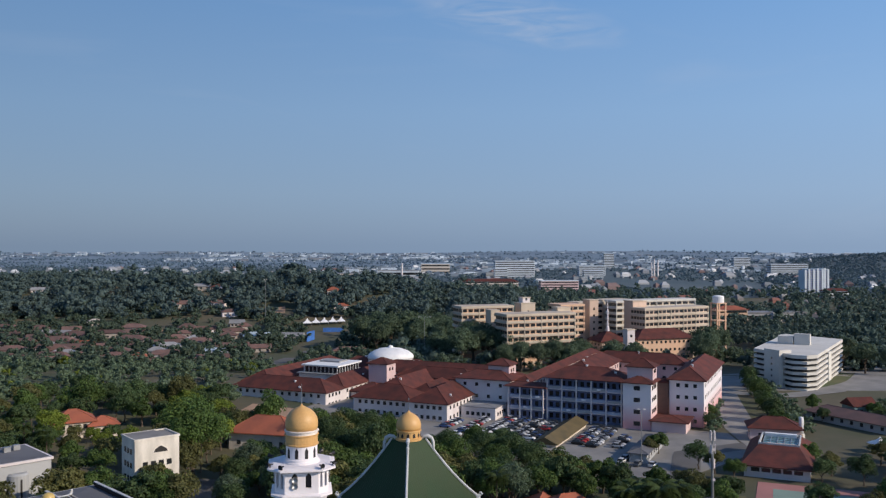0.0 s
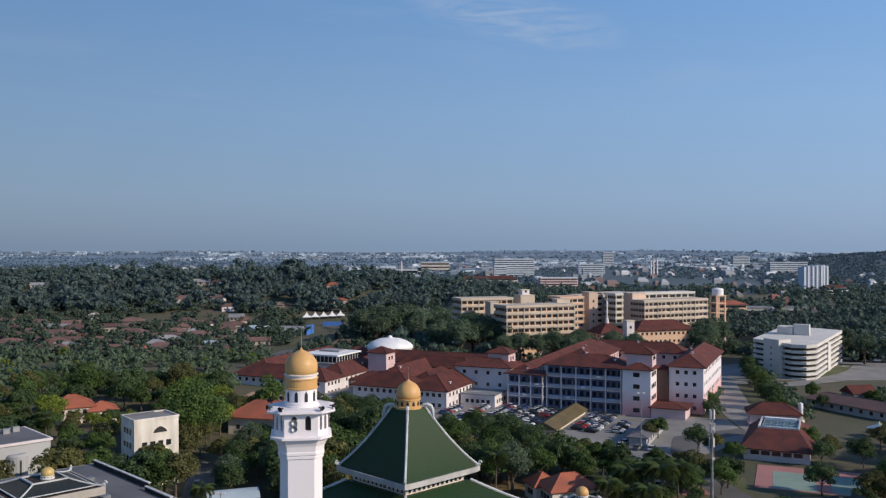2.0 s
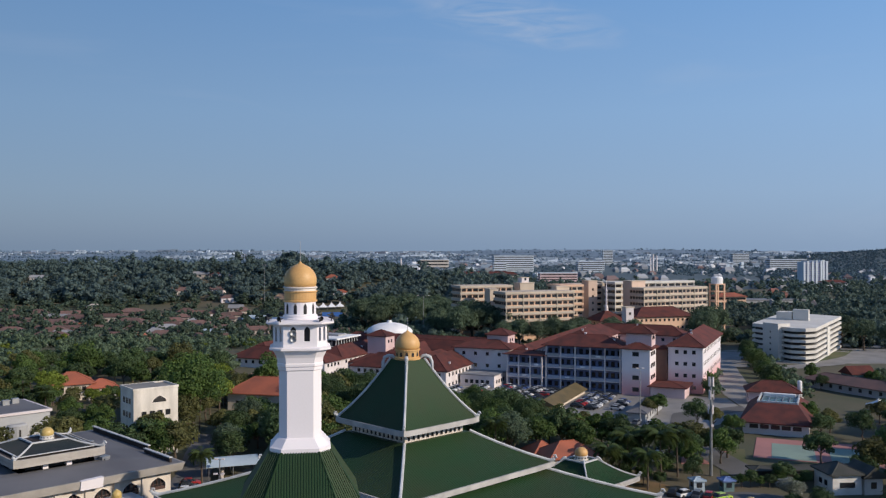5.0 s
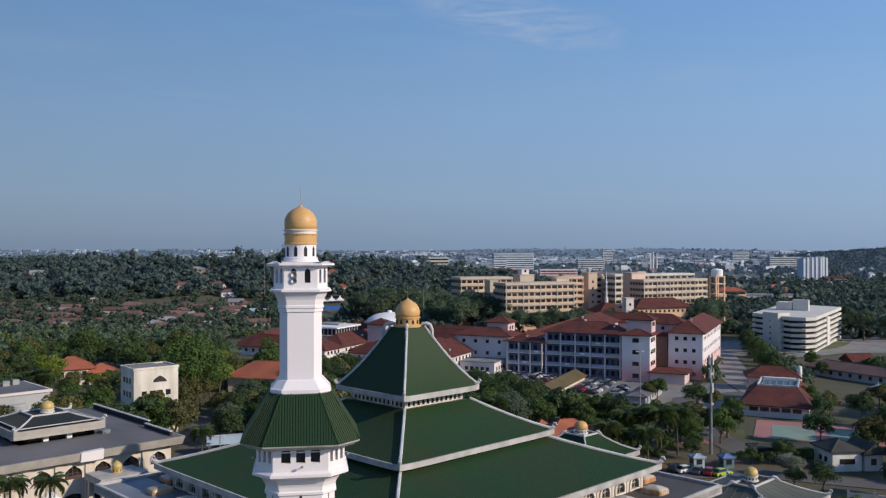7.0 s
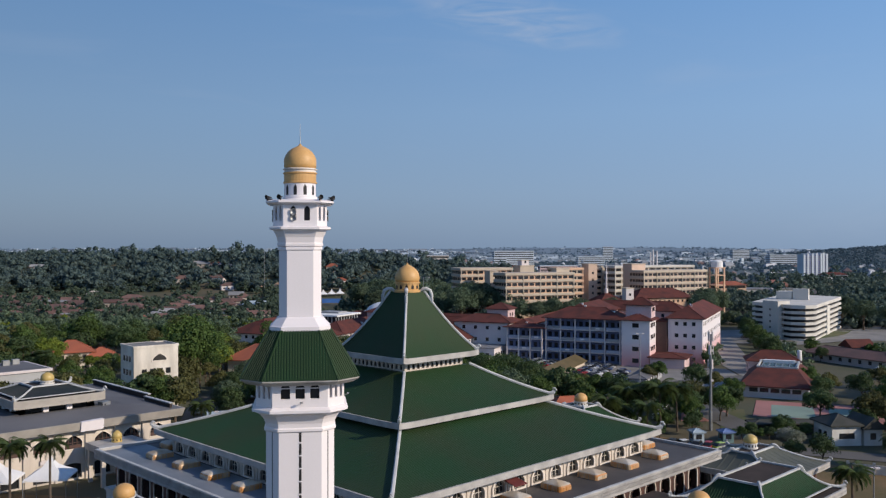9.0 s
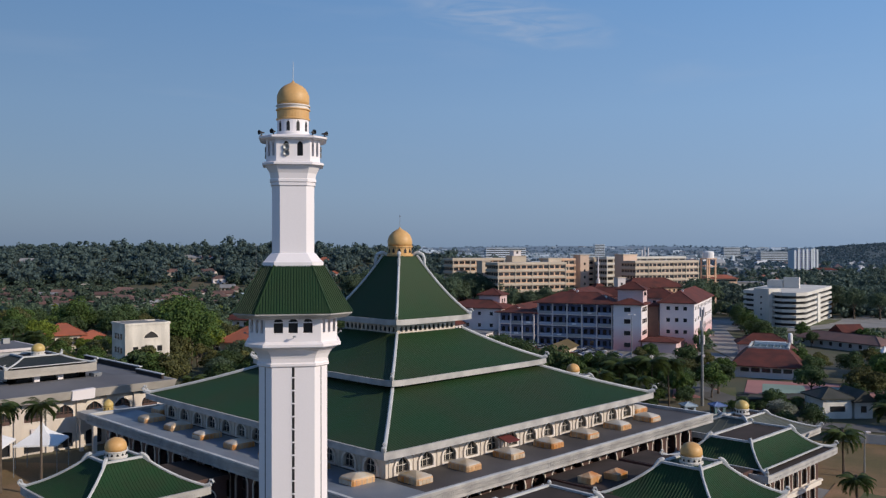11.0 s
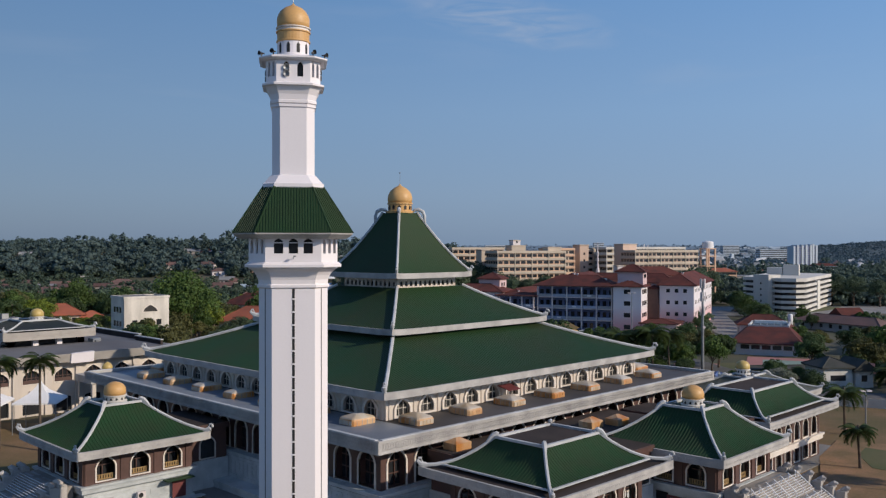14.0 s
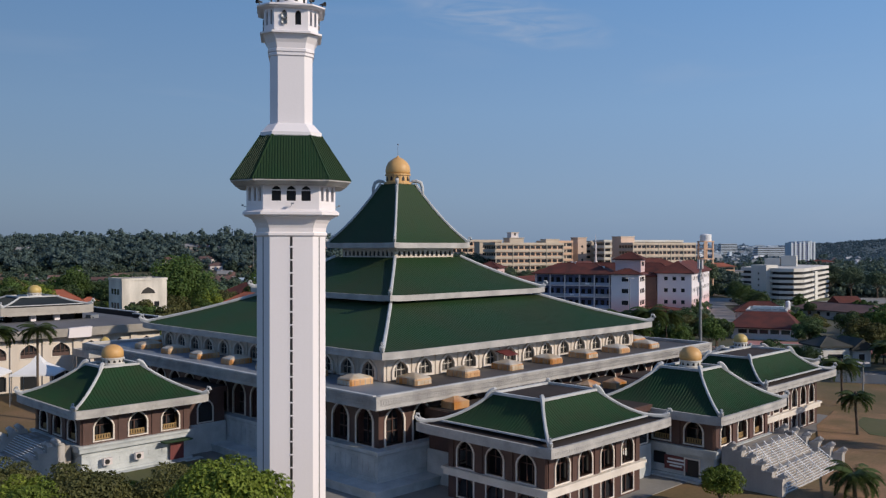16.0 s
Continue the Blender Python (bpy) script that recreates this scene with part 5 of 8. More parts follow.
def water_tank():
    x, y, z, rz = spot(164, 528, 20)
    root = thing("water_tower", x, y, z, "white round water tank on a tall cream frame", "water tower", "", rz)
    for sx in (-3, 3):
        for sy in (-3, 3):
            mb = MB()
            mb.box(sx - 0.4, sy - 0.4, 0, sx + 0.4, sy + 0.4, 33)
            part("leg", mb, ORWALL, root)
    for zz in (4, 10, 16, 22, 28, 32.5):
        mb = MB()
        mb.box(-3.6, -3.6, zz, 3.6, 3.6, zz + 0.6)
        part("platform", mb, ORWALL, root)
    mb = MB()
    revolve(mb, [(3.4, 33.1), (3.4, 36.6), (2.8, 37.2), (0.3, 37.6)], 20)
    part("tank", mb, TENT, root)


water_tank()


# -- multi-storey car park
def car_park():
    poly = [(140.5, 400), (146, 384), (148.5, 375.5), (153.8, 372.8), (159.5, 375.8), (199, 439), (180.5, 466)]
    x, y, z, rz = spot(165, 420, 0, 0.2)
    root = thing("parking_block", x, y, z, "pale concrete multi-storey car park with horizontal slots", "car park", "", rz)
    P = [(r - 165, d - 420) for r, d in poly]
    c = (sum(p[0] for p in P) / len(P), sum(p[1] for p in P) / len(P))

    def inset(q):
        return [(c[0] + (px_ - c[0]) * q, c[1] + (py_ - c[1]) * q) for px_, py_ in P]
    # parking decks' inner shade is painted as one near-black core
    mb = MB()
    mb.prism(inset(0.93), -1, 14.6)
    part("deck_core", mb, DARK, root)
    for j in range(7):
        z0 = j * 2.36 - 0.4
        mb = MB()
        mb.prism(inset(1.0), z0, z0 + (1.15 if j < 6 else 1.5))
        part("storey_band", mb, CONC, root)
    mb = MB()
    mb.prism(inset(0.975), 14.7, 14.85)
    part("roof_deck", mb, PAVE, root)
    for (r, d, L, W, zt) in ((146.2, 386, 9, 7, 16.6), (164, 421, 8.5, 7, 19), (169, 415, 3, 7, 20.4), (176.5, 403.5, 8, 1.2, 13.2)):
        mb = MB()
        mb.box(-L / 2, -W / 2, 0, L / 2, W / 2, zt)
        part("lift_core", mb, CONC, root, at=pose(r - 165, d - 420, 0, 0, 0, -66 if r < 160 else 58))
        if 16 < zt < 20:
            for j in range(5):
                part("window", win_mesh(0.8, 0.8, GLASS), None, root, at=pose(r - 165, d - 420, 0, 0, 0, -66 if r < 160 else 58) @ pose(0, -W / 2, 2 + j * 2.6))


car_park()

# -- red-roofed house with courtyard, and low houses on that side
def court_house():
    x, y, z, rz = spot(94.4, 247.4, HROT)
    root = thing("courtyard_house", x, y, z, "single-storey house with dark red roof round a glazed roof court", "house", "", rz)
    mb = MB()
    mb.box(-8.3, -16, -1, 8.3, 16, 3.4)
    part("wall", mb, PALEWALL, root)
    mb = MB()
    o = [(-9.3, -17, 3.4), (9.3, -17, 3.4), (9.3, 17, 3.4), (-9.3, 17, 3.4)]
    i_ = [(-5.2, -5.4, 7.0), (5.2, -5.4, 7.0), (5.2, 9.4, 7.0), (-5.2, 9.4, 7.0)]
    mb.loft([[(a, b, c - 0.25) for a, b, c in o], o, i_, [(a, b, c - 1.6) for a, b, c in i_]])
    part("roof", mb, REDROOF, root)
    for x0, y0, x1, y1 in ((-5.4, -5.5, -5.0, 9.5), (5.0, -5.5, 5.4, 9.5), (-5.0, -5.5, 5.0, -5.1), (-5.0, 9.1, 5.0, 9.5)):
        cb = MB()
        cb.box(x0, y0, 6.6, x1, y1, 7.4)
        part("court_coping", cb, RIDGE, root)
    mb = MB()
    mb.box(-4.6, -1.6, 5.4, 4.9, 7.0, 6.8)
    lan = part("glazed_court", mb, COURTGLASS, root)
    for i in range(6):
        gb = MB()
        gb.box(-0.09, -1.75, 5.4, 0.09, 7.1, 7.0)
        part("glazing_bar", gb, METAL, lan, at=pose(-4.4 + i * 1.82, 0, 0))
    for yy in (0.6, 3.0, 5.2):
        gb = MB()
        gb.box(-4.6, yy - 0.09, 6.8, 4.9, yy + 0.09, 6.95)
        part("glazing_bar", gb, METAL, lan)
    mb = MB()
    mb.box(-4.4, 7.4, 6.0, 4.2, 9.0, 7.6)
    part("plant_cover", mb, TENT, root)
    mb = MB()
    mb.box(-3.4, -4.4, 5.6, 4.4, -2.2, 6.9)
    part("duct_box", mb, PEACH, root)
    for k, LL, off, n in ((0, 16.6, 16, 5), (3, 32, 8.3, 7)):
        windows_on(root, LL, 1.7, 1, 4, n, 2.2, 1.1, k, off, sill=FRAMEM)
    tk = thing("water_tank", *V(113.6, 280)[:2], 2.0, "slim white upright water tank", "water tank")
    mb = MB()
    revolve(mb, [(0.75, 0), (0.75, 5.0), (0.6, 5.35), (0.1, 5.5)], 14)
    part("shell", mb, TENT, tk, smooth=True)
    mb = MB()
    mb.box(-0.9, -0.9, -2.4, 0.9, 0.9, 0)
    part("base", mb, CONC, tk)


court_house()
hip_house("house", 105.5, 282, 15, 9, 4.6, -14, 3.0, "house with dark red hip roof behind the courtyard", REDROOF, PINK, 1, 1, 4, 2)
hip_house("long_shed", 143, 305, 34, 10, 3.0, -62, 2.4, "long low building with dull brown-red roof", SUBROOF, GREYW, 0.8, 1, 8, 2)
hip_house("long_shed", 168, 262, 20, 8, 3.4, -6, 2.2, "low building with brown roof", SUBROOF, GREYW, 0.8, 1, 5, 2)
hip_house("house", 152, 322, 9, 7, 4.2, 10, 2.6, "small house with teal gable and red roof", REDROOF, TEALW, 0.6, 1, 2, 1, gable=True)
hip_house("house", 79.6, 177, 6.2, 7, 4.2, 6, 1.7, "house with dark mossy roof and pale blue-white walls", MOSSY, WHITE2, 0.6, 1, 3, 2, win=(1.1, 1.1))
hip_house("house", 85.0, 177, 3.8, 6.5, 3.6, 6, 2.1, "pale gabled house with dark mossy roof", MOSSY, WHITE2, 0.6, 1, 1, 2, gable=True)
hip_house("house", 26.8, 193, 11, 7.5, 4.0, 18, 2.8, "bungalow with bright orange tiled roof", ORANGEROOF, WHITE2, 0.7, 1, 4, 3)
hip_house("house", 21.6, 197, 6, 6, 3.6, 18, 2.4, "small bungalow wing with orange tiled roof", ORANGEROOF, WHITE2, 0.6, 1, 2, 2)
hip_house("long_shelter", *H(-14.5, -24), 36, 7, 1.4, HROT + 90, 2.0, "long car shelter with mossy ochre gable roof", OCHRE, CREAM, 0.8, 1, 0, 0, gable=True)

# -- left side
def white_house():
    x, y, z, rz = spot(-70.6, 206.2, 40, 6.7)
    root = thing("white_block", x, y, z, "weathered white flat-roofed block with an arched top window", "house", "", rz)
    mb = MB()
    mb.box(-5.3, -4.2, -7, 5.3, 4.2, 10.6)
    part("wall", mb, WEATHERED, root)
    mb = MB()
    for x0, y0, x1, y1 in ((-5.45, -4.35, 5.45, -4.0), (-5.45, 4.0, 5.45, 4.35), (-5.45, -4.0, -5.1, 4.0), (5.1, -4.0, 5.45, 4.0)):
        mb.box(x0, y0, 10.5, x1, y1, 11.0)
    part("roof_parapet", mb, WEATHERED, root)
    mb = MB()
    mb.box(-5.1, -4.0, 10.6, 2.4, 4.0, 10.95)
    mb.box(2.4, -4.0, 10.6, 5.1, 4.0, 10.7)
    part("roof_slab", mb, PAVE, root)
    part("arch_window", pane_mesh(1.7, 7.4, 7.5, 8.9, -4.24, DARK), None, root, at=pose(0.8, 0, 0))
    part("arch_frame", frame_mesh(1.7, 7.4, 7.5, 8.9, 0.25, 0.08, FRAMEM), None, root, at=pose(0.8, -4.22, 0))
    windows_on(root, 8.4, 0.8, 3, 3.2, 3, 1.2, 1.3, 3, 5.3, sill=WHITE2)
    windows_on(root, 10.6, 1.0, 2, 3.2, 4, 1.2, 1.3, 0, 4.2, sill=WHITE2)


white_house()


def grey_block():
    x, y, z, rz = spot(-113, 207, 45, 1.0)
    root = thing("grey_hall", x, y, z, "plain grey-walled hall with a half-round stair drum", "building", "", rz)
    mb = MB()
    mb.box(-18, -9, -1, 14.5, 9, 9.6)
    part("wall", mb, GREYW, root)
    mb = MB()
    mb.box(-18.4, -9.4, 9.6, 14.9, 9.4, 10.2)
    part("roof_edge", mb, PALEWALL, root)
    mb = MB()
    mb.box(-17.8, -8.8, 10.2, 14.3, 8.8, 10.24)
    part("flat_roof", mb, SLATE, root)
    mb = MB()
    revolve(mb, [(2.4, -1), (2.4, 7.2), (2.0, 7.6)], 20, 6.8, -9)
    part("stair_drum", mb, GREYW, root)
    mb = MB()
    mb.box(6.6, -11.45, 2.2, 7.0, -11.3, 6.4)
    part("slot_window", mb, DARK, root)
    for i in range(4):
        mb = MB()
        mb.box(-0.8, -0.6, 10.2, 0.8, 0.6, 11.5)
        part("roof_unit", mb, METAL, root, at=pose(3 + i * 2.6, 3 + (i % 2), 0))


grey_block()
hip_house("house", -116.8, 270, 11.5, 9, 6.9, 30, 3.2, "house with faded red hip roof and cream gable", ORANGEROOF, CREAM, 0.9, 2, 4, 3, z=1.5)
hip_house("house", -108.3, 272, 8, 7, 5.5, 30, 2.2, "lower house with faded red roof", ORANGEROOF, CREAM, 0.8, 1, 3, 2, z=1.5)
hip_house("house", -54, 262, 20, 12, 5.6, -14, 4.2, "house with bright orange tiled roof among trees", ORANGEROOF, CREAM, 1, 1, 5, 3)
hip_house("house", -128, 238, 9, 8, 7, 45, 1.2, "white house with grey metal roof", GREYROOF, WHITE2, 0.6, 2, 3, 2, z=2)


# -- long white hall of the mosque precinct
def annex():
    root = thing("annex_hall", 0, 0, 0, "long white two-storey hall with grey flat roof and arched windows", "building")
    x0, x1, y0, y1 = -80.0, -10.0, 52.5, 88.0
    mb = MB()
    mb.box(x0, y0 + 0.6, 0.5, x1, y1, 11.2)
    part("core_wall", mb, CREAM, root)
    n = 14
    B = (x1 - x0) / n
    part("front_wall", arch_wall(n, B, 1.45, 6.3, 7.0, 8.0, 9.2, 11.2, 0.5, (x1 - x0) / 2), CREAM, root, at=pose((x0 + x1) / 2, y0, 0))
    part("lower_wall", arch_wall(n, B, 1.45, 0.5, 2.0, 4.2, 4.6, 6.3, 0.5, (x1 - x0) / 2), CREAM, root, at=pose((x0 + x1) / 2, y0, 0))
    fm, pm, mm = frame_mesh(1.45, 7.0, 8.0, 9.2, 0.15, 0.08, FRAMEM), pane_mesh(1.45, 7.0, 8.0, 9.2, 0.45, GLASS), mullion_mesh(1.45, 7.0, 7.9, 9.1, 0.3, BROWN, 3, 1)
    lm = pane_mesh(1.45, 2.0, 4.2, 4.6, 0.45, GLASS)
    bb = MB()
    bb.box(-1.45, 0.1, 7.0, 1.45, 0.2, 7.6)
    bal = bb.mesh("balustrade", BROWN)
    for i in range(n):
        at = pose(x0 + (i + 0.5) * B, y0, 0)
        w_ = part("window", fm, None, root, at=at)
        for nm, me in (("pane", pm), ("mullion", mm), ("balustrade", bal)):
            part(nm, me, None, w_)
        part("window", lm, None, root, at=at)
        pb = MB()
        pb.box(-0.55, -0.35, 0.5, 0.55, 0.05, 10.3)
        part("pier", pb, CREAM, root, at=pose(x0 + i * B, y0, 0))
        if i % 3 == 0:
            ac = MB()
            ac.box(-0.45, -0.4, 5.2, 0.45, -0.02, 5.9)
            part("air_conditioner", ac, PALEWALL, root, at=pose(x0 + (i + 0.5) * B, y0, 0))
    # roof: low hipped metal with deep grey fascia
    mb = MB()
    mb.loft([[(x0 - 1.4, y0 - 1.6, 10.2), (x1 + 1.4, y0 - 1.6, 10.2), (x1 + 1.4, y1 + 1.4, 10.2), (x0 - 1.4, y1 + 1.4, 10.2)],
             [(x0 - 1.8, y0 - 2.0, 11.6), (x1 + 1.8, y0 - 2.0, 11.6), (x1 + 1.8, y1 + 1.8, 11.6), (x0 - 1.8, y1 + 1.8, 11.6)]])
    part("roof_fascia", mb, ANNEXF, root)
    mb = MB()
    mb.loft([[(x0 - 1.5, y0 - 1.7, 11.6), (x1 + 1.5, y0 - 1.7, 11.6), (x1 + 1.5, y1 + 1.5, 11.6), (x0 - 1.5, y1 + 1.5, 11.6)],
             [(x0 + 6, y0 + 6, 12.3), (x1 - 6, y0 + 6, 12.3), (x1 - 6, y1 - 6, 12.3), (x0 + 6, y1 - 6, 12.3)]])
    part("roof", mb, SLATE, root)
    for xx, ya, yb, zt in ((x1 + 1.0, y0 + 10.5, y1, 12.6), (x1 - 0.4, y0 - 0.8, y0 + 9.2, 12.5), (x1 - 9, y0 + 22, y1, 12.6)):
        mb = MB()
        mb.box(xx - 0.2, ya, 11.6, xx + 0.2, yb, zt)
        # dark brown here stands in for the upstand's shaded inner face
        up = part("roof_upstand", mb, TERRD, root, "parapet with shade painted dark brown, and a pale coping")
        mb = MB()
        mb.box(xx - 0.3, ya - 0.1, zt, xx + 0.3, yb + 0.1, zt + 0.16)
        part("coping", mb, RIDGE, up)
    for xx, yy in ((-38, 70), (-19, 60), (-16, 74), (-50, 62)):
        mb = MB()
        mb.box(-0.9, -0.6, 11.9, 0.9, 0.6, 12.9)
        mb.box(-0.5, -0.9, 11.9, 0.4, -0.6, 12.6)
        part("roof_unit", mb, METAL, root, at=pose(xx, yy, 0, 0, 0, 20))
    # white porch block and its yellow dome
    mb = MB()
    mb.loft([[(-27.0, y0 - 1.9, 10.0), (-23.2, y0 - 1.9, 10.0), (-23.2, y0 - 0.6, 10.0), (-27.0, y0 - 0.6, 10.0)], [(-27.0, y0 - 2.2, 11.62), (-23.2, y0 - 2.2, 11.75), (-23.2, y0 - 1.2, 11.75), (-27.0, y0 - 1.2, 11.62)]])
    part("gable_panel", mb, WHITE, root)
    # raised lantern pavilion
    pv = thing("lantern_pavilion", -27, 66.7, 0, "raised roof pavilion with dark green roof and grey eaves", "pavilion")
    pagoda_roof(pv, 7.6, 7.6, 14.7, 3.0, 3.0, 16.2, c=0.2, lift=0.1, m=DARKROOF, rib=0.4, fh=1.3, ridge=0.26, curl=0.7, flat=TERRD, fascia=ANNEXF, gutter=1.1)
    mb = MB()
    mb.box(-5.6, -5.6, 11.5, 5.6, 5.6, 14)
    part("core", mb, DARK, pv)
    for sx in (-5.9, -2.0, 2.0, 5.9):
        for sy in (-5.9, 5.9):
            for ax_ in (0, 1):
                cb = MB()
                p = (sx, sy) if not ax_ else (sy, sx)
                cb.box(p[0] - 0.45, p[1] - 0.45, 11.5, p[0] + 0.45, p[1] + 0.45, 13.9)
                part("column", cb, WHITE, pv)
    mb = MB()
    mb.box(-6.5, -6.5, 11.8, 6.5, 6.5, 12.3)
    part("base_wall", mb, WHITE, pv)
    dome("lantern_dome", -26.6, 66.3, 16.2, 1.1, "yellow dome on the raised pavilion", m=YELLOW, finial=False, windows=6, drum=0.5, squat=0.95, drum_m=WHITE2, tip=False)
    dome("porch_dome", -22.5, 47.0, 8.3, 0.78, "small yellow dome over a porch", m=YELLOW, finial=False, windows=4, drum=0.8)
    pb = thing("porch", -22.5, 47, 0, "low white porch with a grey roof", "porch")
    mb = MB()
    mb.box(-4, -3, 7.2, 4, 3, 8.3)
    part("roof", mb, FASCIA, pb)
    for sx in (-3.4, 3.4):
        for sy in (-2.5, 2.5):
            cb = MB()
            cb.box(sx - 0.3, sy - 0.3, 1, sx + 0.3, sy + 0.3, 7.2)
            part("column", cb, CREAM, pb)


annex()


# ---- distance: buildings that can be told apart ----
def far_block(r, d, L, W, h, rot, label, wallm, bandm, floors, roofm=None):
    x, y, z, rz = spot(r, d, rot)
    root = thing("distant_building", x, y, z, label, "building", "distant town buildings", rz)
    mb = MB()
    mb.box(-L / 2, -W / 2, -3, L / 2, W / 2, h)
    part("wall", mb, wallm, root)
    sh = h / floors
    for j in range(floors):
        for k, LL, off in ((0, L, W / 2), (3, W, L / 2), (1, W, L / 2)):
            wb = MB()
            wb.box(-LL / 2 + 0.8, -0.1, j * sh + sh * 0.32, LL / 2 - 0.8, 0.1, j * sh + sh * 0.72)
            part("ribbon_window", wb, GLASS, root, at=side_pose(k, off))
    mb = MB()
    if roofm:
        part("roof", hip_roof(L, W, h, min(W, L) * 0.22, 1.0), roofm, root)
    else:
        mb.box(-L / 2 - 0.4, -W / 2 - 0.4, h, L / 2 + 0.4, W / 2 + 0.4, h + 1)
        part("roof", mb, bandm, root)
    return root


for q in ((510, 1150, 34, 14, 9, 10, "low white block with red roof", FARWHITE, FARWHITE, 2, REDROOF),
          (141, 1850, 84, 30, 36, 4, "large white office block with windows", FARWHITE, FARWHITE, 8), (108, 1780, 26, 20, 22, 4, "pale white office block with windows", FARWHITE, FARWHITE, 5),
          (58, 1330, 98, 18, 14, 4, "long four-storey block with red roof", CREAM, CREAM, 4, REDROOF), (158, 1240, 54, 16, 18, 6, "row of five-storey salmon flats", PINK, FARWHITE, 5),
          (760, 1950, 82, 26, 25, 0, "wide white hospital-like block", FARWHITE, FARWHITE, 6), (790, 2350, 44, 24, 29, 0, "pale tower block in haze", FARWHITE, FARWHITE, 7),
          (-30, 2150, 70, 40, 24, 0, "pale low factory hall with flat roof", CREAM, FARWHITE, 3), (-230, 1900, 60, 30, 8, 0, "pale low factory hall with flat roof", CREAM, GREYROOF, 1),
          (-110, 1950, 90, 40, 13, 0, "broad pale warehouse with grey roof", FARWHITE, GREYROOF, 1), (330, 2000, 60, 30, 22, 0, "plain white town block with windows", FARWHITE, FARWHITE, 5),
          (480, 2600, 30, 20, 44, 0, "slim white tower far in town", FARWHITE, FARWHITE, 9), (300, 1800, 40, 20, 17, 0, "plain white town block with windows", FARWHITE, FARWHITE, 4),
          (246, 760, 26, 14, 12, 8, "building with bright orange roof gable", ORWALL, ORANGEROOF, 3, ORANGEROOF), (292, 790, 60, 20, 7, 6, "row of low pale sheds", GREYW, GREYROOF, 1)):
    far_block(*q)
def slab_tower():
    x, y, z, rz = spot(506, 1205, 10)
    root = thing("residential_tower", x, y, z, "dark blue glazed tower with white upright fins", "building", "", rz)
    mb = MB()
    mb.box(-17, -7, 0, 17, 7, 34.5)
    part("wall", mb, BLUEW, root)
    for sx, h in ((-17, 35), (-11.5, 36.5), (-4.5, 36), (1.5, 37), (8.5, 36.5), (12, 37.5), (17, 36)):
        fb = MB()
        fb.box(sx - 1.3, -8, 0, sx + 1.3, 7.5, h)
        part("fin", fb, FARWHITE, root)
    for j in range(11):
        bb = MB()
        bb.box(-16.5, -7.5, 2 + j * 3, 16.5, -6.5, 2.8 + j * 3)
        part("balcony_band", bb, GREYW, root)


slab_tower()
for r, d, h in ((440, 1880, 32), (447, 1885, 38), (456, 1890, 36), (-100, 1900, 30)):
    x, y, z, rz = spot(r, d)
    ob = thing("chimney", x, y, z, "pale slender industrial chimney", "chimney", "industrial chimneys")
    mb = MB()
    revolve(mb, [(2.2, 0), (1.5, h), (1.7, h), (1.7, h + 1)], 10)
    part("shaft", mb, PALEWALL, ob)


# ---- distance: the rest of the town, far roofs past counting ----
def island_mat(name, stops):
    m = mat(name, (0.5, 0.5, 0.5), None, 0.05, 0.8)
    N, L = m.node_tree.nodes, m.node_tree.links
    b = N["Principled BSDF"]
    geo = N.new("ShaderNodeNewGeometry")
    ramp = N.new("ShaderNodeValToRGB")
    ramp.color_ramp.interpolation = 'CONSTANT'
    el = ramp.color_ramp.elements
    el[0].color, el[0].position = (*stops[0][1], 1), stops[0][0]
    el[1].color, el[1].position = (*stops[1][1], 1), stops[1][0]
    for p, c in stops[2:]:
        e = el.new(p)
        e.color = (*c, 1)
    L.new(geo.outputs["Random Per Island"], ramp.inputs[0])
    L.new(ramp.outputs[0], b.inputs["Base Color"])
    return m


TOWN = island_mat("mixed_town_roofs", ((0, (0.50, 0.50, 0.50)), (0.10, (0.15, 0.06, 0.05)), (0.42, (0.28, 0.27, 0.26)), (0.55, (0.19, 0.08, 0.065)), (0.72, (0.16, 0.15, 0.15)), (0.90, (0.30, 0.30, 0.30))))
# greys cooled towards blue, painting haze over the distant roofs
TOWNF = island_mat("haze_tinted_town_roofs", ((0, (0.52, 0.54, 0.57)), (0.25, (0.16, 0.18, 0.20)), (0.45, (0.34, 0.36, 0.39)), (0.65, (0.17, 0.12, 0.12)), (0.8, (0.24, 0.26, 0.29))))


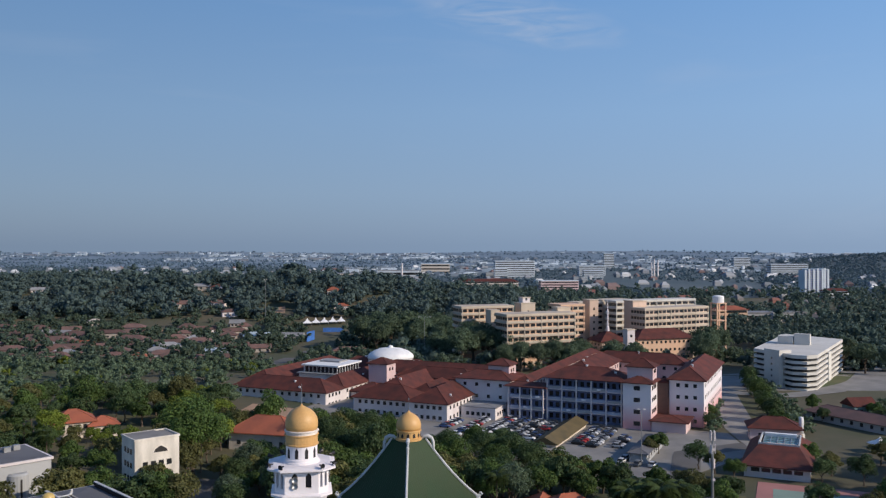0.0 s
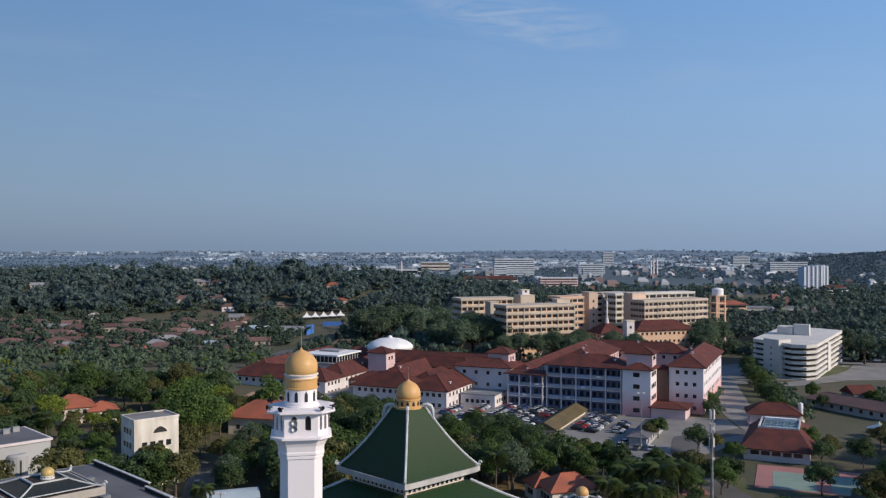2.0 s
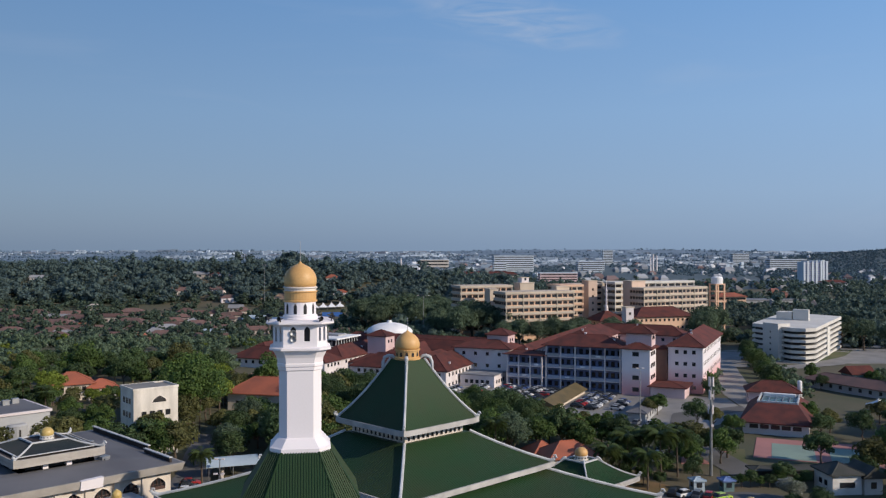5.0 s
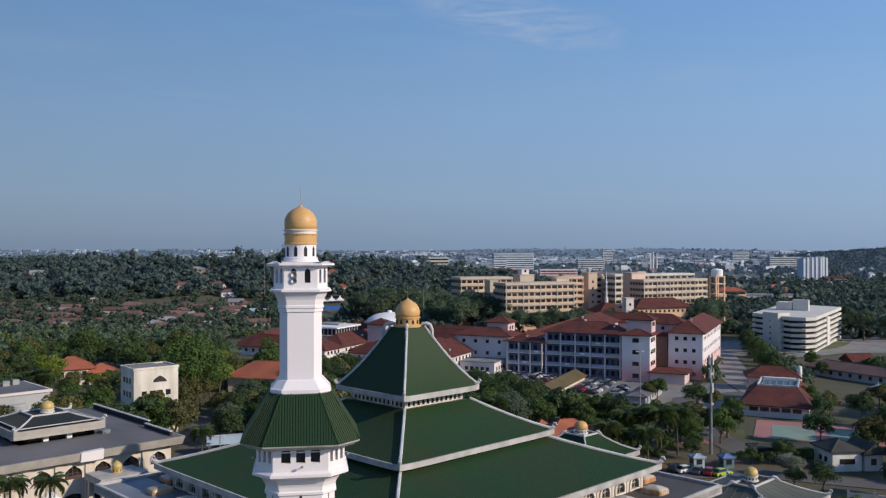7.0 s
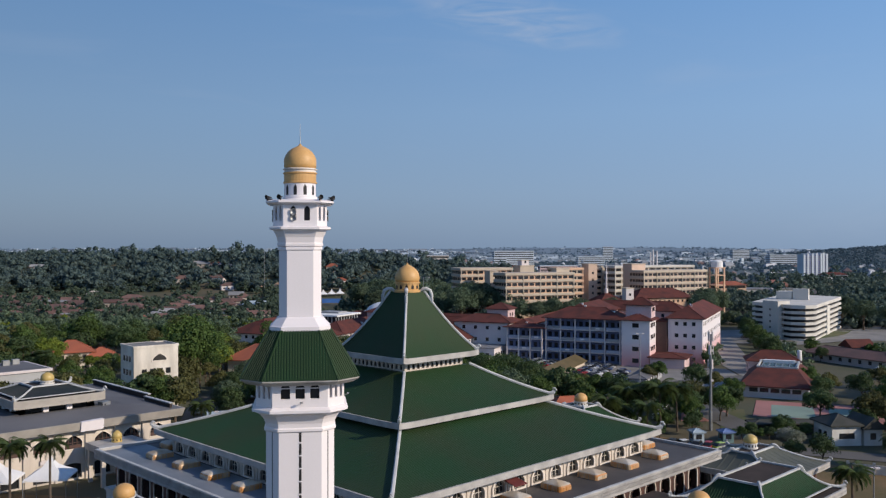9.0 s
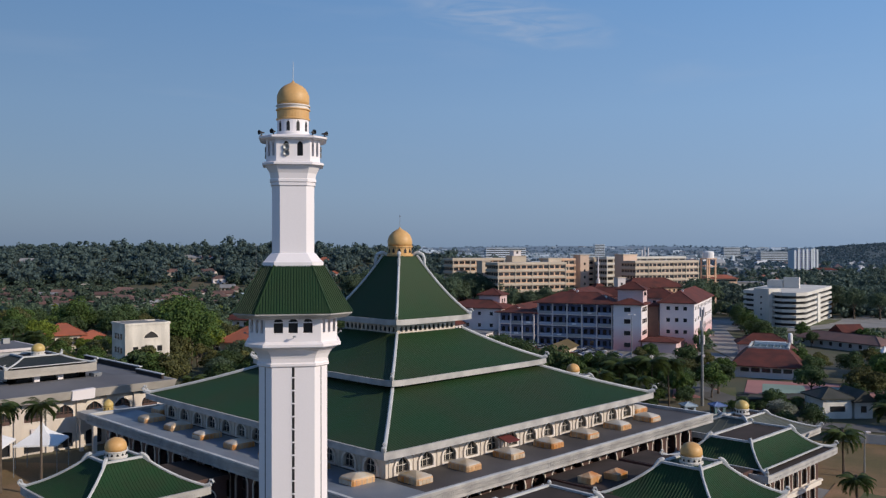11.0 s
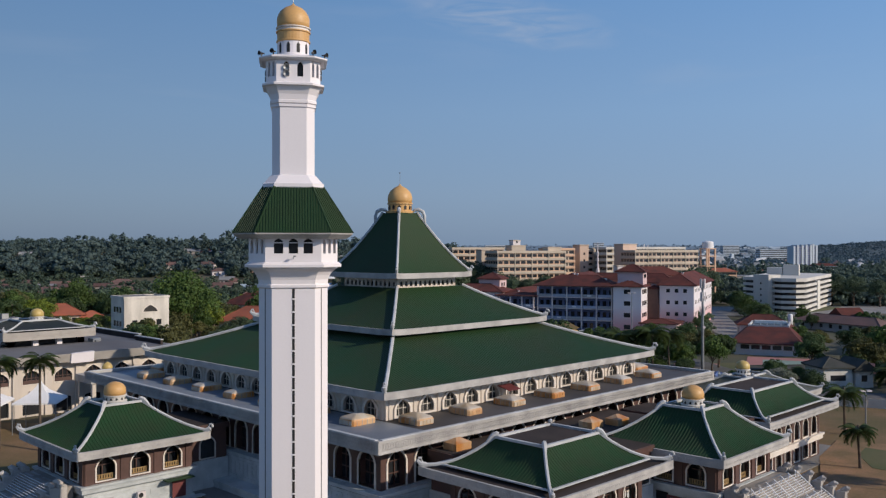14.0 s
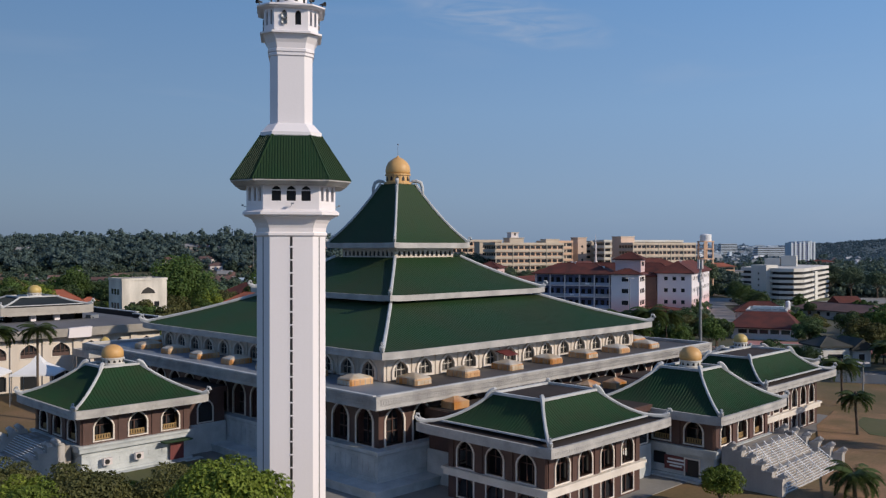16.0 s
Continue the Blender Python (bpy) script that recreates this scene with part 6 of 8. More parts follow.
def town(name, m, n, dlo, dhi, size, label, seed, ok=lambda r, d: True):
    rng = random.Random(seed)
    vs, fs = [], []
    made = 0
    while made < n:
        d = dlo * (dhi / dlo) ** rng.random()
        r = rng.uniform(-0.56, 0.56) * d
        if not ok(r, d):
            continue
        made += 1
        x, y = V(r, d)
        z = gz(x, y)
        s = size * rng.uniform(0.6, 1.6) * (1 + d / 5000)
        L, W, h = s * rng.uniform(0.9, 2.2), s * rng.uniform(0.7, 1.1), rng.choice((3, 3.5, 4, 4.5, 6.5))
        a = rng.choice((-0.6, -0.35, 0.1, 0.4)) + rng.uniform(-0.1, 0.1)
        c, sn = math.cos(a), math.sin(a)
        o = len(vs)
        for px_, py_, pz in ((-L, -W, -2), (L, -W, -2), (L, W, -2), (-L, W, -2), (-L, -W, h), (L, -W, h), (L, W, h), (-L, W, h), (-L + W * 0.7, 0, h + W * 0.42), (L - W * 0.7, 0, h + W * 0.42)):
            vs.append((x + (px_ * c - py_ * sn) / 2, y + (px_ * sn + py_ * c) / 2, z + pz))
        fs += [tuple(o + i for i in q) for q in ((0, 1, 5, 4), (1, 2, 6, 5), (2, 3, 7, 6), (3, 0, 4, 7), (4, 5, 9, 8), (6, 7, 8, 9), (5, 6, 9), (7, 4, 8))]
    solid(name, MB().add(vs, fs), m, label, "roofs", "stuff")


town("town_houses", TOWN, 36, 700, 1250, 6, "scattered red and grey roofed houses among trees", 5, lambda r, d: r > 150)
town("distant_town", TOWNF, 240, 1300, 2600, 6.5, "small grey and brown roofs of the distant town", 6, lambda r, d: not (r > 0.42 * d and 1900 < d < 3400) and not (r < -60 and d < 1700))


def flats(name, n, dlo, dhi, label, seed):
    """Long low flat-roofed sheds and blocks of the far town."""
    rng = random.Random(seed)
    mb = MB()
    for _ in range(n):
        d = dlo * (dhi / dlo) ** rng.random()
        r = rng.uniform(-0.56, 0.56) * d
        if noise.noise((r * 0.0016, d * 0.0012, 7.7)) < -0.12 or (r > 0.4 * d and d < 3400):
            continue
        x, y = V(r, d)
        z = gz(x, y)
        s = rng.uniform(0.35, 0.85) * d / 2900
        L, W, h = rng.choice((16, 26, 40, 70)) * s, rng.uniform(9, 22) * s, rng.choice((3.5, 4, 5, 7, 10)) * (0.6 + 0.3 * d / 2600)
        a = -0.785 + rng.uniform(-0.25, 0.25)
        c, sn = math.cos(a), math.sin(a)
        for k, (l_, w_, z0, z1) in enumerate(((L, W, -3, h), (L * 0.4, W * 0.5, h, h * 1.15))):
            if k and rng.random() < 0.6:
                continue
            ring = [(x + (p * l_ * c - q * w_ * sn) / 2, y + (p * l_ * sn + q * w_ * c) / 2) for p, q in ((-1, -1), (1, -1), (1, 1), (-1, 1))]
            mb.prism(ring, z + z0, z + z1)
    solid(name, mb, TOWNW, label, "roofs", "stuff")


# shed colours blued to carry the haze of the far plain
TOWNW = island_mat("haze_tinted_sheds", ((0, (0.58, 0.66, 0.74)), (0.18, (0.30, 0.37, 0.45)), (0.45, (0.17, 0.22, 0.28)), (0.75, (0.38, 0.45, 0.52)), (0.9, (0.20, 0.22, 0.26))))
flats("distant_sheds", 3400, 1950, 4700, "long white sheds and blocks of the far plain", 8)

# ---- suburb on the rise beyond the trees ----
SUBURB = ((-262, 512, 20, SUBROOF), (-240, 486, 19, SUBROOF), (-228, 500, 22, SUBROOF), (-206, 508, 16, SUBROOF), (-193, 478, 15, SUBROOF), (-181, 476, 14, SUBROOF), (-278, 594, 18, SUBROOF), (-258, 604, 22, SUBROOF), (-238, 612, 20, SUBROOF), (-222, 622, 16, SUBROOF), (-296, 560, 15, SUBROOF),
          (-172, 484, 11, ORANGEROOF), (-141, 530, 13, BLUEROOF), (-178, 530, 10, GREYROOF), (-168, 536, 9, GREYROOF), (-230, 738, 16, SUBROOF), (-212, 737, 16, SUBROOF), (-195, 735, 14, SUBROOF), (-231, 818, 14, GREYROOF), (-205, 800, 12, GREYROOF), (-214, 806, 9, REDROOF), (-379, 806, 14, GREYROOF), (-360, 806, 9, SUBROOF),
          (-104, 790, 11, ORANGEROOF), (-94, 792, 9, REDROOF), (-89, 726, 12, ORANGEROOF), (-130, 598, 20, BLUEROOF), (-107, 600, 14, GREYROOF), (-60, 532, 20, SUBROOF), (-176, 700, 12, SUBROOF), (-160, 660, 10, GREYROOF), (-192, 640, 12, SUBROOF), (-325, 640, 16, SUBROOF), (-300, 618, 14, SUBROOF), (-270, 664, 11, TANWALL), (-150, 640, 9, SUBROOF), (-118, 548, 12, SUBROOF), (-170, 588, 12, GREYROOF))


def small_house(r, d, L, roofm, k):
    x, y, z0, rz = spot(r, d, (8, 14, -6, 10, 22)[k % 5])
    kind = {SUBROOF: "dull brown", ORANGEROOF: "orange-red", BLUEROOF: "pale blue", GREYROOF: "pale grey", REDROOF: "dark red", TANWALL: "tan"}[roofm]
    root = thing("house", x, y, z0, "low suburban house with " + kind + " roof among trees", "house", "suburban houses", rz)
    W, h = min(L * 0.7, 7 + k % 4), 3.0 + 0.5 * (k % 3)
    wm = (TANWALL, PALEWALL, TANWALL, CREAM)[k % 4]
    mb = MB()
    mb.box(-L / 2, -W / 2, -3, L / 2, W / 2, h)
    if k % 2:
        mb.box(-L * 0.1, -W / 2 - 2.2, -3, L * 0.3, -W / 2, h - 0.6)
    part("wall", mb, wm, root)
    part("roof", hip_roof(L, W, h, 2.0 + 0.25 * (k % 4), 0.8, gable=k % 3 == 0), roofm, root)
    for s in (-0.32, -0.05, 0.34):
        part("window", win_mesh(1.4, 1.2, GLASS), None, root, at=side_pose(0, W / 2 + (2.2 if k % 2 and s == -0.05 else 0), s * L, 0.9))


srng = random.Random(41)
more = []
while len(more) < 34:
    d_ = srng.uniform(462, 640)
    r_ = srng.uniform(-0.51, -0.24) * d_
    if all(abs(r_ - q[0]) > (q[2] + 15) * 0.55 or abs(d_ - q[1]) > 12 for q in SUBURB + tuple(more)):
        more.append((r_, d_, srng.uniform(9, 21), srng.choice((SUBROOF, SUBROOF, SUBROOF, SUBROOF, GREYROOF))))
SUBURB = SUBURB + tuple(more)
for i_, q_ in enumerate(SUBURB):
    small_house(*q_, i_)
hip_house("apartment_block", -361, 676, 16, 12, 11, 10, 3, "cream flats with red roof on the rise", ORANGEROOF, CREAM, 0.8, 3, 3, 2, cat="building")


# ---- trees ----
def quad_cloud(name, P, Nn, size, rng, m):
    """Small bent leaf-clump faces at points P with outward directions Nn."""
    n = len(P)
    Nn = Nn + rng.normal(0, 0.55, (n, 3))
    Nn /= np.linalg.norm(Nn, axis=1)[:, None] + 1e-9
    up = rng.normal(0, 1, (n, 3))
    U = np.cross(Nn, up)
    U /= np.linalg.norm(U, axis=1)[:, None] + 1e-9
    W = np.cross(Nn, U)
    s = (size * rng.uniform(0.6, 1.4, n))[:, None]
    vs = np.empty((n, 4, 3))
    vs[:, 0] = P - U * s
    vs[:, 1] = P - W * s * 0.62 + Nn * s * 0.22
    vs[:, 2] = P + U * s
    vs[:, 3] = P + W * s * 0.62 + Nn * s * 0.22
    me = bpy.data.meshes.new(name)
    me.from_pydata(vs.reshape(-1, 3).tolist(), [], np.arange(n * 4).reshape(n, 4).tolist())
    me.materials.append(m)
    me.update()
    return me


def crown_points(rng, n, rx, rz, zc, blobs):
    """Leaf positions on the shells of uneven clumps that fill an ellipsoid."""
    bp = rng.normal(0, 1, (blobs, 3))
    bp /= np.linalg.norm(bp, axis=1)[:, None]
    bp *= rng.uniform(0.25, 0.78, blobs)[:, None] ** 0.7
    bp[:, 2] = np.where(bp[:, 2] < -0.35, -bp[:, 2] * 0.5, bp[:, 2])
    br = rng.uniform(0.22, 0.42, blobs)
    pick = rng.choice(blobs, n, p=br ** 2 / (br ** 2).sum())
    q = rng.normal(0, 1, (n, 3))
    q /= np.linalg.norm(q, axis=1)[:, None]
    q[:, 2] = np.where(q[:, 2] < -0.5, -q[:, 2], q[:, 2])
    rad = rng.uniform(0.72, 1.05, n)[:, None]
    P = bp[pick] + q * br[pick][:, None] * rad
    out = P.copy()
    P = P * np.array([rx, rx, rz]) + np.array([0, 0, zc])
    d = q + 0.4 * out
    return P, d


def trunk_mesh(seed, h, r, spread, top):
    rng = random.Random(seed)
    mb = MB()
    pts = [(0, 0, -0.5)]
    for i in range(1, 5):
        pts.append((rng.uniform(-0.2, 0.2) * i * 0.4, rng.uniform(-0.2, 0.2) * i * 0.4, h * i / 4))
    mb.tube(pts, [r * 1.25, r, r * 0.85, r * 0.72, r * 0.6], 7)
    for i in range(6):
        a = i * 1.05 + rng.uniform(-0.3, 0.3)
        b = rng.uniform(0.55, 1.0)
        s = (pts[3] if i % 2 else pts[4])
        mb.tube([s, (s[0] + math.cos(a) * spread * 0.4 * b, s[1] + math.sin(a) * spread * 0.4 * b, s[2] + (top - h) * 0.35), (s[0] + math.cos(a) * spread * b, s[1] + math.sin(a) * spread * b, s[2] + (top - h) * 0.7)], [r * 0.5, r * 0.32, r * 0.12], 5)
    return mb.mesh("trunk", BARK)


TREES = {}


def tree_kind(key, seed, leafm, n, size, rx, rz, zc, th, tr, blobs):
    rng = np.random.default_rng(seed)
    P, d = crown_points(rng, n, rx, rz, zc, blobs)
    TREES[key] = (trunk_mesh(seed, th, tr, rx * 0.7, zc + rz * 0.4), quad_cloud("crown", P, d, size, rng, leafm))


for i_, lm in enumerate((LEAF_A, LEAF_B, LEAF_C, LEAF_D)):
    for j_ in range(3):
        tree_kind(("mid", i_, j_), 10 * i_ + j_, lm, 3800, 0.30, 4.6 + 0.4 * j_, 3.6 + 0.5 * j_, 5.7 + 0.5 * j_, 4.0, 0.3, 26 + 5 * j_)
tree_kind("near_a", 71, LEAF_C, 26000, 0.145, 4.3, 3.6, 6.4, 4.2, 0.25, 60)
tree_kind("near_b", 72, LEAF_D, 20000, 0.135, 4.4, 3.2, 5.6, 3.6, 0.22, 55)
tree_kind("near_c", 73, LEAF_B, 18000, 0.135, 4.2, 3.2, 5.6, 3.6, 0.22, 55)
tree_kind("big", 74, LEAF_F, 9000, 0.42, 9.0, 8.0, 13.5, 8.0, 0.7, 60)
tree_kind("bright", 77, LEAF_B, 11000, 0.36, 9.5, 8.2, 14.0, 8.0, 0.7, 70)
tree_kind("grove", 78, LEAF_A, 11000, 0.36, 9.5, 8.2, 13.0, 8.0, 0.7, 64)
tree_kind("pale", 79, LEAF_W, 5200, 0.20, 4.8, 3.2, 5.2, 3.6, 0.3, 40)
tree_kind("topiary", 75, LEAF_C, 6500, 0.11, 1.9, 1.7, 2.3, 1.0, 0.14, 60)
LABELS = {0: "dense dark green broadleaf tree", 1: "green broadleaf tree with a rounded uneven crown", 2: "fresh yellow-green broadleaf tree", 3: "dull olive broadleaf tree with sparse crown"}


def tree(key, r, d, s=1.0, rot=0, label="", z=None, sz=None, name="tree"):
    x, y = V(r, d)
    root = new(name)
    root.matrix_world = Matrix.LocRotScale((x, y, gz(x, y) if z is None else z), Euler((0, 0, rot)), (s, s, sz or s))
    lab = label or (LABELS[key[1]] if isinstance(key, tuple) else "broadleaf tree with spreading leafy crown")
    tagged(root, lab, name, "broadleaf trees" if name == "tree" else "garden bushes")
    part("trunk", TREES[key][0], None, root)
    part("crown", TREES[key][1], None, root)
    return root


# footprints kept clear of trees: (r0, r1, d0, d1)
CLEAR_H = [(-70, 38, -14, 75), (-164, -52, -24, 76), (-45, -33, 0, 114)]


def blocked(r, d):
    x, y = V(r, d)
    if -62 < x < 62 and -64 < y < 46:
        return True
    if -84 < x < 1 and 44 < y < 93:
        return True
    a, b = (r - 60.4) * 0.915 - (d - 302.7) * 0.403, (r - 60.4) * 0.403 + (d - 302.7) * 0.915
    for a0, a1, b0, b1 in CLEAR_H:
        if a0 - 4 < a < a1 + 4 and b0 - 5 < b < b1 + 4:
            return True
    for r0, r1, d0, d1 in ((-84, -58, 188, 216), (-134, -90, 186, 226), (-128, -86, 258, 284), (-116, -84, 214, 258), (-66, -40, 238, 272), (-80, -44, 284, 332), (-116, -84, 470, 540), (-98, -72, 540, 676), (-238, -206, 650, 690), (-158, -128, 694, 738), (74, 122, 226, 292), (54, 114, 190, 232), (66, 90, 164, 186), (12, 36, 178, 204), (20, 78, 220, 296),
                           (130, 190, 254, 296), (136, 206, 390, 462), (-44, -10, 380, 412), (95, 134, 452, 478), (98, 132, 262, 420)):
        if r0 < r < r1 and d0 < d < d1:
            return True
    return any(abs(r - q[0]) < q[2] * 0.5 + 2 and (-6 if d < 660 else -24) < d - q[1] < 6 for q in SUBURB)


def scatter(n, r0, r1, d0, d1, mix, seed, smin=0.8, smax=1.3, gap=5.0, fan=False):
    rng = random.Random(seed)
    done = []
    tries = 0
    while len(done) < n and tries < n * 30:
        tries += 1
        d = rng.uniform(d0, d1)
        r = rng.uniform(r0, r1) * (d / d0 if fan else 1)
        if blocked(r, d) or any((r - a) ** 2 + (d - b) ** 2 < gap * gap for a, b in done):
            continue
        done.append((r, d))
        k = rng.choice(mix)
        s = rng.uniform(smin, smax)
        tree(("mid", k, rng.randrange(3)), r, d, s, rng.uniform(0, 6.28), sz=s * rng.uniform(0.85, 1.2))


# belts of single trees
scatter(86, -150, -56, 222, 322, (0, 1, 0, 3, 0, 1, 0, 1, 2), 1, 0.7, 1.1, 4.6)
scatter(24, -40, -20, 186, 258, (0, 1, 1, 0, 3), 2, 0.8, 1.25, 5.5)
scatter(22, -22, 30, 180, 216, (0, 0, 1, 3), 3, 0.75, 1.1, 5.5)
scatter(7, 30, 56, 196, 216, (0, 1, 1), 4, 0.6, 0.9, 6)
scatter(46, 92, 150, 168, 250, (0, 0, 1, 3), 5, 0.5, 0.9, 6)
scatter(9, 122, 190, 250, 330, (0, 1, 1), 15, 0.45, 0.75, 7)
scatter(12, 90, 120, 128, 165, (0, 1, 3), 17, 0.5, 0.8, 6)
scatter(20, 88, 130, 262, 300, (0, 1), 6, 0.7, 1.0, 6)
scatter(16, -140, -84, 150, 200, (1, 0, 3), 7, 0.8, 1.2, 7)
tree("bright", -67, 228, 0.92, 1.0, "large sunlit green spreading tree")
for r, d, s in ((-40, 203, 0.5), (-52, 226, 0.45), (-38, 214, 0.55), (-33, 194, 0.55), (15, 200, 0.55), (-88, 196, 0.38), (-82, 200, 0.35), (-49.5, 197, 0.42)):
    tree("big", r, d, s, r, "large dark spreading shade tree")

for i, (r, d, s) in enumerate(((-67, 197, 1.2), (-63.5, 195, 1.05), (-48, 192, 0.75), (-85, 199, 1.0), (-81, 200, 0.95), (-74, 194, 0.8), (-52, 204, 0.7), (-50, 208, 0.65), (-53, 216, 0.75), (-49, 222, 0.8), (-46, 212, 0.7), (-43, 220, 0.8), (-58, 222, 0.8), (-47, 230, 0.8), (-52, 234, 0.8),
                             (60, 258, 0.6), (63.5, 262, 0.65), (70, 243, 0.7), (73, 238, 0.7), (76, 231, 0.6), (69, 213, 0.5), (36, 225, 0.8), (39, 218, 0.9), (42, 212, 0.8), (46, 206, 0.7), (31, 216, 0.9), (98, 228, 0.6), (104, 236, 0.7), (102, 246, 0.7), (108, 226, 0.7))):
    tree(("mid", (3, 1, 0)[i % 3], i % 3), r, d, s, i)

for i, (r, d, s) in enumerate(((34, 176, 0.35), (37, 183, 0.4), (41, 181, 0.38), (44, 179, 0.36), (47, 187, 0.42), (52, 184, 0.4), (40, 190, 0.45), (49, 193, 0.42), (31, 182, 0.45), (55, 192, 0.4))):
    tree(("mid", (1, 0)[i % 2], i % 3), r, d, s, i)

# grove before the hospital car park
for i, (r, d, s) in enumerate(((2, 228, 0.52), (10, 240, 0.50), (16, 250, 0.45), (8, 252, 0.45), (17, 236, 0.52), (22, 228, 0.50), (12, 222, 0.50), (-6, 240, 0.45), (0, 247, 0.45), (-38, 255, 0.60), (-30, 258, 0.62), (-24, 256, 0.60), (-18, 262, 0.50), (-33, 246, 0.60), (-22, 244, 0.55), (-14, 252, 0.50), (-28, 236, 0.55))):
    tree("grove" if i % 3 else "bright", r, d, s, i * 1.7, "dense dark green rounded shade tree" if i % 3 else "sunlit green rounded shade tree")
for i, (r, d, s) in enumerate(((24, 241, 0.75), (28, 232, 0.75), (31, 240, 0.6), (33, 226, 0.75), (4, 216, 1.0), (-4, 222, 1.0), (26, 220, 0.9), (30, 214, 0.9), (37, 232, 0.55), (-66.5, 192.5, 1.15), (-60.5, 193.5, 1.05), (-63, 190, 0.8), (56.5, 200, 0.75), (59.5, 204, 0.85), (63, 200, 0.7), (66.5, 206, 0.8), (58, 211, 0.8), (54, 195, 0.6), (86, 200, 0.8), (92, 186, 0.9), (99, 190, 1.0), (104, 198, 1.0), (112, 206, 1.1), (108, 188, 0.9), (116, 216, 1.0))):
    tree(("mid", (0, 3, 1)[i % 3], i % 3), r, d, s, i)
for r, d, s in ((66.7, 168.7, 0.55), (68.6, 170, 0.42)):
    tree("pale", r, d, s, r, "small spreading tree with pale blossom")
for i in range(9):
    tree(("mid", i % 2, i % 3), 59 + 1.9 * i, 179 + 0.3 * (i % 3), 0.26 + 0.03 * (i % 3), i, "low clipped dark green hedge bush", name="bush")

for i, (r, d, s) in enumerate(((-122, 259, 0.6), (-117, 258, 0.55), (-112, 260, 0.5), (-106, 259, 0.55), (-101, 261, 0.6), (-114, 246, 0.7), (-106, 243, 0.75), (-98, 247, 0.7), (-111, 233, 0.75), (-101, 232, 0.8), (-93, 236, 0.8), (-92, 250, 0.7), (-96, 222, 0.75), (-90, 224, 0.8))):
    tree(("mid", (0, 1, 3, 2)[i % 4], i % 3), r, d, s, i)

# trees close below the camera
for key, r, d, s, lab in (("near_a", -13.4, 56, 1.0, "fresh green leafy tree with drooping bright foliage"), ("near_b", -26, 62, 0.92, "dull brown-green bushy tree"), ("near_b", -20.5, 66, 0.8, "dull brown-green bushy tree"),
                          ("near_a", -28.6, 60, 0.78, "bright yellow-green bushy tree"), ("near_b", -34, 67, 0.82, "dull olive bushy tree"), ("near_b", -10.5, 50, 0.5, "small dull green shrubby tree")):
    tree(key, r, d, s, r, lab)
for r, d, s in ((25.6, 78, 1.0), (-30.5, 78, 0.72), (-28, 80, 0.55), (-20, 79.5, 0.4)):
    tree("topiary", r, d, s, r, "round clipped green garden bush", name="bush")


# ---- palms ----
def palm_kind(seed, n, L, m):
    rng = random.Random(seed)
    mb = MB()
    for i in range(n):
        a = i * 2.4 + rng.uniform(-0.2, 0.2)
        up = 1.0 - 1.35 * (i / n) + rng.uniform(-0.1, 0.1)
        pts = []
        x, z, ang = 0.0, 0.0, up
        for q in range(8):
            pts.append((x, z))
            x += math.cos(ang) * L / 7
            z += math.sin(ang) * L / 7
            ang -= 0.24
        c, s = math.cos(a), math.sin(a)
        for q in range(7):
            (xa, za), (xb, zb) = pts[q], pts[q + 1]
            for side in (-1, 1):
                for t in (0.0, 0.33, 0.66):
                    px_, pz = xa + (xb - xa) * t, za + (zb - za) * t
                    ln = L * 0.26 * (1 - abs(q / 6.5 - 0.45) * 1.1)
                    wd = L / 7 * 0.26
                    p0, p1 = (px_ - wd, 0, pz), (px_ + wd, 0, pz)
                    p2, p3 = (px_ + ln * 0.45 + wd * 0.3, side * ln, pz - ln * 0.42), (px_ + ln * 0.45 - wd * 0.3, side * ln, pz - ln * 0.42)
                    mb.add([(u * c - v * s, u * s + v * c, w) for u, v, w in (p0, p1, p2, p3)], [(0, 1, 2, 3)])
    return mb.mesh("fronds", m)


PALMS = [palm_kind(s, 34, 3.4, LEAF_P) for s in (1, 2, 3)]
PALM_T = {}


def palm(r, d, h, s=1.0, rot=0.0, lab="tall slender palm with drooping fronds"):
    x, y = V(r, d)
    root = thing("palm_tree", x, y, gz(x, y), lab, "palm tree", "palms", rz=rot * 57)
    key = round(h)
    if key not in PALM_T:
        mb = MB()
        mb.tube([(0, 0, -0.4), (0.1, 0, h * 0.3), (0.25, 0.05, h * 0.65), (0.3, 0.05, h)], [0.24, 0.19, 0.16, 0.17], 8)
        mb.tube([(0.3, 0.05, h - 0.2), (0.3, 0.05, h + 0.5)], [0.22, 0.12], 8)
        PALM_T[key] = mb.mesh("trunk", BARK)
    part("trunk", PALM_T[key], None, root)
    f = part("fronds", PALMS[int(abs(r * 7)) % 3], None, root)
    f.matrix_basis = Matrix.LocRotScale((0.3, 0.05, h + 0.2), Euler((0, 0, rot)), (s, s, s))


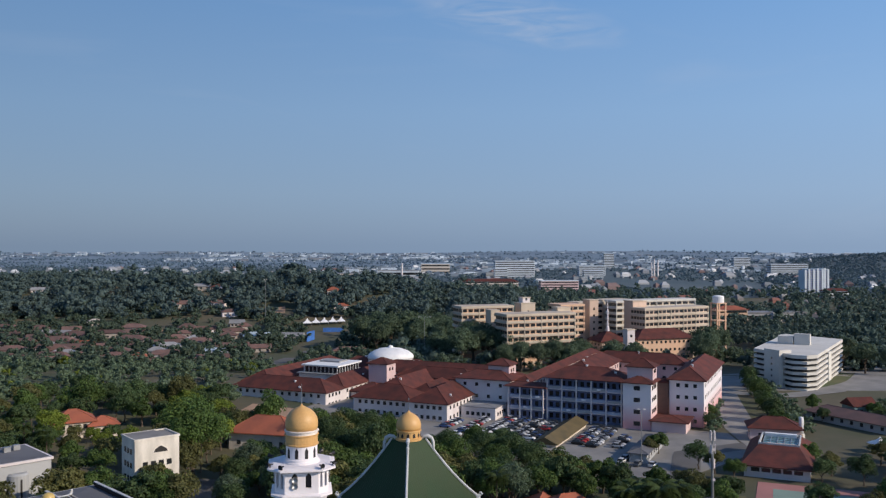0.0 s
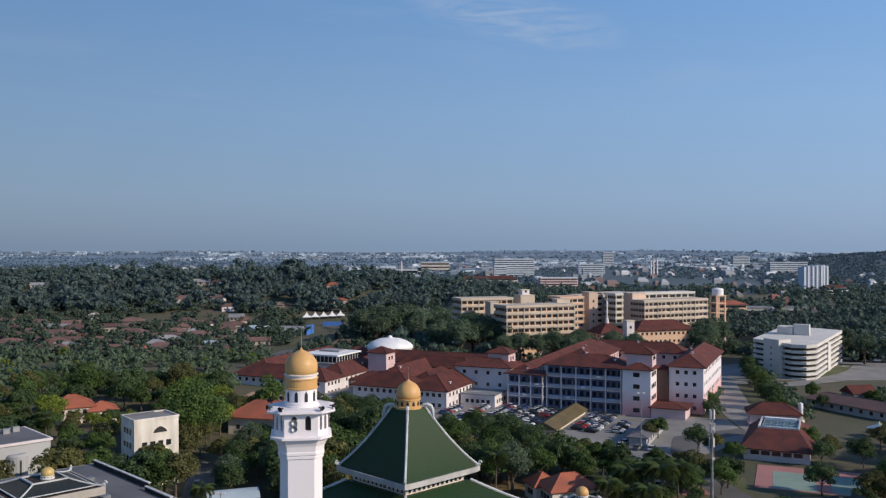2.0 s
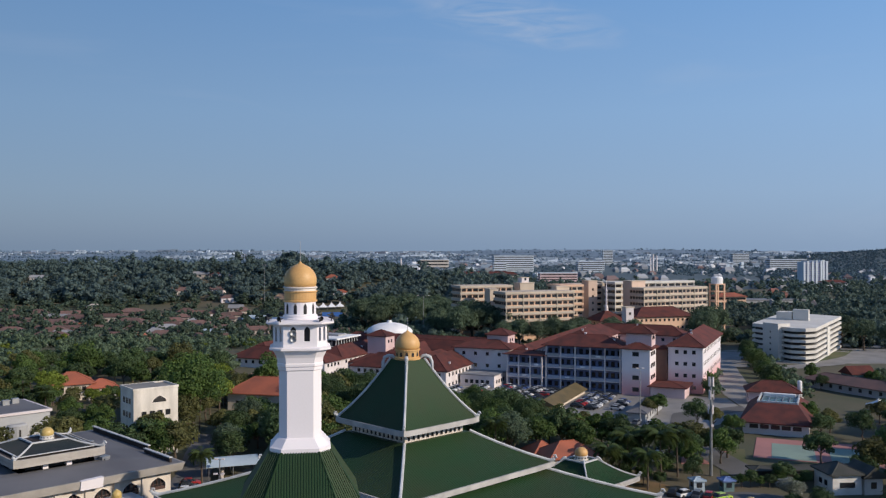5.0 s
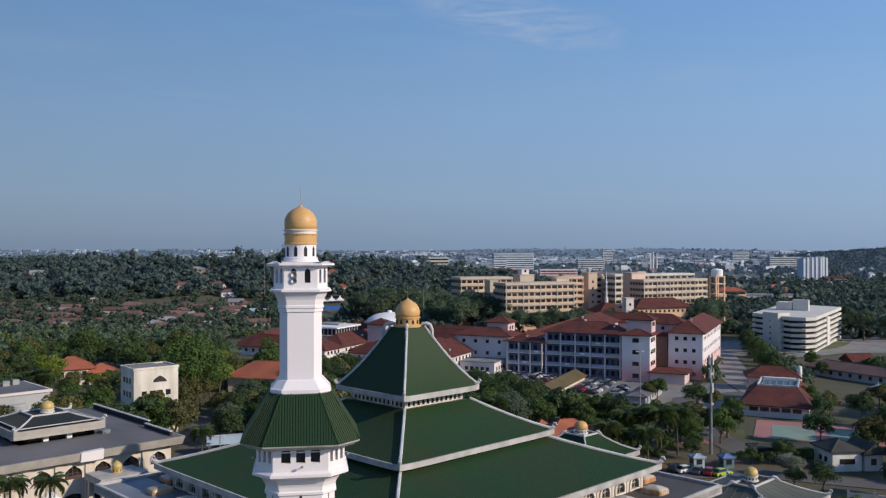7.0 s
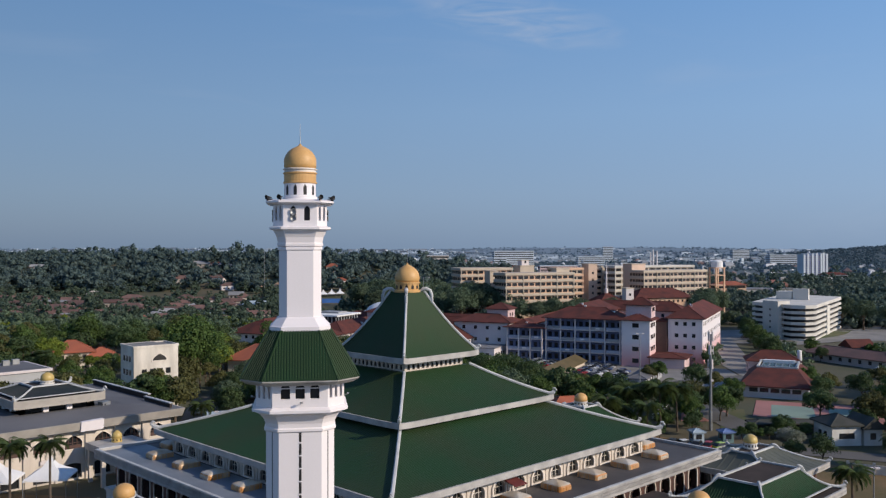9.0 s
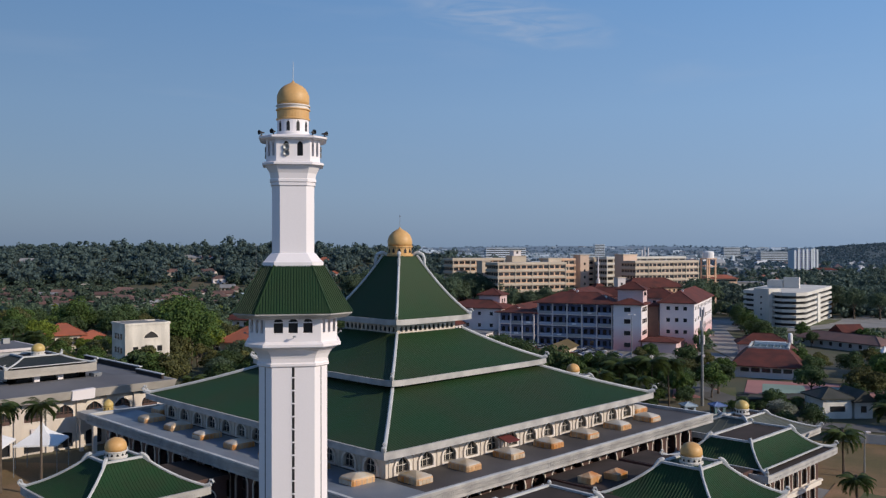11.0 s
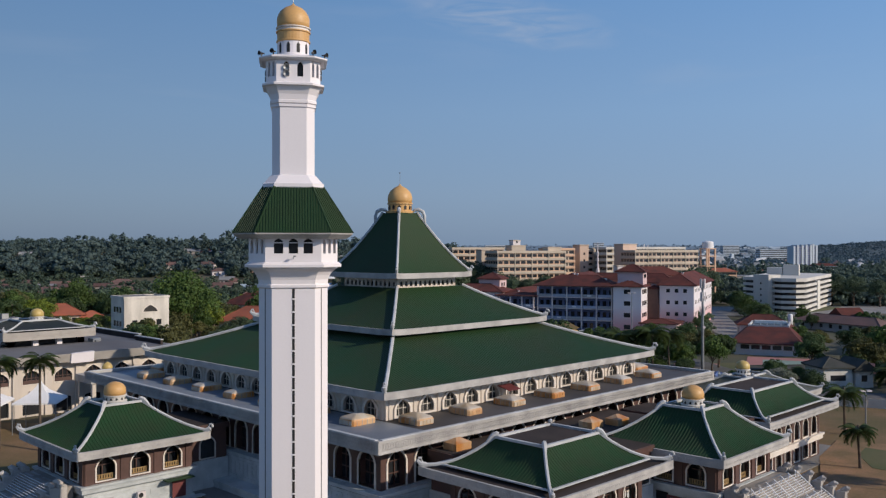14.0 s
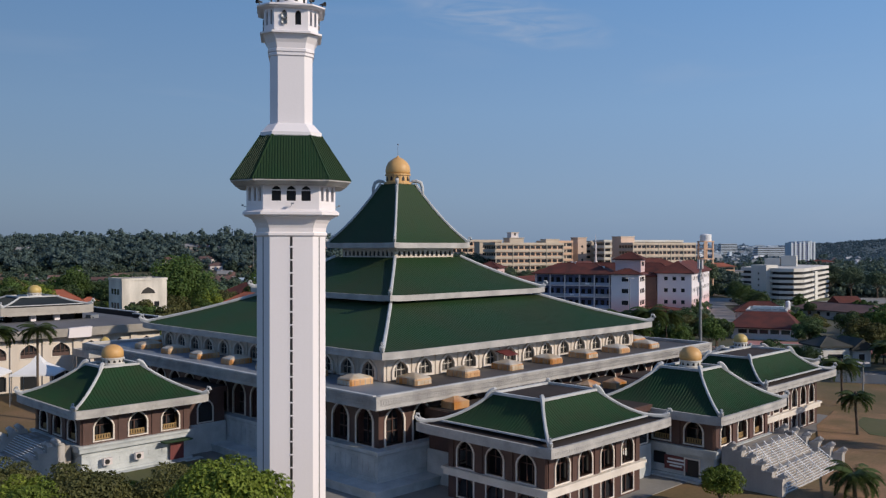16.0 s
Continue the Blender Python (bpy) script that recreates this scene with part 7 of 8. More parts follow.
for r, d, h, s in ((-54, 118, 12.0, 0.85), (-60, 119, 11.6, 0.9), (-35.5, 136, 6.5, 1.05), (-32.5, 142, 5.0, 0.8), (38.5, 186, 9, 1.35), (45.5, 184, 10, 1.4), (50, 188, 9.0, 1.3), (43, 194, 8.5, 1.2), (33, 178, 8, 1.1), (36, 180, 6, 1.0), (41, 177, 7, 1.1), (10.5, 190, 11, 1.0),
                   (47.5, 118, 5.5, 0.85), (52.5, 108, 4.6, 0.75), (38.6, 80, 2.2, 0.85), (60, 128, 6, 1.0), (78, 150, 6, 1.1), (84, 152, 6.5, 1.0), (55, 100, 4, 0.9), (-13.6, 63, 3.5, 0.75), (-66, 232, 11, 1.0),
                   (-110, 236, 9, 0.8), (-114, 238, 8, 0.8), (-107.5, 232, 8.5, 0.75), (-117, 240, 9.5, 0.8), (-44.5, 102, 2.2, 0.5), (-49.5, 176, 7, 0.9)):
    palm(r, d, h, s, r * 1.7 + d)


# ---- woods past counting ----
GR = (1 + math.sqrt(5)) / 2
ICO_V = np.array([(-1, GR, 0), (1, GR, 0), (-1, -GR, 0), (1, -GR, 0), (0, -1, GR), (0, 1, GR), (0, -1, -GR), (0, 1, -GR), (GR, 0, -1), (GR, 0, 1), (-GR, 0, -1), (-GR, 0, 1)]) / math.sqrt(1 + GR * GR)
ICO_F = np.array([(0, 11, 5), (0, 5, 1), (0, 1, 7), (0, 7, 10), (0, 10, 11), (1, 5, 9), (5, 11, 4), (11, 10, 2), (10, 7, 6), (7, 1, 8), (3, 9, 4), (3, 4, 2), (3, 2, 6), (3, 6, 8), (3, 8, 9), (4, 9, 5), (2, 4, 11), (6, 2, 10), (8, 6, 7), (9, 8, 1)])


def woods(name, n, dlo, dhi, ok, seed, label, per=24, size=(4.2, 7.0), m=None, qs=0.9, lumps=9, flat=1.0):
    """Far trees in one mesh: uneven leafy lumps with loose leaf clumps round them."""
    rng = np.random.default_rng(seed)
    at, ss = [], []
    while len(at) < n:
        d = dlo * (dhi / dlo) ** rng.random()
        r = rng.uniform(-0.58, 0.58) * d
        if not ok(r, d, rng):
            continue
        x, y = V(r, d)
        at.append((x, y, gz(x, y)))
        ss.append(rng.uniform(*size) * (rng.uniform(1.2, 1.55) if rng.random() < 0.15 else 1.0))
    at, ss = np.array(at), np.array(ss)
    c = np.repeat(at, lumps, axis=0)
    s = np.repeat(ss, lumps)
    dr = rng.normal(0, 1, (n * lumps, 3))
    dr /= np.linalg.norm(dr, axis=1)[:, None]
    off = dr * (s * rng.uniform(0.45, 0.85, n * lumps))[:, None]
    off[:, 2] = s * (0.72 + 0.6 * dr[:, 2] * rng.uniform(0.6, 1.1, n * lumps))
    rad = s * rng.uniform(0.15, 0.29, n * lumps)
    first = np.arange(n * lumps) % lumps == 0
    off[first] = np.stack([s[first] * 0, s[first] * 0, s[first] * 0.55], axis=1)
    rad[first] = s[first] * 0.40
    core_r = rad * 0.72
    vs = (c + off)[:, None, :] + ICO_V[None] * core_r[:, None, None] * rng.uniform(0.6, 1.35, (n * lumps, 12, 1))
    vs[:, :, 2] = c[:, 2][:, None] + (vs[:, :, 2] - c[:, 2][:, None]) * flat
    fs = ICO_F[None] + (np.arange(n * lumps) * 12)[:, None, None]
    V1, F1 = vs.reshape(-1, 3), fs.reshape(-1, 3)
    # loose clumps on the lumps' skins
    k = rng.integers(0, n * lumps, n * per)
    q = rng.normal(0, 1, (n * per, 3))
    q[:, 2] = np.abs(q[:, 2]) * 1.1 - 0.35
    q /= np.linalg.norm(q, axis=1)[:, None]
    P = (c + off)[k] + q * (rad[k] * rng.uniform(0.75, 1.4, n * per))[:, None]
    P[:, 2] = c[k, 2] + (P[:, 2] - c[k, 2]) * flat
    Nn = q + rng.normal(0, 0.4, q.shape)
    Nn /= np.linalg.norm(Nn, axis=1)[:, None]
    U = np.cross(Nn, rng.normal(0, 1, Nn.shape))
    U /= np.linalg.norm(U, axis=1)[:, None] + 1e-9
    W = np.cross(Nn, U)
    z = (qs * s[k] / s.mean() * rng.uniform(0.6, 1.4, n * per))[:, None]
    V2 = np.stack([P - U * z, P - W * z * 0.7, P + U * z, P + W * z * 0.7], axis=1).reshape(-1, 3)
    F2 = np.arange(n * per * 4).reshape(-1, 4) + len(V1)
    me = bpy.data.meshes.new(name)
    me.from_pydata(np.concatenate([V1, V2]).tolist(), [], F1.tolist() + F2.tolist())
    me.materials.append(m or WOODS)
    me.polygons.foreach_set("use_smooth", [True] * len(F1) + [False] * len(F2))
    me.update()
    tagged(new(name, me), label, "woods", kind="stuff")


def ok_left(r, d, rng):
    return r < -0.02 * d + 20 and r > -0.57 * d and not blocked(r, d) and noise.noise((r * 0.02, d * 0.016, 0.3)) > -0.36


def ok_hill(r, d, rng):
    return r < 60 and r > -0.57 * d and not blocked(r, d) and noise.noise((r * 0.01, d * 0.01, 2.3)) > -0.5


def ok_mid(r, d, rng):
    return not blocked(r, d) and not (0 < r < 200 and 470 < d < 610) and noise.noise((r * 0.012, d * 0.008, 1.3)) > -0.3 and r > -30


def ok_far(r, d, rng):
    return noise.noise((r * 0.004, d * 0.003, 5.1)) > -0.25 and not (30 < r < 260 and 1150 < d < 1330) and not (430 < r < 560 and 1080 < d < 1190)


def ok_rhill(r, d, rng):
    return r > 0.4 * d - 60


for r, d, s in ((28, 436, 0.65), (37, 440, 0.71), (46, 438, 0.65), (54, 442, 0.71), (62, 440, 0.65), (71, 444, 0.68), (8, 456, 1.0), (20, 462, 1.1), (32, 458, 1.0), (43, 464, 0.95), (14, 478, 1.15), (-4, 470, 0.9), (56, 462, 0.8), (68, 456, 0.75), (84, 440, 0.75), (94, 436, 0.7), (130, 446, 0.8), (136, 462, 0.9), (142, 482, 1.0), (152, 492, 1.0), (128, 484, 0.9),
                (-54, 556, 1.0), (-46, 566, 1.1), (-36, 552, 1.1), (-26, 560, 1.15), (-16, 552, 1.05), (-6, 560, 1.1), (-44, 540, 0.9), (-20, 536, 0.9), (-2, 540, 1.0), (4, 556, 1.0), (206, 430, 0.7), (214, 420, 0.6), (205, 452, 0.8)):
    tree("big", r, d, s, r, "large dark spreading shade tree")
def region(*boxes):
    return lambda r, d, rng: not blocked(r, d) and any(r0 < r < r1 and d0 < d < d1 for r0, r1, d0, d1 in boxes)


woods("belt_woods", 190, 318, 470, region((-215, -66, 318, 455)), 31, "belt of green trees before the suburb", 330, (3.0, 5.2), qs=0.36, lumps=6, m=LEAF_F)
woods("bright_belt_woods", 12, 318, 470, region((-215, -66, 322, 455)), 32, "fresh yellow-green trees among darker ones", 330, (2.8, 4.6), qs=0.36, lumps=6, m=LEAF_C)
woods("hospital_woods", 120, 318, 560, region((-40, 110, 412, 470), (120, 205, 465, 545), (232, 300, 330, 420), (196, 215, 455, 470)), 33, "dark trees round the hospital and car park", 300, (3.6, 6.2), qs=0.42, lumps=6, m=LEAF_F)
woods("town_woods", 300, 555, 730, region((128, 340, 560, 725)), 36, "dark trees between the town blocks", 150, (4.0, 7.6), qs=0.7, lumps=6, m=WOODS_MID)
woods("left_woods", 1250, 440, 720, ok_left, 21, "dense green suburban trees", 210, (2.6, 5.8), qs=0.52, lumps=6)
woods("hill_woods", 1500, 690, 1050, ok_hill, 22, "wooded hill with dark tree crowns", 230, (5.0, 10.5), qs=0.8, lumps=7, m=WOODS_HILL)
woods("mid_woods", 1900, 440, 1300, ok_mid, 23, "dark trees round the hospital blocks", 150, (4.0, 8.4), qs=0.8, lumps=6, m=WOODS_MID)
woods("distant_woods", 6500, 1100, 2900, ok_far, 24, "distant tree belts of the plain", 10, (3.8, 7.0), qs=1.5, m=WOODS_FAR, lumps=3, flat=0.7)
def ok_belt(r, d, rng):
    return noise.noise((r * 0.0022, d * 0.006, 9.4)) > -0.05


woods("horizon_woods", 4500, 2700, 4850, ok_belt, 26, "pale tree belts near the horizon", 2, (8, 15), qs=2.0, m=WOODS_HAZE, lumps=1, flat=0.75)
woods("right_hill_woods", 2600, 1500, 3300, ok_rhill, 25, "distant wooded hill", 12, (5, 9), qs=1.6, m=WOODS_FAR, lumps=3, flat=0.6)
woods("roadside_shrubs", 150, 290, 400, lambda r, d, rng: (86 < r - (d - 300) * 0.235 < 95 or 112 < r - (d - 300) * 0.235 < 124 or (150 < r < 215 and 290 < d < 340 and rng.random() < 0.5)), 35, "dark shrubs and low trees along the road", 200, (1.6, 3.4), qs=0.3, lumps=5, m=LEAF_F)
for i in range(8):
    tree(("mid", i % 2, i % 3), 90 + i * 2.9, 300 + i * 12.5, 0.6 + 0.06 * (i % 3), i)
    tree(("mid", (i + 1) % 2, (i + 1) % 3), 112 + i * 2.9, 296 + i * 12.5, 0.75 + 0.08 * (i % 3), i * 2)
for r, d, s in ((68, 157, 0.5), (92, 166, 0.75), (95, 172, 0.8), (64, 160, 0.4), (70, 181, 0.5), (88, 184, 0.6)):
    tree(("mid", 0, int(r) % 3), r, d, s, r)


# ---- roads, yards and courts ----
def road(name, pts, w, m, label, dz=0.12):
    vs, fs = [], []
    P = []
    for (a, b) in zip(pts, pts[1:]):
        for q in range(8):
            P.append((a[0] + (b[0] - a[0]) * q / 8, a[1] + (b[1] - a[1]) * q / 8))
    P.append(pts[-1])
    for i, p in enumerate(P):
        a, b = P[max(0, i - 1)], P[min(len(P) - 1, i + 1)]
        l = math.hypot(b[0] - a[0], b[1] - a[1])
        nx, ny = -(b[1] - a[1]) / l * w / 2, (b[0] - a[0]) / l * w / 2
        for s in (-1, 1):
            x, y = V(p[0] + s * nx, p[1] + s * ny)
            vs.append((x, y, gz(x, y) + dz))
    for i in range(len(P) - 1):
        fs.append((2 * i, 2 * i + 2, 2 * i + 3, 2 * i + 1))
    return solid(name, MB().add(vs, fs), m, label, "road", "structure")


sheet("car_park_yard", [(-62, 300), (-40, 268), (4, 264), (24, 254), (44, 236), (62, 232), (92, 262), (94, 292), (10, 326), (-46, 350)], 0.06, PAVE, "grey hospital car park surface", "car park")
road("road", [(98, 262), (101, 300), (112, 350), (124, 400), (132, 470)], 11, PAVE, "grey road beside the hospital")
road("road", [(66, 190), (62, 228), (72, 262), (98, 275)], 8, ASPH, "grey service road")
road("road", [(110, 372), (142, 362), (166, 374), (190, 402), (212, 440), (242, 486)], 9, PAVE, "pale curved access road")
road("road", [(160, 384), (178, 400), (200, 434)], 8, LAWN, "grass verge along the access road", 0.1)
road("road", [(-120, 170), (-60, 150), (-48, 165), (-42, 190), (-20, 196)], 6, ASPH, "narrow precinct lane")
road("road", [(-104, 470), (-94, 515), (-82, 565), (-73, 618), (-90, 662)], 10, ASPH, "road passing blue site sheets")
road("road", [(20, 168), (60, 172), (110, 150), (150, 140)], 7, ASPH, "precinct road behind the mosque")
sheet("car_park_yard", [(112, 374), (202, 374), (226, 440), (204, 472), (134, 424)], 0.08, PAVE, "pale paving round the parking block", "car park")
sheet("sports_court", [(73, 207), (102, 194), (112, 217), (82, 230)], 0.10, COURTR, "red sports court surround", "court")
for r0, d0 in ((77, 206), (89, 200.6)):
    sheet("court_lines", [(r0, d0), (r0 + 9, d0 - 4), (r0 + 15.2, d0 + 12.6), (r0 + 6.2, d0 + 16.6)], 0.13, COURTG, "green painted court", "court")
sheet("sports_court", [(54, 200), (66, 200), (69, 214), (58, 214)], 0.10, COURTR, "red playing court", "court")
sheet("lawn", [(60, 190), (66, 190), (74, 216), (68, 216)], 0.09, LAWN, "strip of dry grass beside the court", "lawn")
sheet("bare_ground", [(29, 64), (46, 60), (53, 72), (52, 82), (58, 91), (56, 99), (62, 107), (60, 113), (63, 121), (57, 124), (50, 114)], 0.14, SAND, "brown bare ground beside the steps", "soil")
sheet("lawn", [(54, 108), (56.5, 105.6), (60, 106.4), (63.4, 109.5), (66, 114), (63.5, 118), (60.4, 117.2), (58.6, 119), (55.6, 115)], 0.17, LAWN, "green grass patch with shrubs", "lawn")
sheet("lawn", [(-48, 84), (-12, 62), (-8, 70), (-36, 106)], 0.15, LAWN, "green lawn beside the pavilion", "lawn")


# ---- entrance steps ----
def steps(x, y, rz, xl, xr, flare, rails, label, gap=0.0):
    """Two flights with landings, falling along local -y between stepped side walls with curled caps; xl and xr are the inner sides."""
    root = thing("entrance_steps", x, y, 0, label, "steps", "mosque steps", rz=rz)
    zt, zb = 4.85, 1.65
    top, mid, n = 2.0, 0.75, 9
    going, rise = 0.185, (zt - zb) / 18
    run = top + mid + 2 * n * going

    def side(yy):
        return xr + flare * max(0.0, -yy - top * 0.5) / run

    def tread(y0, y1, zz):
        mb = MB()
        mb.loft([[(xl, y1, q), (side(y1), y1, q), (side(y0), y0, q), (xl, y0, q)] for q in (0.6, zz)])
        part("step", mb, STEPM, root)
        nb = MB()
        nb.box(xl, y1 - 0.02, zz, side(y1), y1 + 0.08, zz + 0.02)
        part("step_nosing", nb, TENT, root)
    tread(0.0, -top, zt)
    yy, zz = -top, zt
    flights = []
    for f in range(2):
        ya, za = yy, zz
        for i in range(n):
            zz -= rise
            deep = mid if f == 0 and i == n - 1 else going
            tread(yy, yy - deep, zz)
            yy -= deep
        flights.append((ya, za, yy + (mid if f == 0 else 0), zz))
    # thin grey strips laid on the landings stand in for shadow bars
    for y0, y1, zz, m_ in ((-0.7, -1.0, zt, 3), (-1.4, -1.7, zt, 3), (-top - n * going - 0.15, -top - n * going - 0.4, zt - n * rise, 4)):
        W = (side(y0) - xl) / m_
        for i in range(m_):
            mb = MB()
            mb.box(xl + W * i + 0.5, y1, zz, xl + W * (i + 1) - 0.5, y0, zz + 0.006)
            part("shadow_strip", mb, METAL, root)
    for sd_ in (0, 1):
        for i in range(6):
            ya, yb = -gap - (run - gap) * i / 6, -gap - (run - gap) * (i + 1) / 6
            zw = zt + 0.35 - (zt - zb) * max(0.0, i - 0.6) / 6.5
            xs = side((ya + yb) / 2) if sd_ else xl - 0.75
            mb = MB()
            mb.box(xs, yb, 0.6, xs + 0.75, ya, zw)
            mb.loft([[(xs - 0.12, yb - 0.1, zw), (xs + 0.87, yb - 0.1, zw), (xs + 0.87, ya - 0.12, zw), (xs - 0.12, ya - 0.12, zw)], [(xs - 0.12, yb - 0.1, zw + 0.25), (xs + 0.87, yb - 0.1, zw + 0.25), (xs + 0.87, ya - 0.12, zw + 0.12), (xs - 0.12, ya - 0.12, zw + 0.12)]])
            mb.tube([(xs + 0.37, yb + 0.5, zw + 0.15), (xs + 0.37, yb + 0.1, zw + 0.3), (xs + 0.37, yb - 0.15, zw + 0.55), (xs + 0.37, yb - 0.4, zw + 0.5)], [0.24, 0.36, 0.28, 0.14], 6)
            part("side_wall", mb, STEPWALL, root)
    for ya, za, yb, zb_ in flights if rails else ():
        for i in range(rails):
            q = (i + 0.5) / rails
            xa, xb = xl + (side(ya) - xl) * q, xl + (side(yb) - xl) * q
            mb = MB()
            mb.tube([(xa, ya, za + 0.55), (xb, yb, zb_ + 0.55)], 0.055, 5)
            for k in range(3):
                u = 0.05 + 0.45 * k
                xx, yp, zp = xa + (xb - xa) * u, ya + (yb - ya) * u, za + (zb_ - za) * u
                mb.tube([(xx, yp, zp - 0.1), (xx, yp, zp + 0.55)], 0.035, 5)
            part("handrail", mb, TENT, root)


steps(0.0, -53.0, 0, -4.5, 6.9, 3.8, 7, "wide grey stone steps in two flights between stepped side walls")
steps(-49.2, 0.2, -90, -4.6, 4.6, 0.0, 0, "grey stone side steps with stepped walls", 0.9)


# ---- tents ----
def tent(r, d, w, h, lab="white peaked canvas marquee", eave=2.5):
    x, y, z, rz = spot(r, d, 8)
    root = thing("marquee", x, y, z, lab, "tent", "white marquees", rz)
    mb = MB()
    a = w / 2
    rings = []
    for q, zz in ((1.0, eave), (0.98, eave + 0.25), (0.6, eave + 0.6 + (h - eave - 0.5) * 0.15), (0.3, eave + 0.5 + (h - eave - 0.5) * 0.45), (0.1, eave + 0.5 + (h - eave - 0.5) * 0.8), (0.02, h)):
        rings.append([(-a * q, -a * q, zz), (a * q, -a * q, zz), (a * q, a * q, zz), (-a * q, a * q, zz)])
    mb.loft(rings)
    part("canopy", mb, TENT, root)
    for sx in (-1, 1):
        for sy in (-1, 1):
            pb = MB()
            pb.tube([(sx * a * 0.97, sy * a * 0.97, 0), (sx * a * 0.97, sy * a * 0.97, eave + 0.1)], 0.06, 5)
            part("pole", pb, METAL, root)


for r, d in ((-59.6, 130.5), (-66.8, 128.5), (-74, 126)):
    tent(r, d, 6.2, 7.5, eave=4.4)
for r, d in ((131, 264), (138, 268), (145, 262)):
    tent(r, d, 5.4, 4.8)
for i in range(5):
    tent(-107 + i * 6.2, 662 + i * 2, 6.4, 6.4)


def tarp_fence(r, d, L, h, rot, label, m):
    x, y, z, rz = spot(r, d, rot)
    mb = MB()
    n = max(3, int(L / 4))
    for i in range(n):
        mb.box(-L / 2 + i * L / n + 0.05, -0.15 + 0.1 * (i % 2), 0, -L / 2 + (i + 1) * L / n - 0.05, 0.15, h)
    solid("site_screen", mb, m, label, "fence", at=pose(x, y, z, 0, 0, rz))


tarp_fence(-84, 638, 15, 3.2, 4, "blue sheet screens round a building site", BLUETARP)
tarp_fence(-94, 596, 12, 7, 74, "blue sheet screen along a road", BLUETARP)
hip_house("shop_shed", -239, 566, 15, 7, 3.6, 8, 1.2, "open shed with bright orange roof", ORANGEROOF, ORWALL, 0.5, 1, 3, 2)
sheet("bare_ground", [(-234, 654), (-208, 650), (-219, 690), (-238, 686)], 0.25, TAN, "bare tan earth clearing on the slope", "soil")
sheet("bare_ground", [(-152, 694), (-130, 694), (-138, 738), (-158, 712)], 0.25, TAN, "brown cleared slope with rubble", "soil")
sheet("bare_ground", [(-78, 292), (-52, 286), (-44, 318), (-74, 330)], 0.15, TAN, "brown yard beside the hospital wings", "soil")
road("road", [(-300, 628), (-250, 642), (-200, 644), (-160, 650)], 6, TAN, "pale earth road across the suburb", 0.3)


# ---- masts and lamp posts ----
def mast():
    x, y, z, rz = spot(57.5, 189)
    root = thing("phone_mast", x, y, z, "grey steel phone mast with panel antennas", "mast", "", rz)
    mb = MB()
    mb.tube([(0, 0, -0.3), (0, 0, 9), (0, 0, 21)], [0.38, 0.3, 0.2], 10)
    part("pole", mb, METAL, root)
    for zz, n in ((19.5, 4), (16.6, 3), (13.5, 3)):
        for i in range(n):
            a = 2 * math.pi * i / n + zz
            ab = MB()
            ab.box(-0.17, -0.08, 0, 0.17, 0.08, 2.0)
            ab.tube([(0, 0.08, 1.0), (0, 0.5, 1.0)], 0.04, 5)
            part("antenna", ab, PALEWALL, root, at=pose(0.55 * math.cos(a), 0.55 * math.sin(a), zz, 0, 0, math.degrees(a) + 90))
    for zz in (11, 17.5):
        db = MB()
        db.loft([[(r_ * math.cos(2 * math.pi * i / 12), y_, r_ * math.sin(2 * math.pi * i / 12)) for i in range(12)] for r_, y_ in ((0.05, 0.15), (0.3, 0.1), (0.32, 0))])
        part("dish", db, PALEWALL, root, at=pose(0.2, -0.45, zz))
    cb = MB()
    for i in range(24):
        cb.tube([(-0.25, -0.32, 0.8 + i * 0.8), (0.25, -0.32, 0.8 + i * 0.8)], 0.03, 4)
    part("climbing_rungs", cb, METAL, root)


mast()


def flood_pole(r, d, h, arms=1.1, lab="tall slim floodlight pole"):
    x, y, z, rz = spot(r, d)
    root = thing("light_pole", x, y, z, lab, "lamp post", "light poles", rz)
    mb = MB()
    mb.tube([(0, 0, -0.3), (0, 0, h)], [0.16, 0.08], 8)
    part("pole", mb, METAL, root)
    mb = MB()
    mb.tube([(-arms, 0, h), (arms, 0, h)], 0.05, 5)
    part("arm", mb, METAL, root)
    for s in (-1, 1):
        lb = MB()
        lb.box(-0.35, -0.25, -0.12, 0.35, 0.25, 0.12)
        part("lamp_head", lb, PALEWALL, root, at=pose(s * arms, 0, h + 0.1))


for r, d, h, a_ in ((55, 247, 16, 0.8), (-12.5, 470, 27, 3.0), (-41.5, 152, 5, 0.7), (-44, 168, 5, 0.7), (-47, 180, 5, 0.7), (64, 130, 6, 0.5), (55.5, 96, 6, 0.5), (-141, 672, 34, 1.0)):
    flood_pole(r, d, h, a_)


# ---- cars ----
PAINTS = [mat("car_paint_" + n, c, c, 0.5, 0.3) for n, c in (("white", (0.75, 0.75, 0.75)), ("silver", (0.42, 0.43, 0.45)), ("black", (0.02, 0.02, 0.022)), ("red", (0.35, 0.03, 0.03)), ("blue", (0.05, 0.09, 0.22)), ("lime", (0.35, 0.50, 0.06)), ("grey", (0.14, 0.15, 0.16)))]


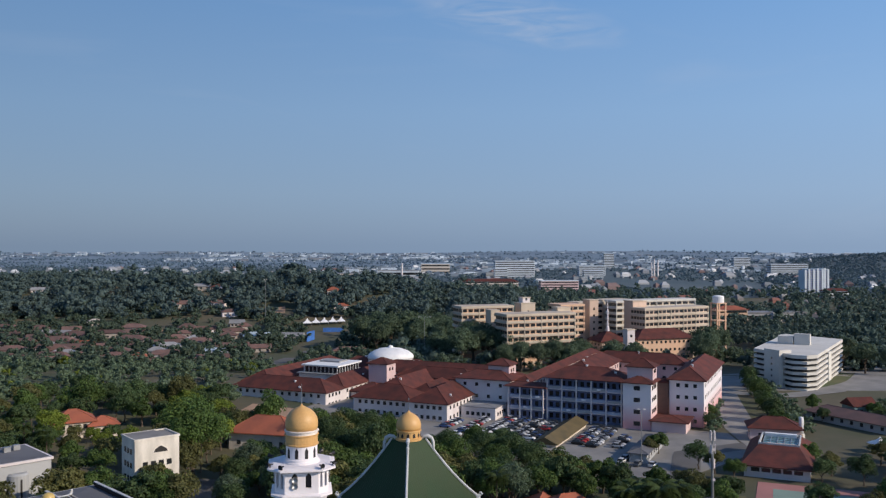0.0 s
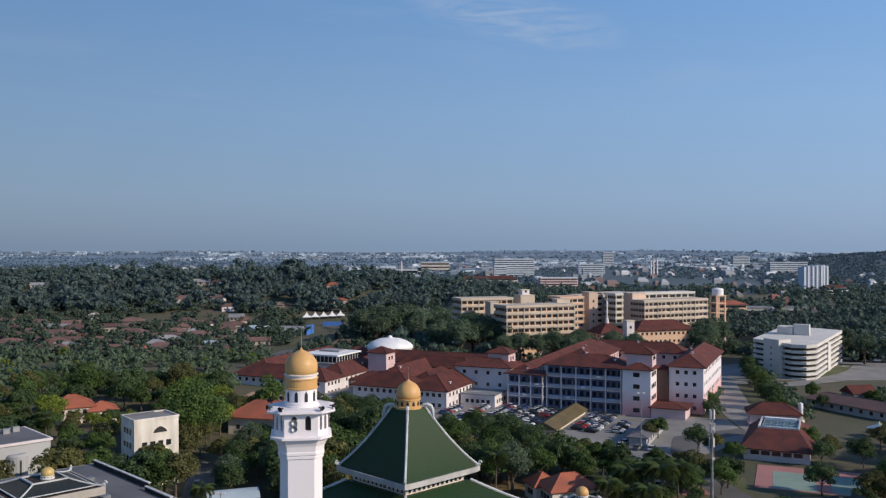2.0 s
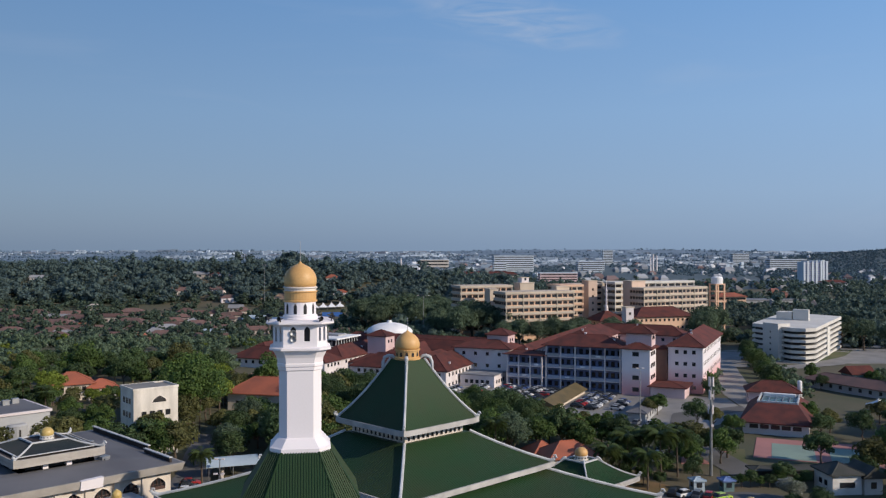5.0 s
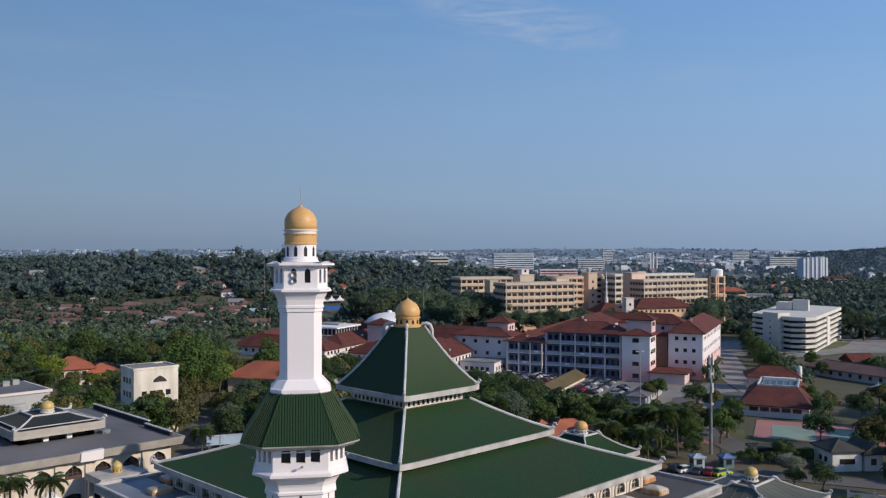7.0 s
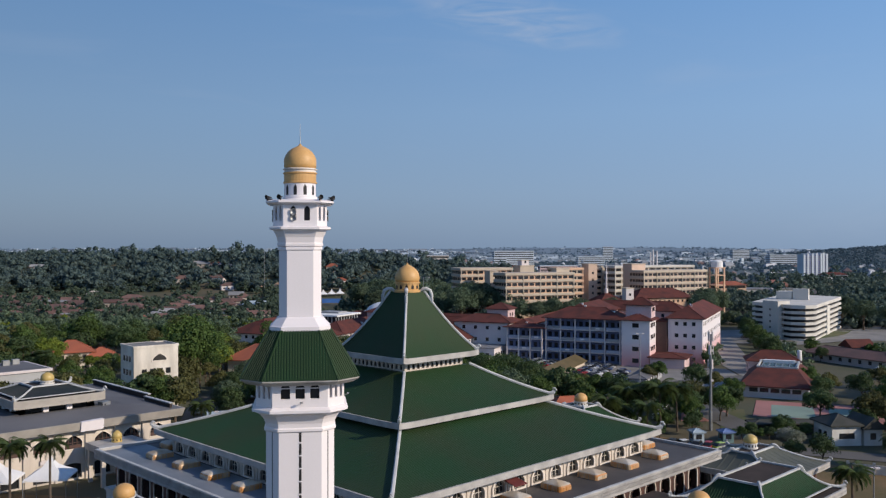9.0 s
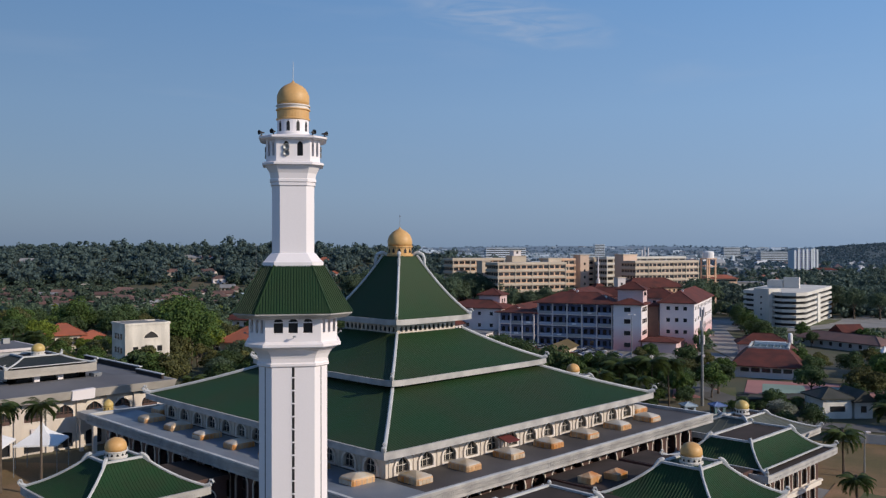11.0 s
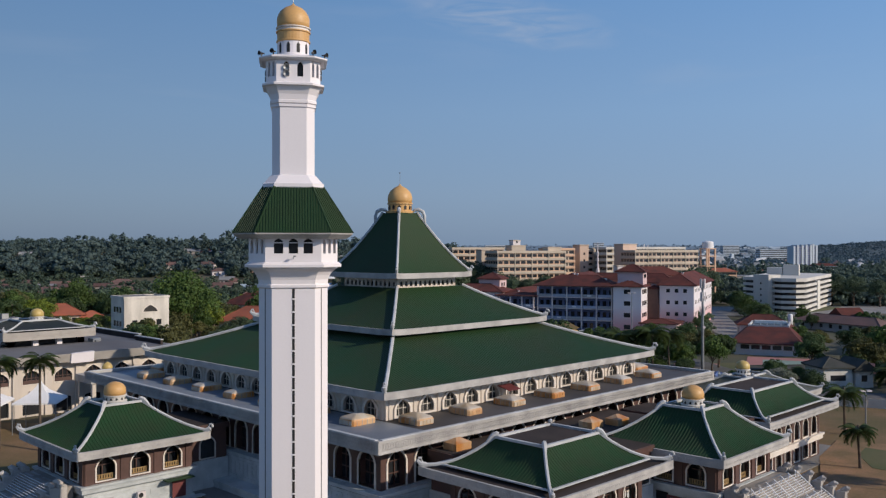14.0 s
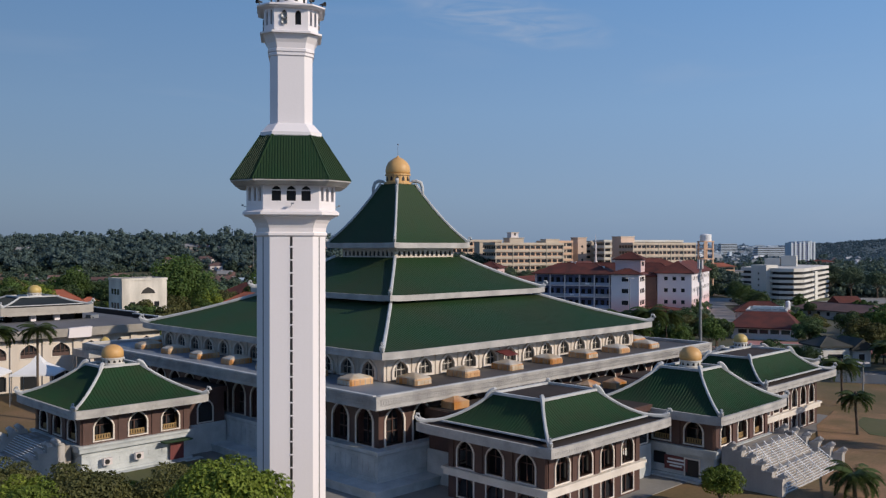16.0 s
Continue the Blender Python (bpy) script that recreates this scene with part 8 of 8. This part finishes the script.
def car_meshes(paint):
    mb = MB()
    sec = [(-2.05, 0.35, 0.62, 0.72), (-2.0, 0.3, 0.85, 0.82), (-1.2, 0.28, 0.92, 0.86), (-0.2, 0.28, 0.95, 0.86), (1.2, 0.28, 0.90, 0.86), (1.95, 0.3, 0.72, 0.80), (2.08, 0.36, 0.55, 0.70)]
    rings = []
    for x, z0, z1, hw in sec:
        rings.append([(x, -hw, z0), (x, -hw, z1 - 0.1), (x, -hw + 0.08, z1), (x, hw - 0.08, z1), (x, hw, z1 - 0.1), (x, hw, z0)])
    mb.loft(rings)
    mb.loft([[(-1.25, -0.62, 1.44), (0.35, -0.62, 1.44), (0.35, 0.62, 1.44), (-1.25, 0.62, 1.44)], [(-1.15, -0.58, 1.5), (0.25, -0.58, 1.5), (0.25, 0.58, 1.5), (-1.15, 0.58, 1.5)]])
    body = mb.mesh("body", paint)
    gb = MB()
    gb.loft([[(-1.85, -0.78, 0.9), (1.05, -0.78, 0.9), (1.05, 0.78, 0.9), (-1.85, 0.78, 0.9)], [(-1.27, -0.63, 1.45), (0.37, -0.63, 1.45), (0.37, 0.63, 1.45), (-1.27, 0.63, 1.45)]])
    glass = gb.mesh("glasshouse", GLASS)
    return body, glass


wb_ = MB()
wb_.loft([[(r_ * math.cos(2 * math.pi * i / 12), y_, r_ * math.sin(2 * math.pi * i / 12)) for i in range(12)] for r_, y_ in ((0.2, -0.1), (0.31, -0.1), (0.33, 0), (0.31, 0.1), (0.2, 0.1))])
WHEEL = wb_.mesh("wheel", BLACK)
CARS = [car_meshes(p) for p in PAINTS]
CNAMES = ("white", "silver", "black", "red", "dark blue", "lime green", "dark grey")


def car(r, d, rot, k, z=None):
    x, y, z0, rz = spot(r, d, rot, z)
    root = thing("car", x, y, z0 + 0.12, CNAMES[k] + " parked car on the asphalt", "car", "parked cars", rz)
    part("body", CARS[k][0], None, root)
    part("glasshouse", CARS[k][1], None, root)
    for sx in (-1.3, 1.3):
        for sy in (-0.78, 0.78):
            part("wheel", WHEEL, None, root, at=pose(sx, sy, 0.33))


crng = random.Random(11)
for a_, b0, b1 in ((-54, -18, -34), (-38, -7, -46), (-33, -7, -46), (-27, -7, -44), (-22, -7, -44), (-6, -7, -40), (-1, -9, -40), (6, -20, -38), (-46, -12, -44)):
    for i in range(int((b0 - b1) / 2.7)):
        if crng.random() < 0.86:
            car(*H(a_ + crng.uniform(-0.3, 0.3), b0 - i * 2.7), HROT + crng.uniform(-3, 3), crng.choice((0, 0, 1, 1, 1, 2, 6, 4, 6, 2, 6, 0, 1, 2, 3)))
for r, d, rot, k in ((47.4, 172, 25, 0), (51.6, 170.5, 60, 3), (53.8, 169.5, 25, 5), (49.6, 171.5, 60, 6), (45.2, 173, 60, 2), (50, 250, 60, 0), (52, 254, 60, 1), (54, 247, 60, 6), (56, 251.5, 60, 0), (47, 240, 60, 1), (50, 243, 60, 2), (58, 246, 60, 0), (61, 270, 60, 1), (64, 274, 60, 0), (50.5, 207, 60, 0), (52.5, 212, 60, 1), (54.0, 217, 60, 0), (49.2, 202, 60, 0), (103, 292, 80, 0), (105.5, 285, 80, 1), (92, 158, 10, 0), (98, 157, 10, 1), (86, 160, 10, 6),
                     (104, 384, 10, 0), (110, 386, 10, 0), (132, 384, 10, 2), (-34, 128, 80, 3), (-52.5, 178, 20, 3), (-52, 175, 20, 2), (-51.4, 172, 20, 0), (-58.5, 203, 105, 1)):
    car(r, d, rot, k)


def kiosk(r, d, label, wm, rm):
    hip_house("kiosk", r, d, 2.3, 2.2, 2.3, 10, 0.5, label, rm, wm, 0.3, 1, 1, 1, cat="kiosk", win=(1.2, 1.0))


kiosk(51, 177, "small pale green guard booth", BLUEROOF, BLUEROOF)
kiosk(57, 177, "small booth with blue roof", TEALW, BLUEP)
hip_house("bus_shelter", 76, 186, 22, 3.5, 2.6, 4, 0.5, "long low shelter with dark roof", MOSSY, MOSSY, 0.5, 1, 0, 0, cat="shelter")
hip_house("covered_walk", 60, 262, 5, 26, 3.0, -24, 0.9, "covered walkway with grey roof", SLATE, GREYW, 0.6, 1, 0, 6, cat="walkway")


def canopy_roof():
    x, y, z, rz = spot(-46, 186, 20)
    root = thing("canopy", x, y, z, "curved pale blue metal canopy on thin posts", "canopy", "", rz)
    mb = MB()
    n = 10
    arc = [(-3.2 + 6.4 * i / n, 3.0 + 1.3 * math.sin(math.pi * i / n)) for i in range(n + 1)]
    mb.loft([[(yy, px_, zz) for px_, zz in arc] + [(yy, px_, zz - 0.12) for px_, zz in reversed(arc)] for yy in (-5.5, 5.5)])
    part("roof", mb, BLUEROOF, root)
    for sx in (-5, 0, 5):
        for sy in (-3.0, 3.0):
            pb = MB()
            pb.tube([(sx, sy, -0.2), (sx, sy, 3.1)], 0.07, 6)
            part("post", pb, METAL, root)


canopy_roof()


# ---- precinct walls and small things ----
def boundary_wall(pts, h, label, m=None):
    root_pts = [V(*p) for p in pts]
    x0, y0 = root_pts[0]
    root = thing("boundary_wall", x0, y0, gz(x0, y0), label, "wall")
    for (xa, ya), (xb, yb) in zip(root_pts, root_pts[1:]):
        L = math.hypot(xb - xa, yb - ya)
        n = max(1, int(L / 4))
        ang = math.degrees(math.atan2(yb - ya, xb - xa))
        for i in range(n):
            x, y = xa + (xb - xa) * i / n, ya + (yb - ya) * i / n
            at = pose(x - x0, y - y0, gz(x, y) - gz(x0, y0), 0, 0, ang)
            mb = MB()
            mb.box(0.4, -0.1, -0.5, L / n, 0.1, h * 0.82)
            part("panel", mb, m or CREAM, root, at=at)
            mb = MB()
            mb.box(0, -0.22, -0.5, 0.44, 0.22, h)
            part("pier", mb, m or CREAM, root, at=at)


boundary_wall([(70, 152), (96, 140), (140, 132)], 2.0, "cream precinct wall with piers")
boundary_wall([(-50, 196), (-44, 168), (-36, 150)], 1.8, "cream precinct wall along the lane")
boundary_wall([(-32, 176), (-38, 160), (-30, 146)], 1.5, "low pale fence wall")


def sign():
    ob = thing("sign_board", -5.72, -48.3, 0, "dark red board with pale unreadable writing", "sign", rz=-90)
    mb = MB()
    mb.box(-1.3, -0.1, 2.3, 1.3, 0, 3.7)
    part("board", mb, REDSIGN, ob)
    for z, w in ((3.25, 0.9), (2.9, 1.0), (2.6, 0.7)):
        mb = MB()
        mb.box(-w, -0.13, z, w, -0.1, z + 0.18)
        part("writing_bar", mb, TENT, ob)


sign()


def side_door():
    ob = thing("side_door", -5.72, -50.1, 0, "dark doorway with pale surround in the plinth wall", "door", rz=-90)
    mb = MB()
    mb.box(-0.75, -0.06, 1.2, 0.75, 0.02, 3.6)
    part("leaf", mb, DARK, ob)
    for x in (-0.9, 0.75):
        fb = MB()
        fb.box(x, -0.12, 1.2, x + 0.15, 0.02, 3.75)
        part("jamb", fb, FRAMEM, ob)
    fb = MB()
    fb.box(-0.75, -0.12, 3.6, 0.75, 0.02, 3.75)
    part("lintel", fb, FRAMEM, ob)
    w_ = thing("plinth_window", -5.72, -46.4, 0, "small dark window in the pale plinth wall", "window", rz=-90)
    mb = MB()
    mb.box(-0.7, -0.04, 2.7, 0.7, 0.02, 3.9)
    part("pane", mb, GLASS, w_)
    d_ = thing("side_door", -38.4, -6.16, 0, "dark red door with green canopy in the plinth wall", "door")
    mb = MB()
    mb.box(-0.8, -0.06, 1.9, 0.8, 0.02, 3.9)
    part("leaf", mb, REDSIGN, d_)
    mb = MB()
    mb.box(-1.9, -1.0, 3.95, 1.4, 0.02, 4.05)
    part("canopy", mb, GREEN2, d_)


side_door()


def awning():
    ob = thing("awning", -5.6, -25.6, 10.7, "small red canvas awning on thin posts on the terrace", "awning")
    mb = MB()
    mb.loft([[(-1.1, -0.9, 1.35), (1.1, -0.9, 1.35), (1.1, 0.9, 1.75), (-1.1, 0.9, 1.75)], [(-1.1, -0.9, 1.42), (1.1, -0.9, 1.42), (1.1, 0.9, 1.85), (-1.1, 0.9, 1.85)]])
    part("canvas", mb, REDSIGN, ob)
    for sx in (-1, 1):
        for sy in (-0.8, 0.8):
            pb = MB()
            pb.tube([(sx, sy, 0), (sx, sy, 1.4 + 0.2 * (sy > 0))], 0.03, 5)
            part("post", pb, METAL, ob)


awning()


def ac_unit(x, y, z, k):
    ob = thing("air_conditioner", x, y, z, "white outdoor air-conditioning unit on the wall", "air conditioner", "outdoor units", rz=90 * k)
    mb = MB()
    mb.box(-0.45, -0.42, 0, 0.45, -0.02, 0.7)
    part("case", mb, PALEWALL, ob)
    mb = MB()
    mb.loft([[(r_ * math.cos(2 * math.pi * i / 14) - 0.1, y_, 0.35 + r_ * math.sin(2 * math.pi * i / 14)) for i in range(14)] for r_, y_ in ((0.26, -0.42), (0.26, -0.45), (0.05, -0.44))])
    part("fan_grille", mb, BLACK, ob)


for x in (-46.3, -42.9):
    ac_unit(x, -6.2, 2.7, 0)
ac_unit(-5.0, -52.5, 2.6, 0)
